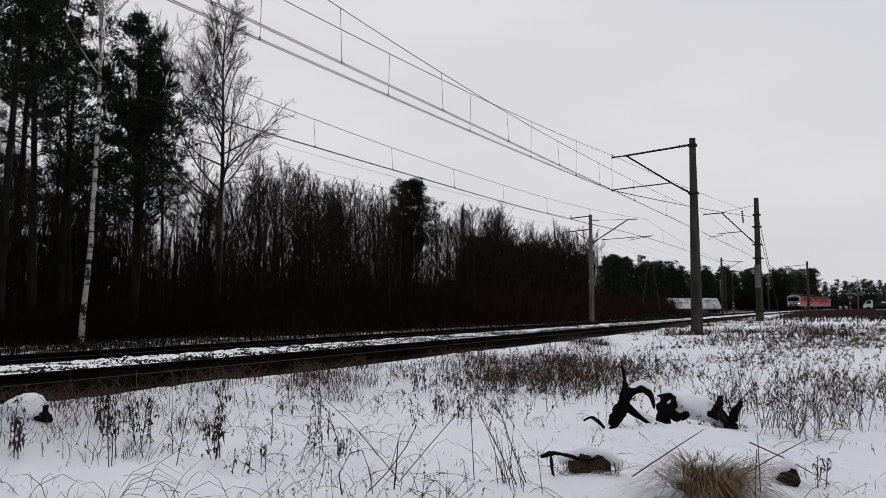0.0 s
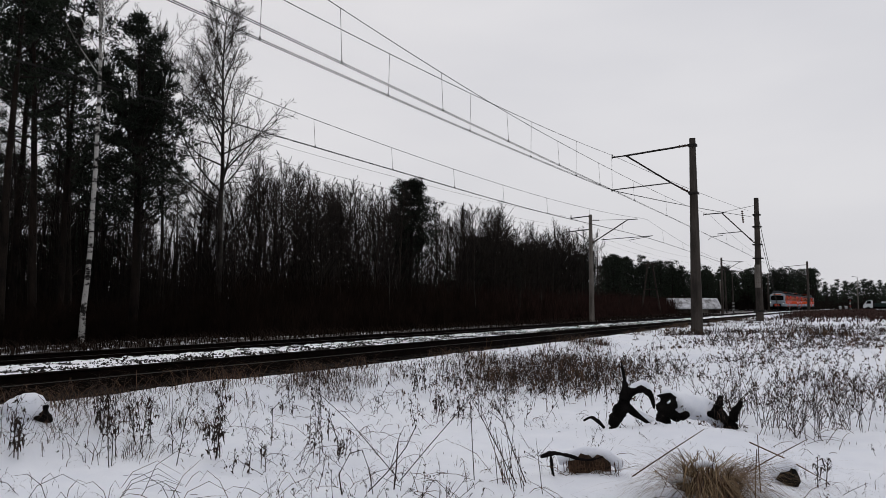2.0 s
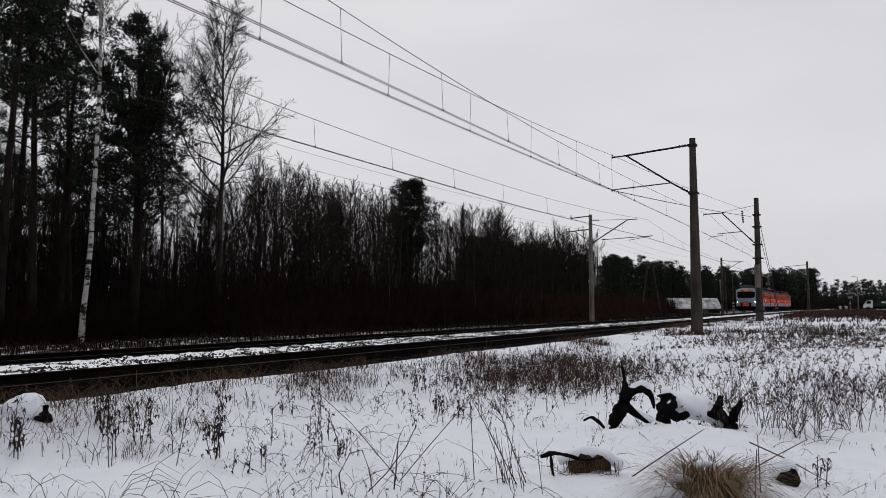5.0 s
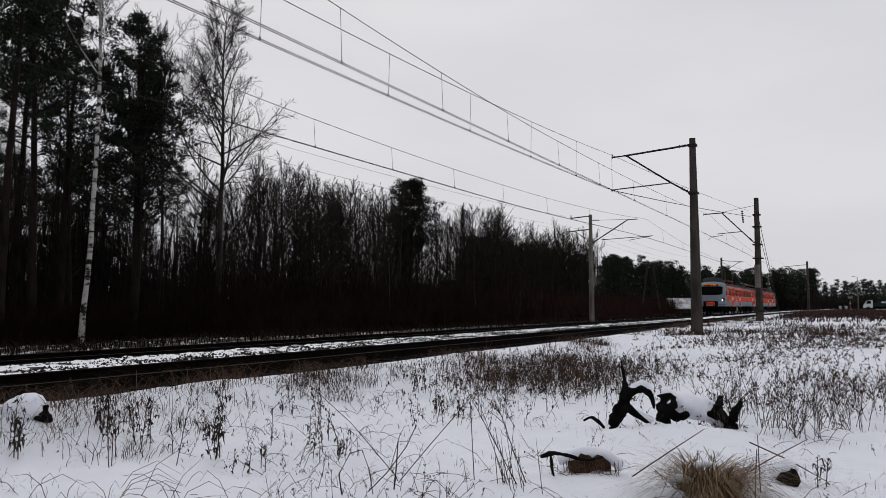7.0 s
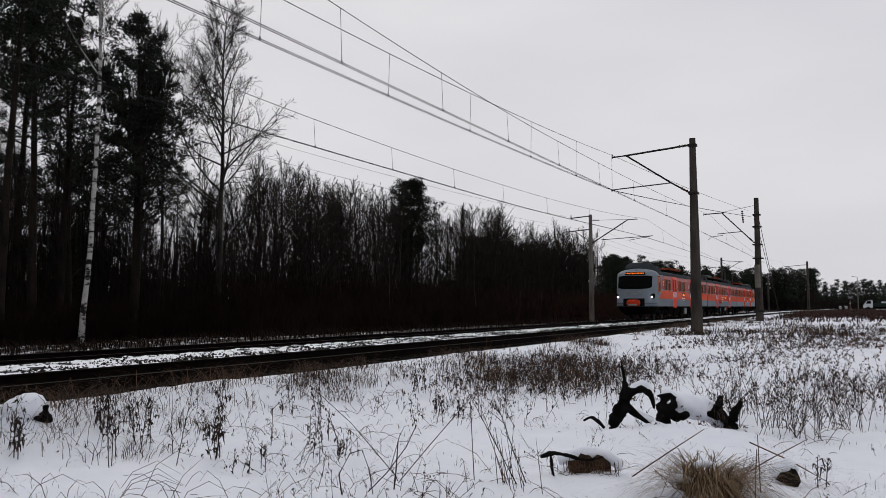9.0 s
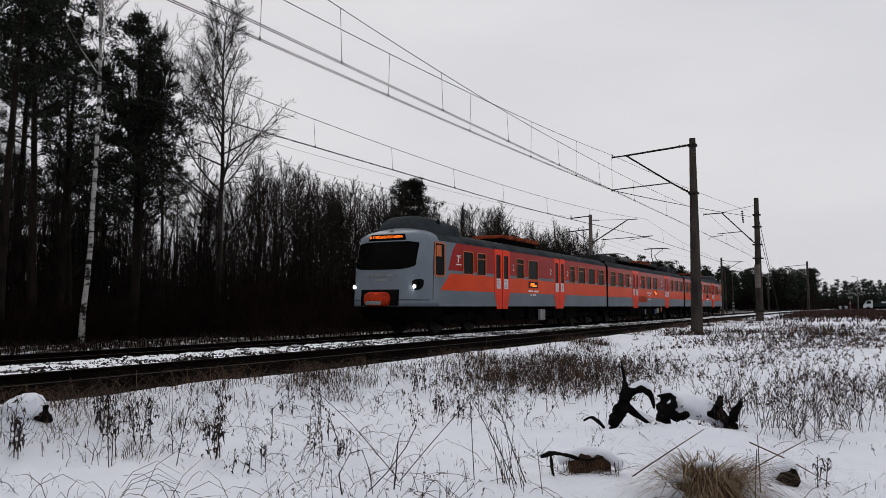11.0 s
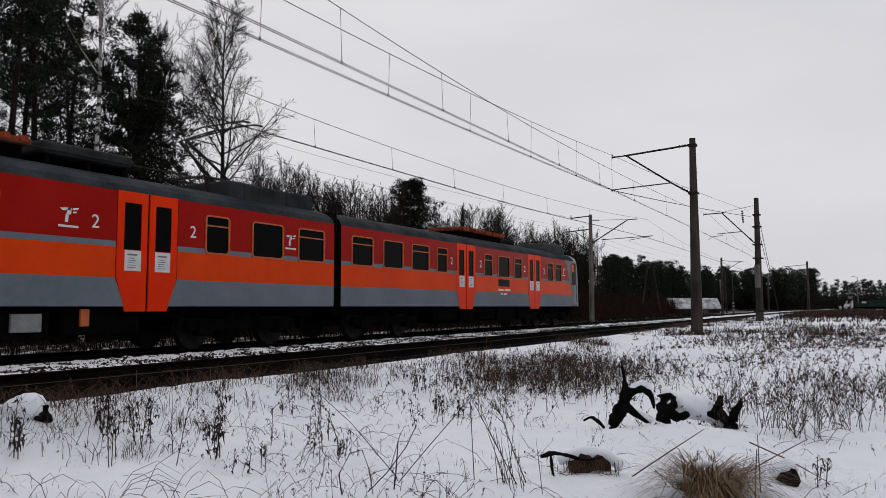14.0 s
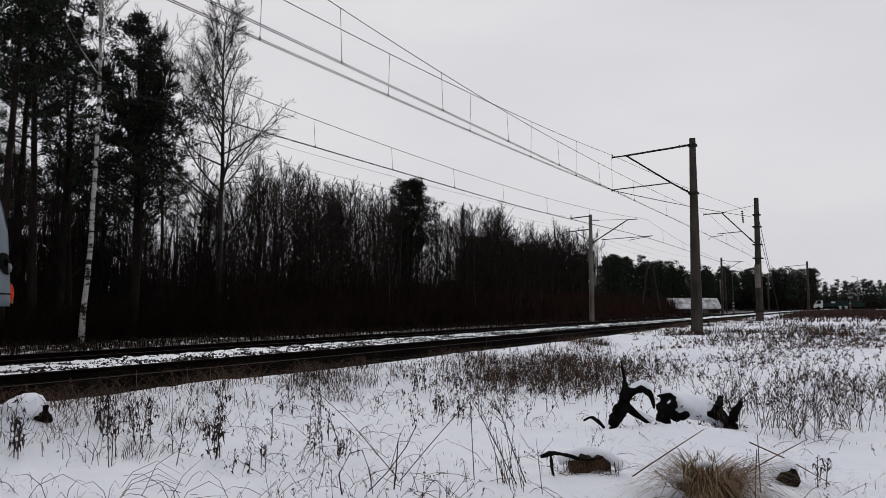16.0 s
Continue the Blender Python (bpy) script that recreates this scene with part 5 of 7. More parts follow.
def resistor(root, y0, y1, z=3.86):
    bm = boxed((-0.75, y0, z - 0.03), (0.75, y1, z + 0.10), 0.03)
    r = part("resistor_cover", bm, M_RESISTOR, root, "rust-orange roof resistor cover")
    n = int((y1 - y0) / 0.32)
    for i in range(n):
        a = y0 + (y1 - y0) * (i + 0.3) / n
        part("rib", boxed((-0.79, a, z + 0.02), (0.79, a + 0.14, z + 0.125)), M_RESISTOR, r)
    b = boxed((-0.6, y0 + 0.1, 3.5), (0.6, y1 - 0.1, z - 0.02))
    part("base", b, M_BLACK, r)


def roof_box(root, y0, y1, top=4.05, half=0.95, material=None, bottom=3.42):
    """A ribbed equipment box; with a bottom above the roof it stands on short feet."""
    bm = boxed((-half, y0, bottom), (half, y1, top), 0.06)
    r = part("roof_box", bm, material or M_ROOF, root, "grey ribbed roof equipment box")
    n = max(2, int((y1 - y0) / 0.5))
    for i in range(n + 1):
        a = y0 + 0.06 + (y1 - y0 - 0.12) * i / n
        part("rib", boxed((-half - 0.015, a - 0.02, bottom + 0.05), (half + 0.015, a + 0.02, top - 0.05)), material or M_ROOF, r)
    if bottom > 3.5:
        for a in (y0 + 0.15, (y0 + y1) / 2, y1 - 0.15):
            part("foot", boxed((-half + 0.05, a - 0.04, 3.4), (half - 0.05, a + 0.04, bottom + 0.02)), M_BLACK, r)


def pantograph(root, y, raised):
    base = rods(*[((s * 0.55, y - 0.9, 3.98), (s * 0.55, y + 0.9, 3.98), 0.035) for s in (-1, 1)], *[((-0.55, y + d, 3.98), (0.55, y + d, 3.98), 0.03) for d in (-0.9, 0, 0.9)],
                *[((s * 0.5, y + d, 3.52), (s * 0.5, y + d, 3.98), 0.05) for s in (-1, 1) for d in (-0.75, 0.75)])
    pb = part("pantograph", base.mesh("pantograph", M_STEEL), None, root, "steel pantograph, raised" if raised else "steel pantograph, folded")
    if raised:
        knee, head = (0, y - 1.05, 4.85), (0, y + 0.35, 5.44)
        arm = rods(((0.25, y + 0.3, 4.0), (0.12, knee[1], knee[2]), 0.035), ((-0.25, y + 0.3, 4.0), (-0.12, knee[1], knee[2]), 0.035),
                   ((0.12, knee[1], knee[2]), (0.45, head[1], head[2]), 0.022), ((-0.12, knee[1], knee[2]), (-0.45, head[1], head[2]), 0.022))
    else:
        arm = rods(((0.25, y + 0.6, 4.02), (0.12, y - 1.0, 4.14), 0.035), ((-0.25, y + 0.6, 4.02), (-0.12, y - 1.0, 4.14), 0.035), ((0.12, y - 1.0, 4.14), (0.45, y + 0.7, 4.2), 0.022), ((-0.12, y - 1.0, 4.14), (-0.45, y + 0.7, 4.2), 0.022))
        head = (0, y + 0.7, 4.2)
    part("arm", arm.mesh("arm", M_STEEL), None, pb)
    t = Tubes()
    for d in (-0.22, 0.22):
        pts = [Vector((x, head[1] + d, head[2] + 0.06 - 0.35 * max(0, abs(x) - 0.62) ** 1.5)) for x in (-0.98, -0.85, -0.7, -0.5, 0, 0.5, 0.7, 0.85, 0.98)]
        t.tube(pts, [0.024] * 9, 5)
    for x in (-0.45, 0.45):
        t.tube([Vector((x, head[1] - 0.22, head[2] + 0.05)), Vector((x, head[1] + 0.22, head[2] + 0.05))], [0.018, 0.018], 4)
    part("collector_head", t.mesh("collector_head", M_STEEL), None, pb)


CAR_LEN, MID_LEN = 20.88, 21.2


def build_train():
    # end cars; y = 0 at the middle of the car, d counts from the gangway end
    ends = []
    for which in (0, 1):
        leading = which == 0
        sign = -1 if leading else 1
        L = CAR_LEN
        root = empty("train_car", pose(0, 0, 0), ("leading" if leading else "trailing") + " red, orange and grey electric train car with a driving cab", "train car", "cars of the electric train")
        g = L / 2 * -sign                        # the gangway end
        at = lambda d: g + sign * d
        pairs = [(0.65, 1.70), (2.25, 3.36), (3.88, 4.98), (5.50, 6.24), (10.42, 11.52), (12.02, 12.79), (15.73, 16.48), (16.79, 17.59)]
        plain = (1, 4, 7) if leading else (1, 4)
        if not leading:
            pairs.insert(4, (9.16, 9.88))
            plain = (1, 5)
        wins = [(min(at(a), at(b)), max(at(a), at(b)), i not in plain) for i, (a, b) in enumerate(pairs)]
        doors = [at(7.68), at(14.22)]
        lo, hi = sorted((at(0.16), at(L)))
        car_body(root, lo, hi, wins, doors, sign)
        for a, b, vent in wins:
            add_window(root, (a + b) / 2, b - a, vent)
        for d in doors:
            add_door(root, d)
        build_cab(root, at(L), sign, leading)
        bellows(root, at(0.14), -sign)
        for d in (2.9, 17.2):
            bogie(root, at(d), wheels_of(root))
        underfloor(root, lo, hi, 5 + which)
        part("equipment_box", boxed((1.22, min(at(9.35), at(9.95)), 0.34), (1.36, max(at(9.35), at(9.95)), 0.82), 0.03), M_BOX, root, "light grey equipment box") if leading else None
        resistor(root, *sorted((at(8.6), at(12.6))))
        for d in (6.55, 8.85, 13.1) if leading else (6.55, 8.85, 13.1, 15.35):
            flat_text("2", 0.36, on_side(at(d), 2.52), root, M_WHITE, "class_numeral")
        emblem(root, at(17.95), 2.62)
        # lit or dark side display with the number bars under it
        dp = part("side_display", boxed((HALF - 0.01, min(at(10.45), at(11.5)), 1.74), (HALF + 0.012, max(at(10.45), at(11.5)), 2.02), 0.01), M_GLASS, root, "dark side destination display")
        if leading:
            bars("display_text", [(-0.12, 0.04, 0.42, 0.06), (0.12, -0.05, 0.5, 0.06), (-0.3, -0.04, 0.1, 0.05)], on_side(at(10.98), 1.88, out=0.014), root, M_LED, "lit orange display bars")
        bars("number_bars", [(-0.30, 0, 0.5, 0.075), (0.32, 0, 0.55, 0.075), (-0.25, -0.16, 0.16, 0.07), (0.1, -0.16, 0.32, 0.07)], on_side(at(10.98), 1.60), root, M_WHITE, "white bars in place of the car number")
        t = bmesh.new()
        box(t, (HALF, lo + 1.7, 1.0), (HALF + 0.006, hi - 1.7, 1.012))
        part("sill_strip", t, M_BOX, root)
        ends.append(root)
    # middle car; d counts from its leading end
    root = empty("train_car", pose(0, 0, 0), "middle red, orange and grey electric train car with raised pantograph", "train car", "cars of the electric train")
    at = lambda d: d - MID_LEN / 2
    pairs = [(0.62, 1.67), (2.30, 3.36), (3.90, 4.65), (7.70, 8.42), (9.10, 10.2), (10.88, 11.93), (16.46, 17.15), (17.9, 18.97), (19.55, 20.6)]
    wins = [(at(a), at(b), i not in (1, 4, 7)) for i, (a, b) in enumerate(pairs)]
    doors = [at(6.12), at(14.95)]
    car_body(root, at(0.16), at(MID_LEN - 0.16), wins, doors, 0)
    for a, b, vent in wins:
        add_window(root, (a + b) / 2, b - a, vent)
    for d in doors:
        add_door(root, d)
    bellows(root, at(0.14), -1)
    bellows(root, at(MID_LEN - 0.14), 1)
    for d in (3.2, MID_LEN - 3.2):
        bogie(root, at(d), wheels_of(root))
    rng = underfloor(root, at(0.16), at(MID_LEN - 0.16), 9)
    for d, w, z, m in ((9.0, 0.16, 0.55, M_BOX), (12.3, 0.55, 0.62, M_BOX), (11.6, 0.4, 0.55, mat("blue_box", (0.02, 0.045, 0.10), (0.03, 0.06, 0.13), 0.6, 4.0, 0.1)), (13.6, 0.18, 0.7, M_FRAME)):
        part("equipment_box", boxed((1.26, at(d), z - 0.12), (1.33, at(d + w), z + 0.2), 0.015), m, root)
    for d in (7.35, 13.75, 16.1):
        flat_text("2", 0.36, on_side(at(d), 2.52), root, M_WHITE, "class_numeral")
    for d in (5.0, 13.2, 19.25):
        emblem(root, at(d), 2.58)
    gr = bmesh.new()
    box(gr, (HALF - 0.02, at(7.0), 1.22), (HALF + 0.01, at(9.05), 1.62), 0.008)
    for i in range(12):
        a = at(7.06 + 1.93 * i / 11)
        box(gr, (HALF + 0.01, a - 0.02, 1.26), (HALF + 0.018, a + 0.02, 1.58))
    part("grille", gr, M_GRILLE, root, "rusty orange ventilation grille")
    part("side_display", boxed((HALF - 0.01, at(10.9), 1.74), (HALF + 0.012, at(11.9), 2.02), 0.01), M_GLASS, root, "side destination display")
    bars("display_text", [(-0.12, 0.06, 0.46, 0.055), (0.08, -0.01, 0.66, 0.05), (0.10, -0.08, 0.6, 0.05)], on_side(at(11.4), 1.88, out=0.014), root, M_LED, "lit orange display bars")
    bars("number_bars", [(-0.30, 0, 0.5, 0.075), (0.32, 0, 0.55, 0.075), (0.0, -0.16, 0.45, 0.07), (0, -0.42, 0.9, 0.07)], on_side(at(9.65), 1.84), root, M_WHITE, "white bars in place of the car number")
    roof_box(root, at(0.45), at(3.6), 3.93, 0.92, M_ROOFBOX)
    roof_box(root, at(MID_LEN - 3.6), at(MID_LEN - 0.45), 3.93, 0.92, M_ROOFBOX)
    roof_box(root, at(5.5), at(7.0), 4.08, 0.72, M_BOXGREY, 3.82)
    roof_box(root, at(7.2), at(7.7), 4.06, 0.72, M_BOXGREY, 3.82)
    resistor(root, at(9.2), at(12.9), 3.9)
    roof_box(root, at(13.1), at(15.1), 4.05, 0.72, M_ROOFBOX, 3.80)
    pantograph(root, at(4.6), False)
    pantograph(root, at(18.1), True)
    t = rods(*[((s * 0.8, at(4), 3.86), (s * 0.8, at(17), 3.86), 0.018) for s in (-1, 1)])
    part("roof_cable", t.mesh("roof_cable", M_STEEL), None, root)
    return ends[0], root, ends[1]


WHEELS = {}


def wheels_of(root):
    return WHEELS.setdefault(root.name, [])


TRAIN = build_train()


# ---- foreground: the old stump, turf, tussock and weeds ----
RIGHT, AHEAD = Vector((0.875, 0.484, 0)), Vector((-0.484, 0.875, 0))


def knobbly(points, radii, seed, sides=13, sub=9, rough=0.42):
    """A gnarled, irregular limb through a few points: (right, up, ahead)."""
    rng = random.Random(seed)
    pts, rad = [], []
    P = [RIGHT * a + UP * b + AHEAD * c for a, b, c in points]
    for i in range(len(P) - 1):
        p0, p1, p2, p3 = P[max(i - 1, 0)], P[i], P[i + 1], P[min(i + 2, len(P) - 1)]
        for k in range(sub):
            t = k / sub
            pts.append(0.5 * ((2 * p1) + (p2 - p0) * t + (2 * p0 - 5 * p1 + 4 * p2 - p3) * t * t + (3 * p1 - p0 - 3 * p2 + p3) * t ** 3))
            rad.append(radii[i] + (radii[i + 1] - radii[i]) * t)
    pts.append(P[-1])
    rad.append(radii[-1])
    tb = Tubes()
    tb.tube(pts, rad, sides)
    n = len(pts)
    for i in range(n):
        for k in range(sides):
            v = tb.v[i * sides + k]
            s = 1 + rough * (noise.noise(v * 9 + Vector((seed, 0, 0))) * 1.5 + noise.noise(v * 28 + Vector((0, seed, 0))) * 0.8) + rng.uniform(-0.10, 0.10)
            tb.v[i * sides + k] = pts[i] + (v - pts[i]) * s
    return tb


def snow_lump(points, radii, seed, flat=0.6):
    tb = knobbly(points, radii, seed, 14, 6, 0.10)
    return tb


def build_stump():
    root = empty("tree_stump", pose(-2.66, 9.28, -0.60), "charred black uprooted tree stump half buried in snow", "tree stump")
    limb = lambda name, p, r, seed: part(name, knobbly(p, r, seed).mesh(name, M_CHAR, True), None, root)
    # the forked root
    limb("root", [(-0.10, -0.05, 0), (-0.03, 0.16, 0), (0.075, 0.40, 0), (0.085, 0.62, 0.02), (0.055, 0.86, 0.03)], [0.06, 0.08, 0.07, 0.028, 0.010], 1)
    limb("root", [(0.08, 0.34, 0), (0.17, 0.50, -0.02), (0.30, 0.545, -0.05), (0.39, 0.44, -0.06), (0.43, 0.30, -0.06)], [0.06, 0.052, 0.043, 0.030, 0.012], 2)
    limb("root", [(0.10, 0.33, 0), (0.22, 0.22, -0.05), (0.36, 0.12, -0.08), (0.42, 0.02, -0.08)], [0.05, 0.036, 0.024, 0.015], 3)
    limb("root", [(-0.44, 0.15, -0.05), (-0.34, 0.19, -0.04), (-0.25, 0.13, -0.04), (-0.18, 0.06, 0)], [0.013, 0.02, 0.018, 0.015], 4)
    # the burnt block in the middle
    limb("root_block", [(0.55, 0.47, -0.05), (0.58, 0.33, -0.05), (0.555, 0.14, -0.02), (0.60, -0.06, -0.05)], [0.07, 0.125, 0.07, 0.085], 5)
    limb("root", [(0.55, 0.28, -0.08), (0.70, 0.22, -0.10), (0.84, 0.235, -0.10)], [0.09, 0.06, 0.022], 6)
    limb("root", [(0.46, 0.05, -0.1), (0.50, -0.02, -0.12), (0.52, -0.12, -0.12)], [0.03, 0.05, 0.04], 7)
    # broken pieces at the other end
    limb("root", [(1.20, 0.16, 0.12), (1.28, 0.31, 0.10), (1.31, 0.44, 0.10)], [0.06, 0.055, 0.025], 8)
    limb("root", [(1.12, 0.22, 0.1), (1.25, 0.20, 0.08), (1.36, 0.14, 0.06)], [0.025, 0.065, 0.06], 9)
    limb("root", [(1.42, -0.12, 0.05), (1.40, 0.06, 0.06), (1.46, 0.23, 0.06), (1.55, 0.38, 0.05)], [0.075, 0.09, 0.05, 0.018], 10)
    cap = lambda p, r, seed: part("snow_cap", snow_lump(p, r, seed).mesh("snow_cap", M_SNOW, True), None, root, "soft snow lying on the wood")
    cap([(0.15, 0.535, -0.02), (0.24, 0.59, -0.03), (0.33, 0.585, -0.05), (0.40, 0.48, -0.06)], [0.03, 0.042, 0.045, 0.02], 21)
    cap([(0.58, 0.46, 0.06), (0.74, 0.38, 0.10), (0.97, 0.29, 0.18), (1.20, 0.22, 0.24), (1.40, 0.04, 0.24)], [0.07, 0.12, 0.15, 0.14, 0.08], 22)
    cap([(0.20, 0.02, -0.25), (0.40, 0.04, -0.22), (0.62, 0.0, -0.2), (0.9, -0.02, -0.1), (1.2, -0.06, -0.1)], [0.08, 0.13, 0.10, 0.14, 0.10], 23)
    cap([(0.57, 0.40, -0.17), (0.585, 0.385, -0.175)], [0.028, 0.02], 24)
    cap([(0.22, 0.27, -0.05), (0.36, 0.17, -0.08), (0.46, 0.10, -0.08)], [0.02, 0.035, 0.03], 25)
    # snow-capped black block nearer by
    rb = empty("wood_block", pose(-0.62, 7.47, -0.63) @ Matrix.Scale(0.82, 4), "charred block of wood under a cap of snow", "wood block")
    part("block", knobbly([(-0.10, 0.10, 0), (0.0, 0.06, 0), (0.09, 0.05, 0)], [0.05, 0.105, 0.09], 31, 7, 3).mesh("block", M_CHAR), None, rb)
    part("snow_cap", snow_lump([(-0.16, 0.10, 0.06), (0.0, 0.19, 0.05), (0.12, 0.15, 0.06)], [0.07, 0.085, 0.05], 32).mesh("snow_cap", M_SNOW, True), None, rb, "soft snow on top")
    # clod of turf with a dead branch on it
    rng = random.Random(40)
    tf = empty("turf_clod", pose(-2.2, 6.68, -0.60), "overturned brown turf clod with hanging dead grass", "turf clod")
    part("clod", knobbly([(-0.17, 0.10, 0.02), (0.0, 0.12, 0.02), (0.20, 0.08, 0.04)], [0.06, 0.10, 0.055], 41, 14, 7, 0.8).mesh("clod", mat("dead_turf", (0.010, 0.006, 0.004), (0.060, 0.036, 0.023), 0.95, 8.0, 0.6), True), None, tf)
    t = Tubes()
    for _ in range(120):
        x = rng.gauss(0.0, 0.13)
        top = RIGHT * x + UP * rng.uniform(0.06, 0.20) - AHEAD * rng.uniform(0.04, 0.10)
        t.tube([top, top - UP * rng.uniform(0.04, 0.09) - AHEAD * 0.03, top - UP * (0.02 + 0.16 * rng.random() ** 1.5) - AHEAD * rng.uniform(0.0, 0.10) + RIGHT * rng.gauss(0, 0.09)], [0.003, 0.003, 0.0015], 3, False)
    part("hanging_grass", t.mesh("hanging_grass", M_STRAW_DARK), None, tf)
    part("snow_cap", snow_lump([(-0.26, 0.15, 0.08), (-0.05, 0.215, 0.06), (0.16, 0.19, 0.08), (0.32, 0.10, 0.08)], [0.05, 0.06, 0.06, 0.05], 42).mesh("snow_cap", M_SNOW, True), None, tf, "soft snow on top")
    br = empty("dead_branch", pose(-2.2, 6.62, -0.60), "thin black dead branch lying across a turf clod", "branch")
    part("limb", knobbly([(-0.42, 0.225, -0.1), (-0.30, 0.255, -0.1), (-0.18, 0.235, -0.1), (-0.02, 0.20, -0.12), (0.12, 0.22, -0.1)], [0.012, 0.022, 0.016, 0.012, 0.006], 43, 7).mesh("limb", M_CHAR), None, br)
    part("limb", knobbly([(-0.33, 0.235, -0.1), (-0.315, 0.10, -0.11), (-0.28, 0.0, -0.1), (-0.25, -0.02, -0.1)], [0.014, 0.012, 0.012, 0.02], 44, 7).mesh("limb", M_CHAR), None, br)
    # snow hummock over a rotten stub, beside the ballast shoulder
    hm = empty("snowy_stub", pose(-7.62, 4.88, -0.32), "rotten stub buried under a smooth hump of snow", "stub")
    part("stub", knobbly([(0.06, 0.0, 0), (0.12, 0.14, 0), (0.14, 0.24, 0)], [0.10, 0.09, 0.05], 45).mesh("stub", M_CHAR, True), None, hm)
    part("snow_cap", snow_lump([(-0.32, 0.02, 0.02), (-0.15, 0.14, 0), (0.02, 0.22, -0.02), (0.13, 0.26, -0.02)], [0.14, 0.19, 0.17, 0.08], 46).mesh("snow_cap", M_SNOW, True), None, hm, "smooth hump of snow")


def grass_blade(t, rng, base, h, lean, w, droop=0.5):
    """An arching blade: base, height, lean direction vector, width."""
    pts = []
    for k in (0, 0.3, 0.6, 0.85, 1.0):
        pts.append(base + UP * (h * (k - droop * 0.55 * k * k * k)) + lean * (k * k * h))
    s = lean.cross(UP)
    s = s.normalized() if s.length > 1e-6 else RIGHT
    s = (s + RIGHT * 0.7).normalized()
    t.blade(pts, [w, w, w * 0.8, w * 0.5, w * 0.15], s)


def stalk(t, rng, base, h, lean, r, twigs=4, blobs=4, blob=0.012):
    """A dry stalk with short side twigs and shrivelled leaves or seed heads."""
    d = (UP + lean).normalized()
    p = wander(rng, base - UP * 0.04, d, h, 4, 0.06)
    t.tube(p, [r, r * 0.9, r * 0.75, r * 0.6, r * 0.4], 3, False)
    spots = [p[4]]
    for _ in range(twigs):
        k = rng.uniform(1.2, 3.9)
        j = int(k)
        q = p[j].lerp(p[j + 1], k - j)
        e = q + around(rng, d, rng.uniform(0.4, 0.9)) * h * rng.uniform(0.10, 0.26)
        t.tube([q, e], [r * 0.6, r * 0.35], 3, False)
        spots.append(e)
    for _ in range(blobs):
        c = rng.choice(spots) if rng.random() < 0.6 else p[rng.randint(1, 4)]
        c = c + Vector((rng.gauss(0, 1), rng.gauss(0, 1), rng.gauss(-0.4, 1))) * blob * 0.8
        a, b = around(rng, UP, rng.uniform(0, 1.5)), around(rng, UP, rng.uniform(0.5, 1.6))
        s = blob * rng.uniform(0.6, 1.7)
        k = len(t.v)
        t.v += [c - a * s, c + b * s * 0.6, c + a * s, c - b * s * 0.5 + UP * s * 0.4]
        t.f += [(k, k + 1, k + 2), (k, k + 2, k + 3)]


def weed_plant(x, y, h, n, seed, label, leafy=1.0, spread=0.12):
    rng = random.Random(seed)
    root = empty("dry_weed", pose(x, y, field_z(x, y)), label, "dry weed", "tall dry weeds")
    for i in range(n):
        t = Tubes()
        b = Vector((rng.gauss(0, spread * 0.5), rng.gauss(0, spread * 0.5), 0))
        ln = Vector((rng.gauss(0, 0.10), rng.gauss(0, 0.10), 0))
        hh = h * rng.uniform(0.6, 1.05)
        stalk(t, rng, b, hh, ln, 0.006, 7, int(26 * leafy), 0.018)
        for _ in range(int(9 * leafy)):       # long shrivelled leaves that hang along the stem
            q = b + (UP + ln) * hh * rng.uniform(0.12, 0.8)
            o = around(rng, UP, 1.3)
            s = rng.uniform(0.05, 0.11)
            t.blade([q, q + o * s * 0.6 + UP * 0.01, q + o * s * 0.8 - UP * s * 0.8], [0.012, 0.018, 0.005], o.cross(UP).normalized() * 0.6 + RIGHT * 0.5)
        part("stalk", t.mesh("stalk", M_WEED), None, root)
    return root


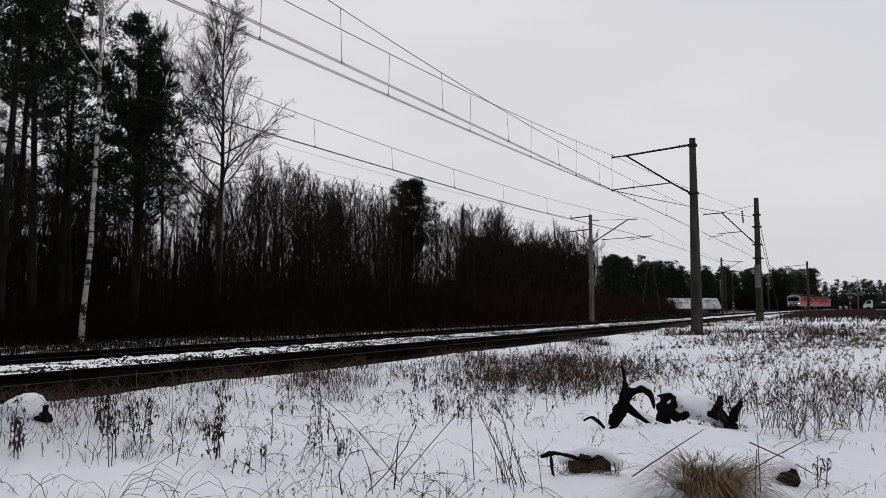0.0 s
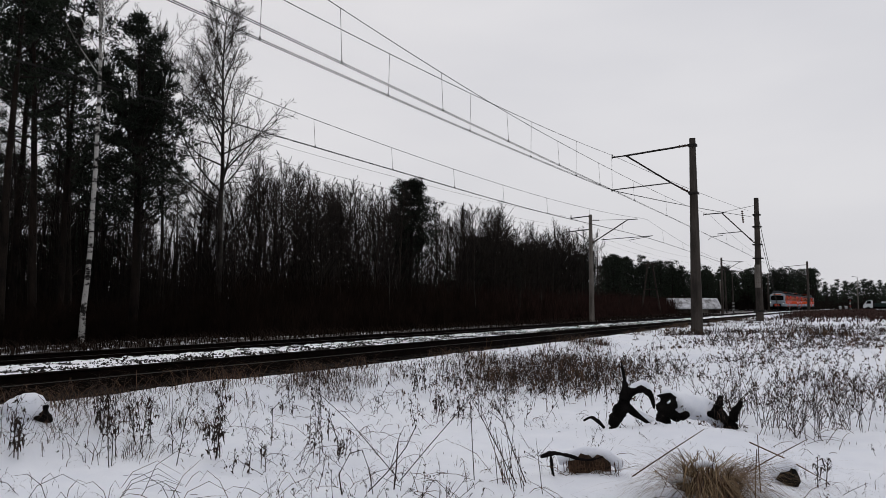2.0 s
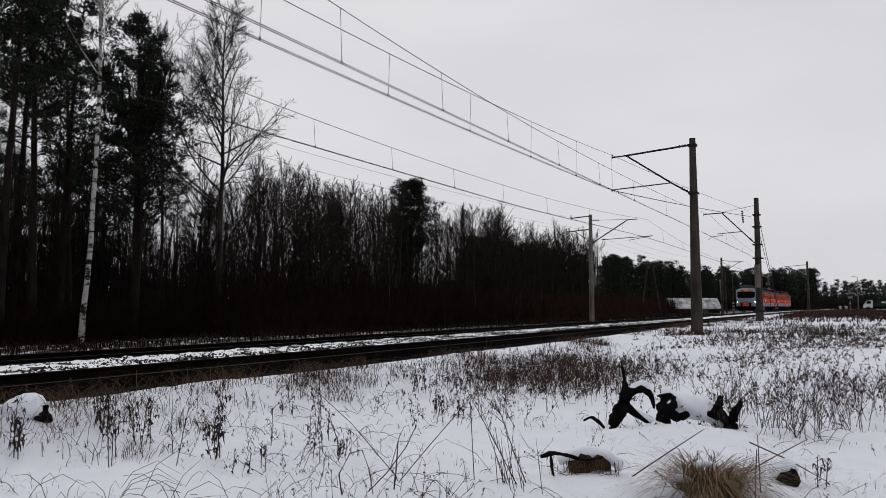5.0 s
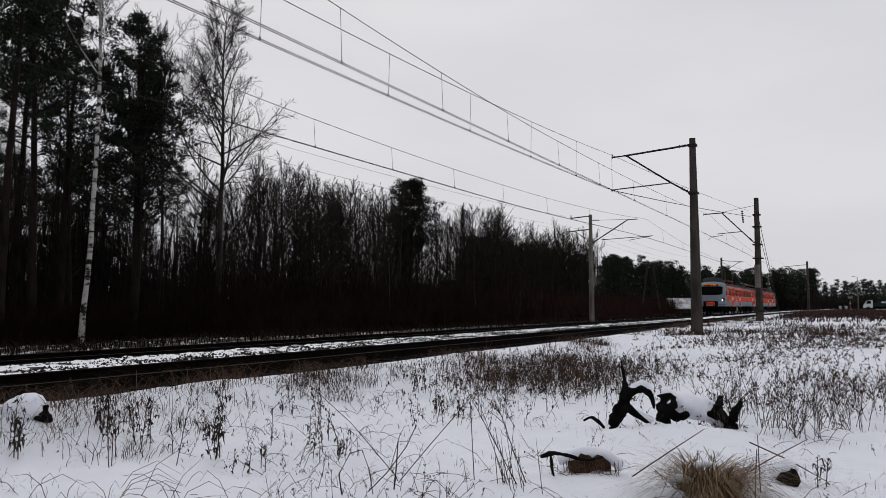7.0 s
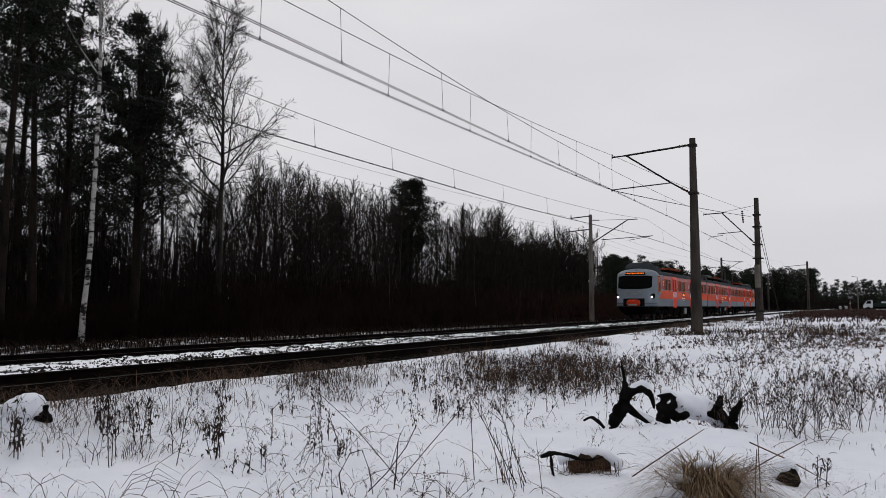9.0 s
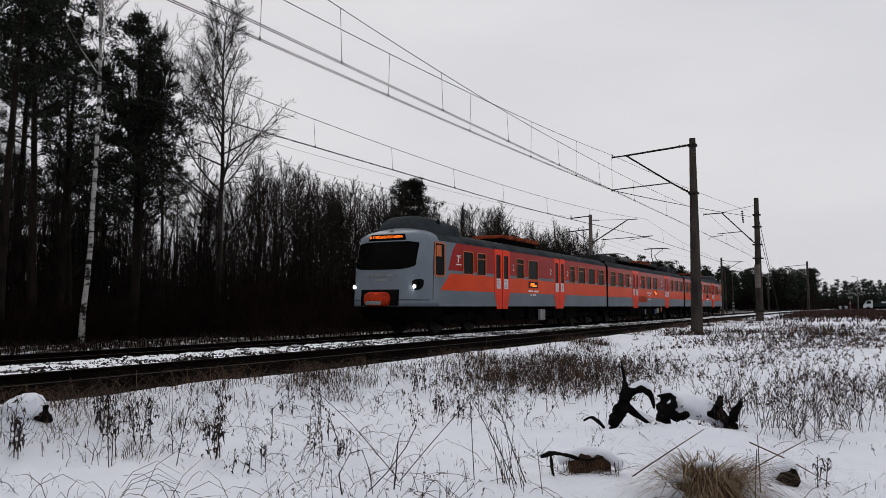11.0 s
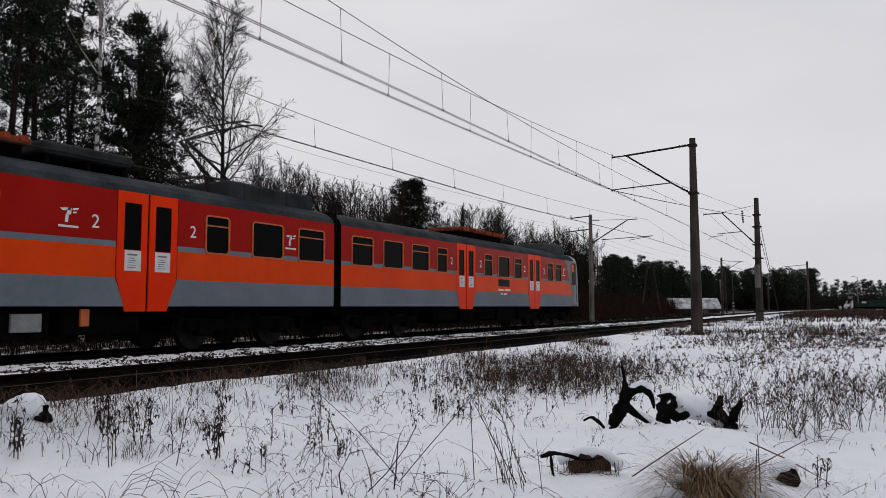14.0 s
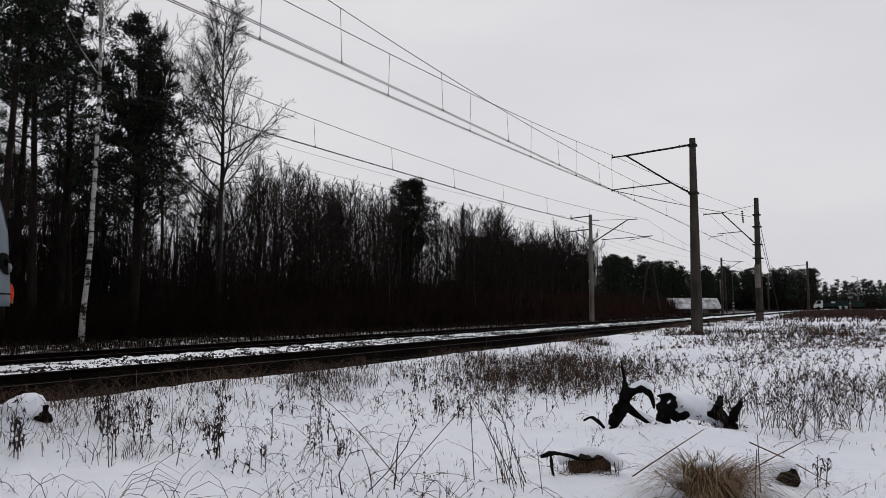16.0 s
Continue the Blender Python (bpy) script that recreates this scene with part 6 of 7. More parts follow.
def build_weeds():
    leafy = "clump of tall dark dry weeds with shrivelled leaves"
    thin = "thin dark dry stalks standing in the snow"
    for x, y, h, n, seed, lab, lf, sp in ((-5.79, 5.74, 0.74, 5, 101, leafy, 1.3, 0.13), (-6.78, 5.55, 0.62, 4, 102, leafy, 0.7, 0.10), (-7.14, 5.34, 0.58, 4, 103, leafy, 0.9, 0.12), (-7.04, 4.36, 0.52, 4, 104, leafy, 0.9, 0.10),
                                          (-6.68, 11.29, 0.56, 5, 105, leafy, 0.9, 0.30), (-5.9, 5.3, 0.92, 1, 106, thin, 0.3, 0.02), (-6.25, 4.75, 0.85, 2, 107, thin, 0.35, 0.10), (-6.5, 5.4, 0.6, 4, 108, thin, 0.3, 0.30),
                                          (-5.2, 5.6, 0.34, 4, 109, thin, 0.3, 0.25), (-4.9, 6.4, 0.40, 5, 110, thin, 0.3, 0.4), (-5.6, 7.0, 0.45, 6, 111, thin, 0.4, 0.5), (-6.6, 8.2, 0.5, 6, 112, leafy, 0.5, 0.5),
                                          (-5.6, 9.4, 0.4, 6, 113, thin, 0.4, 0.6), (-4.7, 8.4, 0.38, 4, 114, thin, 0.4, 0.4), (-0.35, 7.6, 0.3, 2, 115, thin, 0.6, 0.1), (-5.35, 12.2, 0.6, 4, 116, leafy, 0.6, 0.2)):
        weed_plant(x, y, h, n, seed, lab, lf, sp)

    # straw tussock
    rng = random.Random(120)
    tu = empty("grass_tussock", pose(-1.14, 6.50, -0.62) @ Matrix.Scale(1.14, 4), "mound of long arching dry straw-coloured grass", "grass tussock")
    for name, material, n, w in (("straw", M_STRAW, 560, 0.006), ("dark_straw", M_STRAW_DARK, 430, 0.005), ("black_straw", M_WEED, 130, 0.004)):
        t = Tubes()
        for _ in range(n):
            a = rng.uniform(0, 2 * math.pi)
            rr = 0.19 * math.sqrt(rng.random())
            o = Vector((math.cos(a), math.sin(a), 0))
            fall = o * rng.uniform(0.5, 1.5) + RIGHT * rng.gauss(0.1, 0.5) - AHEAD * rng.uniform(0, 0.7)
            grass_blade(t, rng, o * rr + UP * rng.uniform(-0.04, 0.10), 0.25 + 0.34 * rng.random() ** 1.3, fall, w * rng.uniform(0.5, 1.25), rng.uniform(1.1, 2.1))
        part(name, t.mesh(name, material), None, tu)
    t = Tubes()
    for _ in range(46):
        a = rng.uniform(0, 2 * math.pi)
        o = Vector((math.cos(a), math.sin(a), 0))
        grass_blade(t, rng, o * 0.2, rng.uniform(0.30, 0.56), o * rng.uniform(0.6, 1.7) + RIGHT * rng.gauss(0, 0.4), 0.005, rng.uniform(0.6, 1.4))
    part("long_blades", t.mesh("long_blades", M_STRAW_DARK), None, tu)
    t = Tubes()
    for a0, b0 in (((-0.46, 0.10, 0.3), (0.16, 0.42, 0.5)), ((0.20, 0.05, 0.2), (0.92, 0.36, 0.4)), ((0.34, 0.02, 0.0), (0.36, 0.36, 0.0)), ((0.42, 0.0, 0.1), (0.41, 0.44, 0.1)), ((-0.52, -0.02, 0.0), (-0.05, 0.08, -0.1)), ((0.55, 0.3, 0.6), (1.1, 0.02, 0.5))):
        p, q = [RIGHT * c[0] + UP * c[1] + AHEAD * c[2] for c in (a0, b0)]
        t.tube([p, p.lerp(q, 0.5) + UP * rng.uniform(0.0, 0.04), q], [0.0055, 0.005, 0.003], 4, False)
    part("long_stems", t.mesh("long_stems", M_STRAW_DARK), None, tu)
    for c, r in (((-0.20, 0.16, -0.02), 0.05), ((0.02, 0.24, 0.10), 0.045), ((-0.30, 0.08, -0.12), 0.06)):
        part("snow_cap", snow_lump([(c[0] - r * 1.6, c[1] - 0.02, c[2]), c, (c[0] + r * 1.6, c[1] - 0.02, c[2])], [r * 0.5, r * 0.6, r * 0.4], int(100 * r) + 60).mesh("snow_cap", M_SNOW, True), None, tu, "pocket of snow in the straw")

    # reeds at the lower edge
    rd = empty("reed_clump", pose(-2.5, 5.95, -0.60), "loose clump of upright straw-brown reeds", "reeds")
    rng = random.Random(130)
    for i in range(17):
        t = Tubes()
        b = RIGHT * rng.uniform(-0.22, 0.16) + AHEAD * rng.uniform(-0.25, 0.25)
        ln = RIGHT * rng.gauss(-0.16, 0.2) + AHEAD * rng.gauss(0, 0.1)
        h = rng.uniform(0.2, 0.72)
        p = wander(rng, b - UP * 0.05, (UP + ln).normalized(), h, 4, 0.03)
        t.tube(p, [0.0034, 0.0034, 0.003, 0.0022, 0.0012], 4, False)
        part("reed", t.mesh("reed", M_STRAW_DARK if i % 2 else M_WEED), None, rd)
    for a0, b0, h in (((-0.02, 0.0), (-0.55, 0.5), 1.02), ((0.05, 0.1), (-0.42, 0.3), 0.8)):
        t = Tubes()
        stalk(t, rng, RIGHT * a0[0] + AHEAD * a0[1], h, RIGHT * b0[0] + AHEAD * b0[1], 0.006, 9, 14, 0.014)
        part("dry_stalk", t.mesh("dry_stalk", M_WEED), None, rd)

    # bent and broken stalks in front
    rng = random.Random(140)
    bs = empty("bent_stalks", pose(-3.67, 5.24, -0.60), "bent and broken dry grass stalks in snow", "dry stalks")
    for pts, r in (([(-0.16, -0.03, 0), (-0.19, 0.16, 0), (-0.10, 0.33, 0), (0.0, 0.36, 0), (0.06, 0.2, 0), (0.10, -0.04, 0)], 0.006), ([(0.26, -0.04, 0), (0.285, 0.2, 0), (0.30, 0.43, 0)], 0.007), ([(0.30, 0.1, 0.02), (0.24, 0.22, 0), (0.32, 0.5, 0)], 0.004),
                   ([(0.0, -0.05, 0.1), (0.2, 0.15, 0.1), (0.36, 0.36, 0.1), (0.45, 0.55, 0.1), (0.49, 0.47, 0.1)], 0.005), ([(0.30, 0.08, 0.05), (0.55, 0.35, 0.2), (0.80, 0.62, 0.3), (0.98, 0.83, 0.3)], 0.0045),
                   ([(0.95, -0.05, 0.3), (0.93, 0.35, 0.3), (0.91, 0.78, 0.3)], 0.0045), ([(0.28, 0.12, 0.1), (-0.15, 0.5, 0.5), (-0.6, 0.8, 0.9)], 0.005)):
        t = Tubes()
        t.tube([RIGHT * a + UP * b + AHEAD * c for a, b, c in pts], [r * (1 - 0.5 * i / len(pts)) for i in range(len(pts))], 4, False)
        part("stalk", t.mesh("stalk", M_WEED), None, bs)
    bs2 = empty("bent_stalks", pose(-5.15, 4.15, -0.60), "bent and fallen dry grass stalks in snow", "dry stalks")
    for i in range(18):
        t = Tubes()
        b = RIGHT * rng.gauss(-0.2, 0.5) + AHEAD * rng.gauss(0.1, 0.3)
        d = RIGHT * rng.choice((-1, 1)) * rng.uniform(0.3, 1.4) + AHEAD * rng.gauss(0, 0.3)
        h = rng.uniform(0.2, 0.55)
        p = [b - UP * 0.05, b + UP * h * 0.4 + d * h * 0.3, b + UP * h * 0.62 + d * h * 0.75, b + UP * h * rng.uniform(0.2, 0.6) + d * h * 1.2]
        t.tube(p, [0.003, 0.003, 0.0025, 0.0012], 3, False)
        part("stalk", t.mesh("stalk", M_STRAW_DARK if i % 3 == 0 else M_WEED), None, bs2)

    # a twiggy low shrub behind the stump
    for x, y, h, seed in ((-0.95, 10.4, 0.95, 150), (-0.3, 10.9, 0.8, 151), (-0.75, 9.8, 0.62, 152), (0.35, 11.8, 0.9, 153), (-1.7, 11.2, 0.7, 154)):
        rng = random.Random(seed)
        sh = empty("low_shrub", pose(x, y, field_z(x, y)), "low leafless shrub with a tangle of thin dark twigs", "shrub", "low shrubs")
        t = Tubes()
        for _ in range(26):
            d = Vector((rng.gauss(0, 0.35), rng.gauss(0, 0.35), 1)).normalized()
            stalk(t, rng, Vector((rng.gauss(0, 0.2), rng.gauss(0, 0.2), 0)), h * rng.uniform(0.5, 1.0), Vector((d.x, d.y, 0)), 0.004, 8, 10, 0.012)
        part("twig_tangle", t.mesh("twig_tangle", M_WEED), None, sh)

    # uncountable weeds of the meadow
    rng = random.Random(160)
    t, brown, tan, west, rise, dim = Tubes(), Tubes(), Tubes(), Tubes(), Tubes(), Tubes()

    def patchy(x, y, s=0.45, o=0.0):
        return noise.noise((x * s, y * s, 5.5 + o)) + 0.4 * noise.noise((x * s * 3, y * s * 3, 1.5))

    made = 0
    while made < 3700:                       # the middle of the meadow
        y = 9.5 + 27 * rng.random() ** 1.15
        x = rng.uniform(-7.0, 2.6 + 0.02 * y)
        dense = 1.3 * math.exp(-((x + 5.3) / 1.7) ** 2 - ((y - 14.0) / 2.8) ** 2)
        if patchy(x, y) + dense + (0.12 if x > -2.5 else 0) + (0.15 if y > 12 else -0.25) < 0.24 + rng.uniform(-0.13, 0.13):
            continue
        if x < -2.3 and 6.9 < y < 10.8 and x > -4.6:
            continue
        stalk(t if rng.random() < 0.72 else tan, rng, Vector((x, y, field_z(x, y))), (0.08 + 0.55 * rng.random() ** 1.7) * (1 - 0.38 * smooth01(14, 24, y)), Vector((rng.gauss(0, 0.55), rng.gauss(0, 0.55), 0)), 0.0026 + 0.00008 * y, rng.randint(2, 8), rng.randint(2, 9), 0.012 + 0.0006 * y)
        made += 1
    for _ in range(1250):                    # sparse near stalks
        y = rng.uniform(4.2, 11.0)
        x = rng.uniform(-8.0, 0.6)
        if (x > -4.3 and y > 5.6 and patchy(x, y, 0.8) < 0.22) or patchy(x, y, 0.6) < -0.12:
            continue
        stalk(t, rng, Vector((x, y, field_z(x, y))), rng.uniform(0.06, 0.20) if rng.random() < 0.55 else rng.uniform(0.2, 0.42), Vector((rng.gauss(0, 0.65), rng.gauss(0, 0.65), 0)), 0.0032, rng.randint(1, 5), rng.randint(1, 7), 0.011)
    for _ in range(4600):                    # farther off only tufts
        y = 32 + 75 * rng.random() ** 1.6
        x = -6.6 + (9 + 0.15 * y) * rng.random()
        if patchy(x, y, 0.16) + 0.35 * noise.noise((x * 0.9, y * 0.9, 3)) < rng.uniform(-0.35, 0.25):
            continue
        z = field_z(x, y)
        for _ in range(3):
            grass_blade(t, rng, Vector((x + rng.gauss(0, 0.2), y + rng.gauss(0, 0.2), z - 0.03)), rng.uniform(0.08, 0.30), Vector((rng.gauss(0, 0.4), rng.gauss(0, 0.2), 0)), 0.012 + 0.0005 * y, 0.4)
    for _ in range(430):                     # clumps along the ballast shoulder
        y = 3.5 + 62 * rng.random() ** 1.5
        x = rng.uniform(-8.45, -7.3) if rng.random() < 0.75 else rng.uniform(-7.6, -6.4)
        near_dark = math.exp(-((y - 15.5) / 3.0) ** 2) + math.exp(-((y - 5.3) / 2.0) ** 2) + math.exp(-((y - 9.5) / 0.9) ** 2) + (0.6 if y > 20 else 0)
        if 0.7 * near_dark + 1.3 * patchy(x, y, 0.9) < rng.uniform(0.35, 0.7):
            continue
        z = field_z(x, y)
        for _ in range(24):
            grass_blade(brown if rng.random() < 0.4 else t, rng, Vector((x + rng.gauss(0, 0.16), y + rng.gauss(0, 0.2), z - 0.03)), 0.08 + 0.34 * rng.random() ** 1.8, Vector((rng.gauss(0, 0.8), rng.gauss(0, 0.8), 0)), 0.004 + 0.0004 * y, 0.8)
    for _ in range(11000):                   # brown grass on the low rise
        y = rng.gauss(92, 14)
        x = rng.gauss(0.0, 4.5)
        if x < -6.4 or y < 45:
            continue
        z = field_z(x, y)
        grass_blade(rise, rng, Vector((x, y, z - 0.05)), rng.uniform(0.25, 0.75), Vector((rng.gauss(0, 0.5), rng.gauss(0, 0.3), 0)), 0.07, 0.5)
    for _ in range(6500):                    # dead grass west of the line, before the brushwood
        y = 5 + 110 * rng.random() ** 1.5
        x = rng.uniform(-23.5, -16.4)
        z = field_z(x, y)
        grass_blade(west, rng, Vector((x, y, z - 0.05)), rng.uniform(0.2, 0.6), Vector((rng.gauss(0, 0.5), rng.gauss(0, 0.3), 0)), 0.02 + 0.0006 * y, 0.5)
    for _ in range(900):                     # the thick dark patch beside the shoulder
        x, y = rng.gauss(-5.4, 1.0), rng.gauss(14.3, 2.0)
        if x < -7.6:
            continue
        stalk(t if rng.random() < 0.7 else brown, rng, Vector((x, y, field_z(x, y))), rng.uniform(0.18, 0.5), Vector((rng.gauss(0, 0.25), rng.gauss(0, 0.25), 0)), 0.0042, rng.randint(2, 5), rng.randint(4, 10), 0.02)
    for cx, cy, n in ((-7.1, 14.6, 26), (-6.6, 17.8, 22), (-7.6, 5.6, 22), (-7.7, 9.3, 24), (-7.8, 11.0, 16), (-7.5, 22.0, 20), (-7.8, 7.4, 22), (-8.1, 4.4, 24)):
        for _ in range(n):                   # brown clumps
            x, y = rng.gauss(cx, 0.38), rng.gauss(cy, 0.7)
            z = field_z(x, y)
            for _ in range(26):
                grass_blade(brown if rng.random() < 0.5 else dim, rng, Vector((x + rng.gauss(0, 0.12), y + rng.gauss(0, 0.15), z - 0.03)), 0.10 + 0.42 * rng.random() ** 1.6, Vector((rng.gauss(0, 0.7), rng.gauss(0, 0.7), 0)), 0.0036 + 0.0004 * y, 0.8)
    for _ in range(4600):                    # tips of buried grass
        y = 3.8 + 9.0 * rng.random() ** 1.2
        x = rng.uniform(-8.2, 1.2)
        if patchy(x, y, 1.1, 7) < 0.0:
            continue
        grass_blade(tan if rng.random() < 0.4 else t, rng, Vector((x, y, field_z(x, y) - 0.02)), rng.uniform(0.04, 0.14), Vector((rng.gauss(0, 0.7), rng.gauss(0, 0.7), 0)), rng.uniform(0.0025, 0.005), rng.uniform(0.3, 1.0))
    for _ in range(640):                     # fallen and leaning straws on the near snow
        y = 4.0 + 7.5 * rng.random() ** 1.3
        x = rng.uniform(-8.2, 0.4)
        if patchy(x, y, 0.7, 3) < -0.05 or (-4.6 < x < -2.4 and 6.9 < y < 9.0):
            continue
        b = Vector((x, y, field_z(x, y)))
        a = rng.uniform(0, 6.28)
        d = Vector((math.cos(a), math.sin(a), 0))
        ln, up = rng.uniform(0.08, 0.5), rng.uniform(0.02, 0.7)
        tan.tube([b - UP * 0.02, b + d * ln * 0.4 + UP * ln * up * 0.6, b + d * ln * 0.75 + UP * ln * up * 0.8, b + d * ln + UP * (ln * up * rng.uniform(0.2, 1.0) - 0.01)], [0.0028, 0.0028, 0.0022, 0.001], 3, False)
    tagged(new("meadow_weeds", t.mesh("meadow_weeds", M_WEED)), "dark dry weeds and stalks scattered over the snow", "dry weeds", kind="stuff")
    tagged(new("dark_grass", dim.mesh("dark_grass", M_WEED)), "dark dead grass in clumps beside the tracks", "dead grass", kind="stuff")
    tagged(new("fallen_straws", tan.mesh("fallen_straws", M_STRAW_DARK)), "brown straws leaning and lying on the snow", "dry stalks", kind="stuff")
    tagged(new("rough_grass", rise.mesh("rough_grass", M_BRUSH)), "dark reddish-brown dead grass on a low rise", "dead grass", kind="stuff")
    tagged(new("verge_grass", west.mesh("verge_grass", M_VERGE)), "dead grass on the far verge, with shade put into its colour", "dead grass", kind="stuff")
    tagged(new("brown_grass", brown.mesh("brown_grass", M_STRAW_DARK)), "brown dead grass in loose clumps beside the tracks", "dead grass", kind="stuff")


build_stump()
build_weeds()


# ---- far things round the level crossing ----
M_ASPHALT = mat("wet_snowy_road", (0.05, 0.05, 0.055), (0.42, 0.43, 0.45), 0.8, 0.5, 0.1)
M_WOODWALL = mat("dark_board_wall", (0.015, 0.012, 0.010), (0.05, 0.04, 0.034), 0.9, 2.0, 0.2)
M_STRIPE_R = mat("red_marker_paint", (0.10, 0.012, 0.010), (0.16, 0.02, 0.016), 0.6, 4.0, 0.0)
M_TRUCK_WHITE = mat("white_truck_paint", (0.45, 0.47, 0.48), (0.56, 0.58, 0.59), 0.4, 2.0, 0.0)
M_TRUCK_GREEN = mat("dark_green_body", (0.006, 0.014, 0.012), (0.014, 0.026, 0.022), 0.6, 2.0, 0.1)


def build_far():
    road = new("road", mesh_from("road", [(x, y + 213.5, -0.012) for y in (0, 8) for x in (-70, -20, -7.5, 10, 60, 200)], [(i, i + 1, i + 7, i + 6) for i in range(5)], M_ASPHALT))
    tagged(road, "narrow snowy road over the level crossing", "road", kind="structure")
    # low shed with a snow-covered roof
    sh = empty("shed", pose(-29.2, 155, -0.45, 0, 0, 29), "low dark shed with a snow-covered roof", "shed")
    part("wall", boxed((-4.7, -2.2, 0), (4.7, 2.2, 1.0), 0.02), M_WOODWALL, sh)
    for s in (-1, 1):
        bm = bmesh.new()
        v = [bm.verts.new(p) for p in ((-5.0, s * 2.7, 0.85), (5.0, s * 2.7, 0.85), (5.0, 0, 2.85), (-5.0, 0, 2.85), (-5.0, s * 2.7, 1.0), (5.0, s * 2.7, 1.0), (5.0, 0, 3.02), (-5.0, 0, 3.02))]
        for f in ((0, 1, 2, 3), (4, 5, 6, 7), (0, 1, 5, 4), (1, 2, 6, 5), (0, 3, 7, 4)):
            bm.faces.new([v[i] for i in f])
        part("roof", bm, mat("patchy_old_snow", (0.10, 0.095, 0.09), (0.62, 0.63, 0.66), 0.8, 0.9, 0.2, fine=5), sh, "patchy snow-covered roof slope")
    bm = bmesh.new()
    for s in (-4.69, 4.69):
        bm.faces.new([bm.verts.new(p) for p in ((s, -2.2, 1.0), (s, 2.2, 1.0), (s, 0, 2.8))])
    part("gable", bm, M_WOODWALL, sh)
    part("door", boxed((1.2, -2.24, 0.1), (2.4, -2.2, 0.95)), M_CONCRETE_PALE, sh)

    def pole(name, x, y, h, r, label, category, tilt=0, material=None):
        root = empty(name, pose(x, y, -0.3, 0, tilt, 29), label, category)
        t = Tubes()
        t.tube([Vector((0, 0, 0)), Vector((0, 0, h * 0.5)), Vector((0, 0, h))], [r, r * 0.85, r * 0.65], 7)
        part("post", t.mesh("post", material or M_CONCRETE_PALE), None, root)
        return root

    a = pole("utility_pole", -22.3, 147.7, 6.1, 0.16, "pale leaning post with a lamp head", "pole", -4)
    part("lamp_head", boxed((-0.1, -0.2, 6.0), (0.45, 0.2, 6.2), 0.05), M_BOX, a)
    pole("utility_pole", -22.0, 150.0, 8.7, 0.17, "tall grey concrete utility pole", "pole", -1, M_CONCRETE)
    b = pole("signal_post", -20.6, 149.0, 8.0, 0.13, "dark pole with a striped foot", "pole", -1, M_CONCRETE)
    for i in range(3):
        part("stripe", boxed((-0.14, -0.14, 0.5 + i * 0.6), (0.14, 0.14, 0.8 + i * 0.6)), M_BOX, b)
    part("arm", rods(((0, 0, 7.9), (1.8, 0, 7.6), 0.05)).mesh("arm", M_STEEL), None, b)
    s = pole("street_lamp", -0.4, 228, 9.0, 0.12, "slim grey street lamp with a short arm", "street lamp")
    part("arm", rods(((0, 0, 8.95), (-0.9, 0, 9.15), 0.05)).mesh("arm", M_STEEL), None, s)
    part("lamp_head", boxed((-1.4, -0.12, 9.08), (-0.8, 0.12, 9.22), 0.04), M_BOX, s)
    for x, y in ((-2.1, 212.5),):
        c = pole("crossing_signal", x, y, 3.3, 0.10, "level-crossing signal on a red and white post", "crossing signal")
        for i in range(4):
            part("stripe", boxed((-0.14, -0.14, 0.4 + i * 0.7), (0.14, 0.14, 0.75 + i * 0.7)), M_STRIPE_R if i % 2 else M_BOX, c)
        part("signal_board", boxed((-0.5, -0.06, 2.5), (0.5, 0.06, 3.2), 0.04), M_RUBBER, c)
        part("cross_board", rods(((-0.55, -0.1, 3.2), (0.55, -0.1, 3.7), 0.07), ((-0.55, -0.1, 3.7), (0.55, -0.1, 3.2), 0.07)).mesh("cross_board", M_BOX), None, c)
    for x in (-4.3, -3.0):
        cb = empty("cabinet", pose(x, 211.8, -0.3, 0, 0, 29), "small pale trackside equipment cabinet", "cabinet", "trackside cabinets")
        part("body", boxed((-0.25, -0.2, 0), (0.25, 0.2, 1.25), 0.03), M_BOX, cb)
        part("roof", boxed((-0.3, -0.25, 1.25), (0.3, 0.25, 1.33), 0.02), M_SNOW, cb)
    # two-legged wooden pole before the pine wood
    af = empty("utility_pole", pose(-24.3, 100.9, -0.4, 0, 0, 29), "dark two-legged wooden pole with a short crossarm", "pole")
    for sx in (-1, 1):
        part("leg", rods(((sx * 1.35, 0, 0), (sx * 0.25, 0, 7.3), 0.11)).mesh("leg", M_WOODWALL), None, af)
    part("crossarm", rods(((-0.9, 0, 6.9), (0.9, 0, 6.9), 0.09)).mesh("crossarm", M_WOODWALL), None, af)
    part("brace", rods(((-0.82, 0, 3.6), (0.82, 0, 3.6), 0.07)).mesh("brace", M_WOODWALL), None, af)
    # pale saplings before the brushwood
    rng = random.Random(170)
    for x, y, h in ((-24.5, 57.3, 4.2), (-24.4, 62.0, 3.2), (-23.6, 47.5, 4.0), (-25.0, 88.0, 4.5), (-24.2, 71.0, 3.0), (-25.0, 38.5, 4.2), (-24.6, 93.0, 3.6)):
        t = Tubes()
        p = wander(rng, Vector((0, 0, -0.2)), UP, h, 6, 0.04)
        t.tube(p, [0.05 * (1 - 0.12 * i) for i in range(7)], 6)
        root = empty("birch_sapling", pose(x, y, field_z(x, y)), "slender pale birch sapling", "sapling", "birch saplings")
        part("trunk", t.mesh("trunk", M_BARK_ASPEN), None, root)
        t = Tubes()
        for _ in range(26):
            k = rng.randint(2, 5)
            t.tube(wander(rng, p[k], around(rng, UP, 0.7), h * 0.25, 3, 0.12, 0.1), [0.012, 0.009, 0.006, 0.003], 3, False)
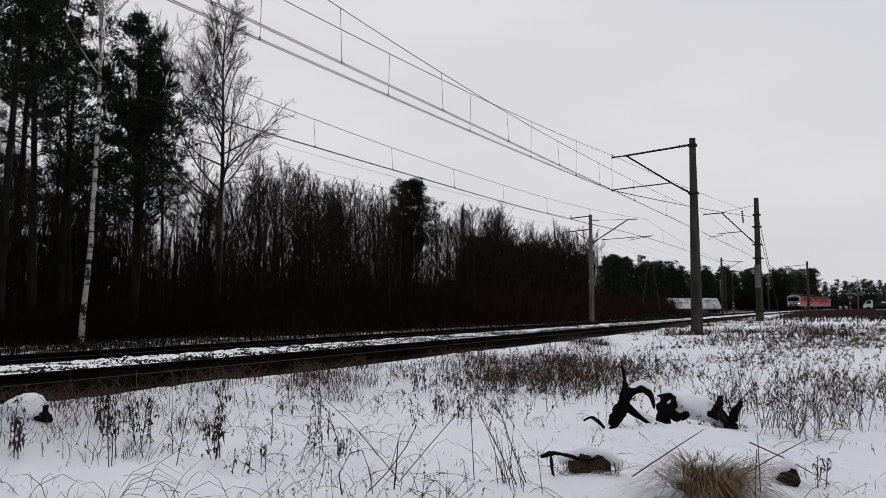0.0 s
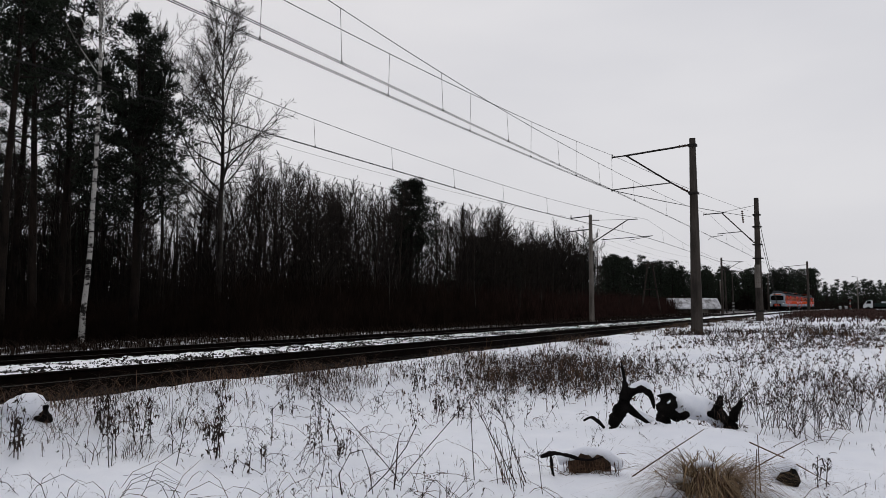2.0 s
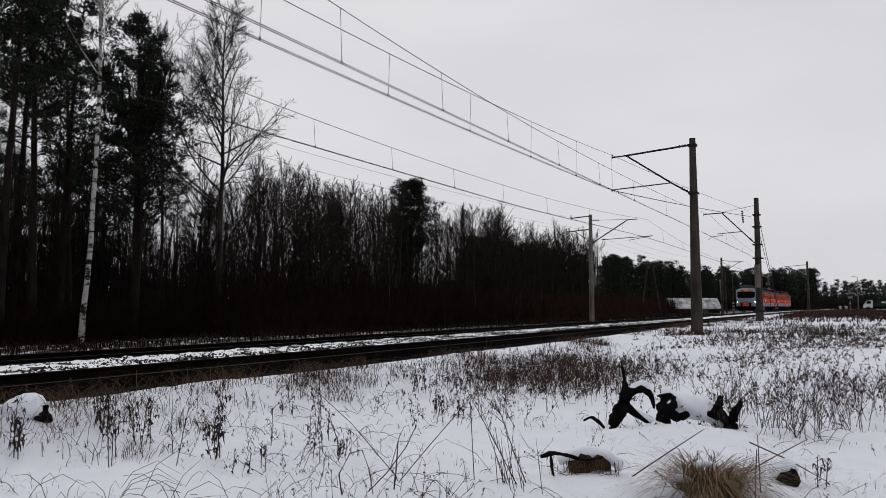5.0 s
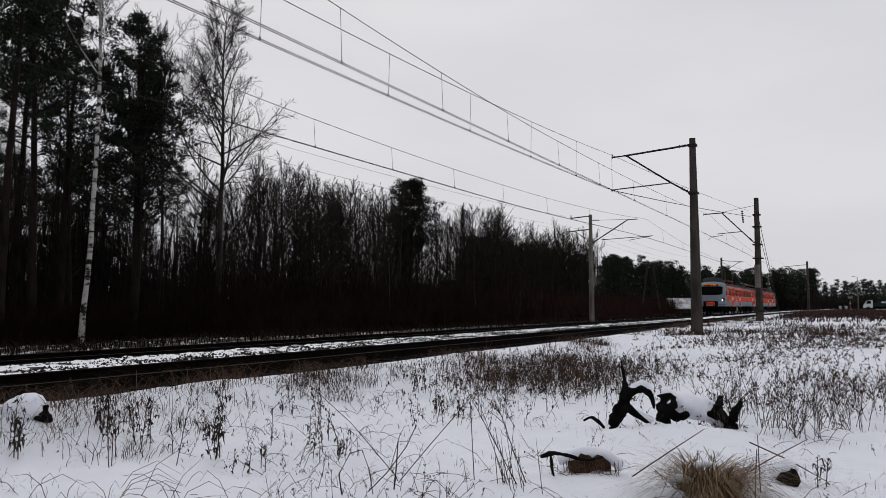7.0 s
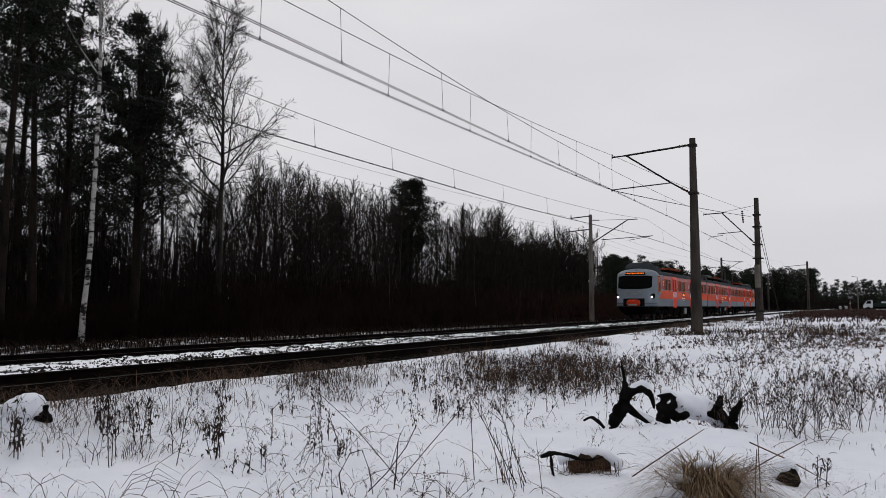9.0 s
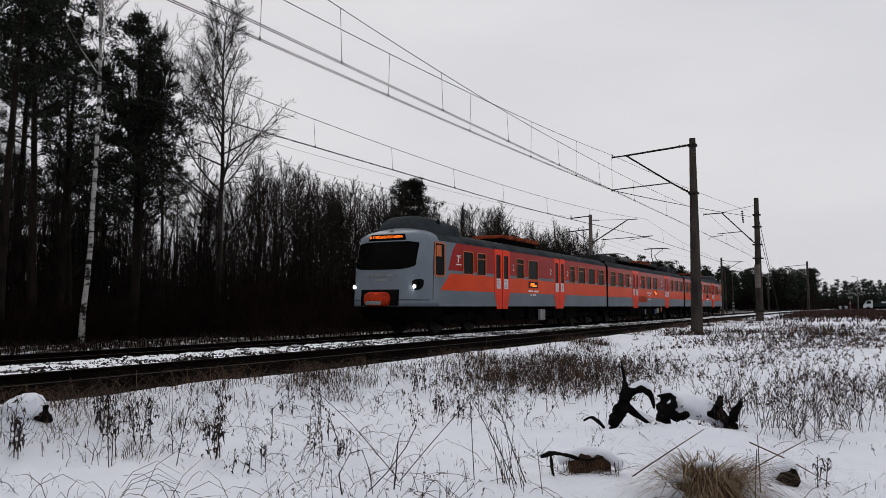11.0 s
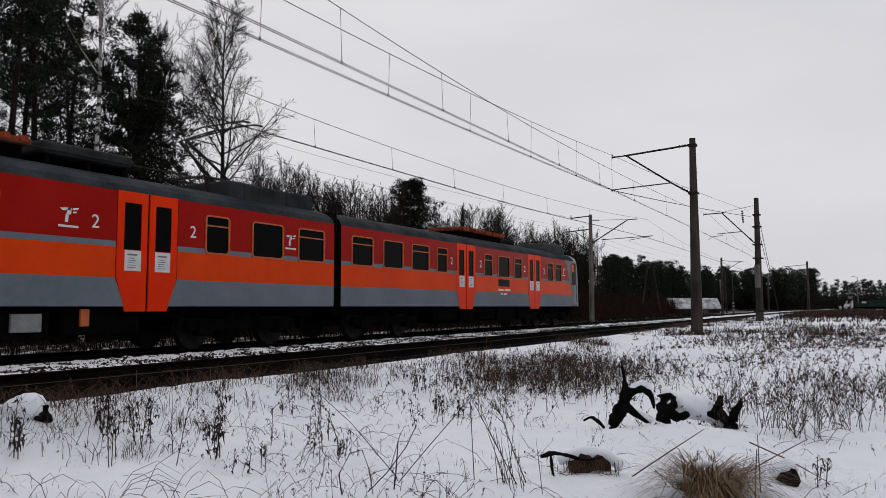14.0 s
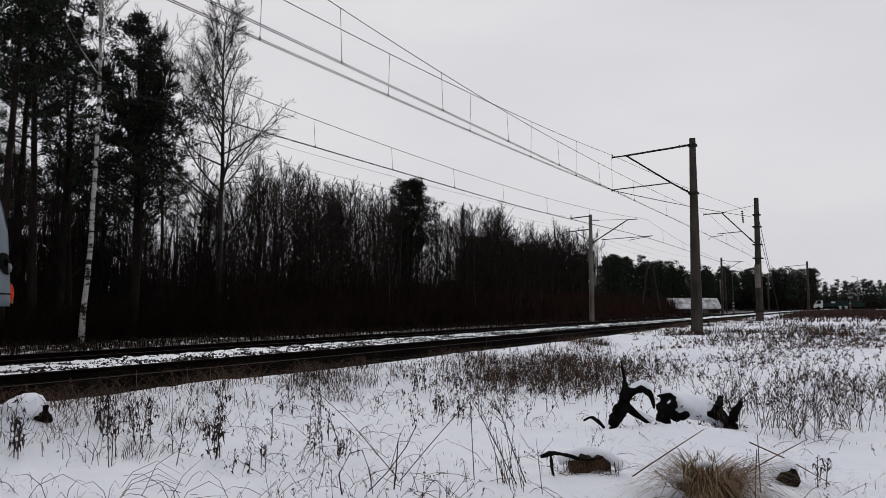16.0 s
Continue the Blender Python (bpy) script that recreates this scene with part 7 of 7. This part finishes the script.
        part("crown", t.mesh("crown", M_BARK), None, root)


def build_truck():
    """A lorry, its front towards -x."""
    root = empty("truck", pose(0, 217.5, 0), "lorry with a white cab and a dark green body", "truck")
    bm = bmesh.new()
    prof = [(0.0, 0.55), (0.0, 1.35), (0.35, 1.55), (0.75, 2.35), (2.1, 2.45), (2.1, 0.55)]
    a = [bm.verts.new((x, -1.05, z)) for x, z in prof]
    b = [bm.verts.new((x, 1.05, z)) for x, z in prof]
    bm.faces.new(a)
    bm.faces.new(b)
    for i in range(6):
        bm.faces.new((a[i], a[(i + 1) % 6], b[(i + 1) % 6], b[i]))
    bmesh.ops.bevel(bm, geom=bm.edges[:], offset=0.06, segments=2, affect="EDGES")
    cabin = part("cab", bm, M_TRUCK_WHITE, root)
    for s in (-1, 1):
        bm = bmesh.new()
        bm.faces.new([bm.verts.new((x, s * 1.056, z)) for x, z in ((0.55, 1.6), (0.9, 2.25), (1.75, 2.3), (1.75, 1.6))])
        part("side_window", bm, M_GLASS, cabin)
    bm = bmesh.new()
    bm.faces.new([bm.verts.new(p) for p in ((0.34, -0.9, 1.60), (0.34, 0.9, 1.60), (0.66, 0.85, 2.28), (0.66, -0.85, 2.28))])
    part("windscreen", bm, M_GLASS, cabin)
    part("chassis", boxed((0.3, -0.5, 0.5), (11.5, 0.5, 0.85), 0.03), M_BLACK, root)
    part("cargo_body", boxed((2.5, -1.2, 0.9), (11.6, 1.2, 1.75), 0.05), M_TRUCK_GREEN, root, "dark green low cargo body")
    part("load", boxed((4.0, -0.8, 1.76), (5.0, 0.8, 2.15), 0.1), M_TRUCK_WHITE, root, "pale load under a sheet")
    part("load", boxed((5.6, -0.9, 1.76), (10.8, 0.9, 2.35), 0.2), M_TRUCK_GREEN, root, "dark bulky load")
    ws = []
    for x in (1.1, 6.8, 9.2, 10.4):
        bm = bmesh.new()
        for s in (-1, 1):
            bmesh.ops.create_cone(bm, cap_ends=True, segments=16, radius1=0.46, radius2=0.46, depth=0.28, matrix=Matrix.Translation((0, s * 0.95, 0)) @ Matrix.Rotation(radians(90), 4, "X"))
        bmesh.ops.create_cone(bm, cap_ends=True, segments=8, radius1=0.07, radius2=0.07, depth=1.8, matrix=Matrix.Rotation(radians(90), 4, "X"))
        w = part("wheelset", bm, M_RUBBER, root)
        w.location = (x, 0, 0.46)
        ws.append((w, x))
    return root, ws


build_far()
TRUCK, TRUCK_WHEELS = build_truck()


# ---- sleepers: pieces of the two tracks ----
def build_sleepers():
    bm = boxed((-1.28, -0.13, -0.36), (1.28, 0.13, -0.165))
    me = bpy.data.meshes.new("sleeper")
    bm.to_mesh(me)
    bm.free()
    me.materials.append(M_SLEEPER)
    for root, cx in ((track_near, NEAR_X), (track_far, FAR_X)):
        for i in range(140):
            s = new("sleeper", me)
            s.parent = root
            s.location = (cx, 0.3 + 0.62 * i, 0.0)


build_sleepers()


# ---- what moves ----
def train_y(t):
    """Where the first gangway of the train is at t seconds; it slows a little as it comes."""
    return 213.3 + 0.55 * max(0.0, 12.0 - t) - 16.05 * t + 0.036 * t * t + 0.07 * max(0.0, t - 14.0) ** 2 - 0.13 * smooth01(9.0, 11.4, t) - 0.22 * smooth01(11.7, 12.7, t) * (1 - smooth01(14.0, 15.5, t))


def motions():
    times = [0.5 * i for i in range(33)]
    for car, off in zip(TRAIN, (-CAR_LEN / 2, MID_LEN / 2, MID_LEN + CAR_LEN / 2)):
        rows = []
        for t in times:
            p, d = line_at(FAR_X, train_y(t) + off)
            rows.append((t, pose(p.x, p.y, 0, 0, 0, -math.degrees(math.atan2(d.x, d.y)))))
        walk(car, rows)
        for wheel, y in WHEELS[car.name]:
            walk(wheel, [(i / 30, pose(0, y, 0.46, math.degrees((train_y(0) - train_y(i / 30)) / 0.46), 0, 0)) for i in range(481)])
    # the lorry waits at the crossing, then drives over it
    stops = [(0.0, 0.7), (6.0, 0.7), (12.0, 0.7), (12.4, 0.6), (13.0, -0.4), (13.5, -1.95), (14.0, -3.6), (15.0, -7.0), (16.0, -10.5)]
    walk(TRUCK, [(t, pose(x, 217.5, 0)) for t, x in stops])

    def truck_x(t):
        for (a, u), (b, v) in zip(stops, stops[1:]):
            if t <= b:
                return u + (v - u) * (t - a) / (b - a)
        return stops[-1][1]

    for wheel, x in TRUCK_WHEELS:
        walk(wheel, [(t, pose(x, 0, 0.46, 0, math.degrees((truck_x(t) - 0.7) / 0.46), 0)) for t in [0.0, 12.0] + [12.1 + 0.1 * i for i in range(40)]])


motions()
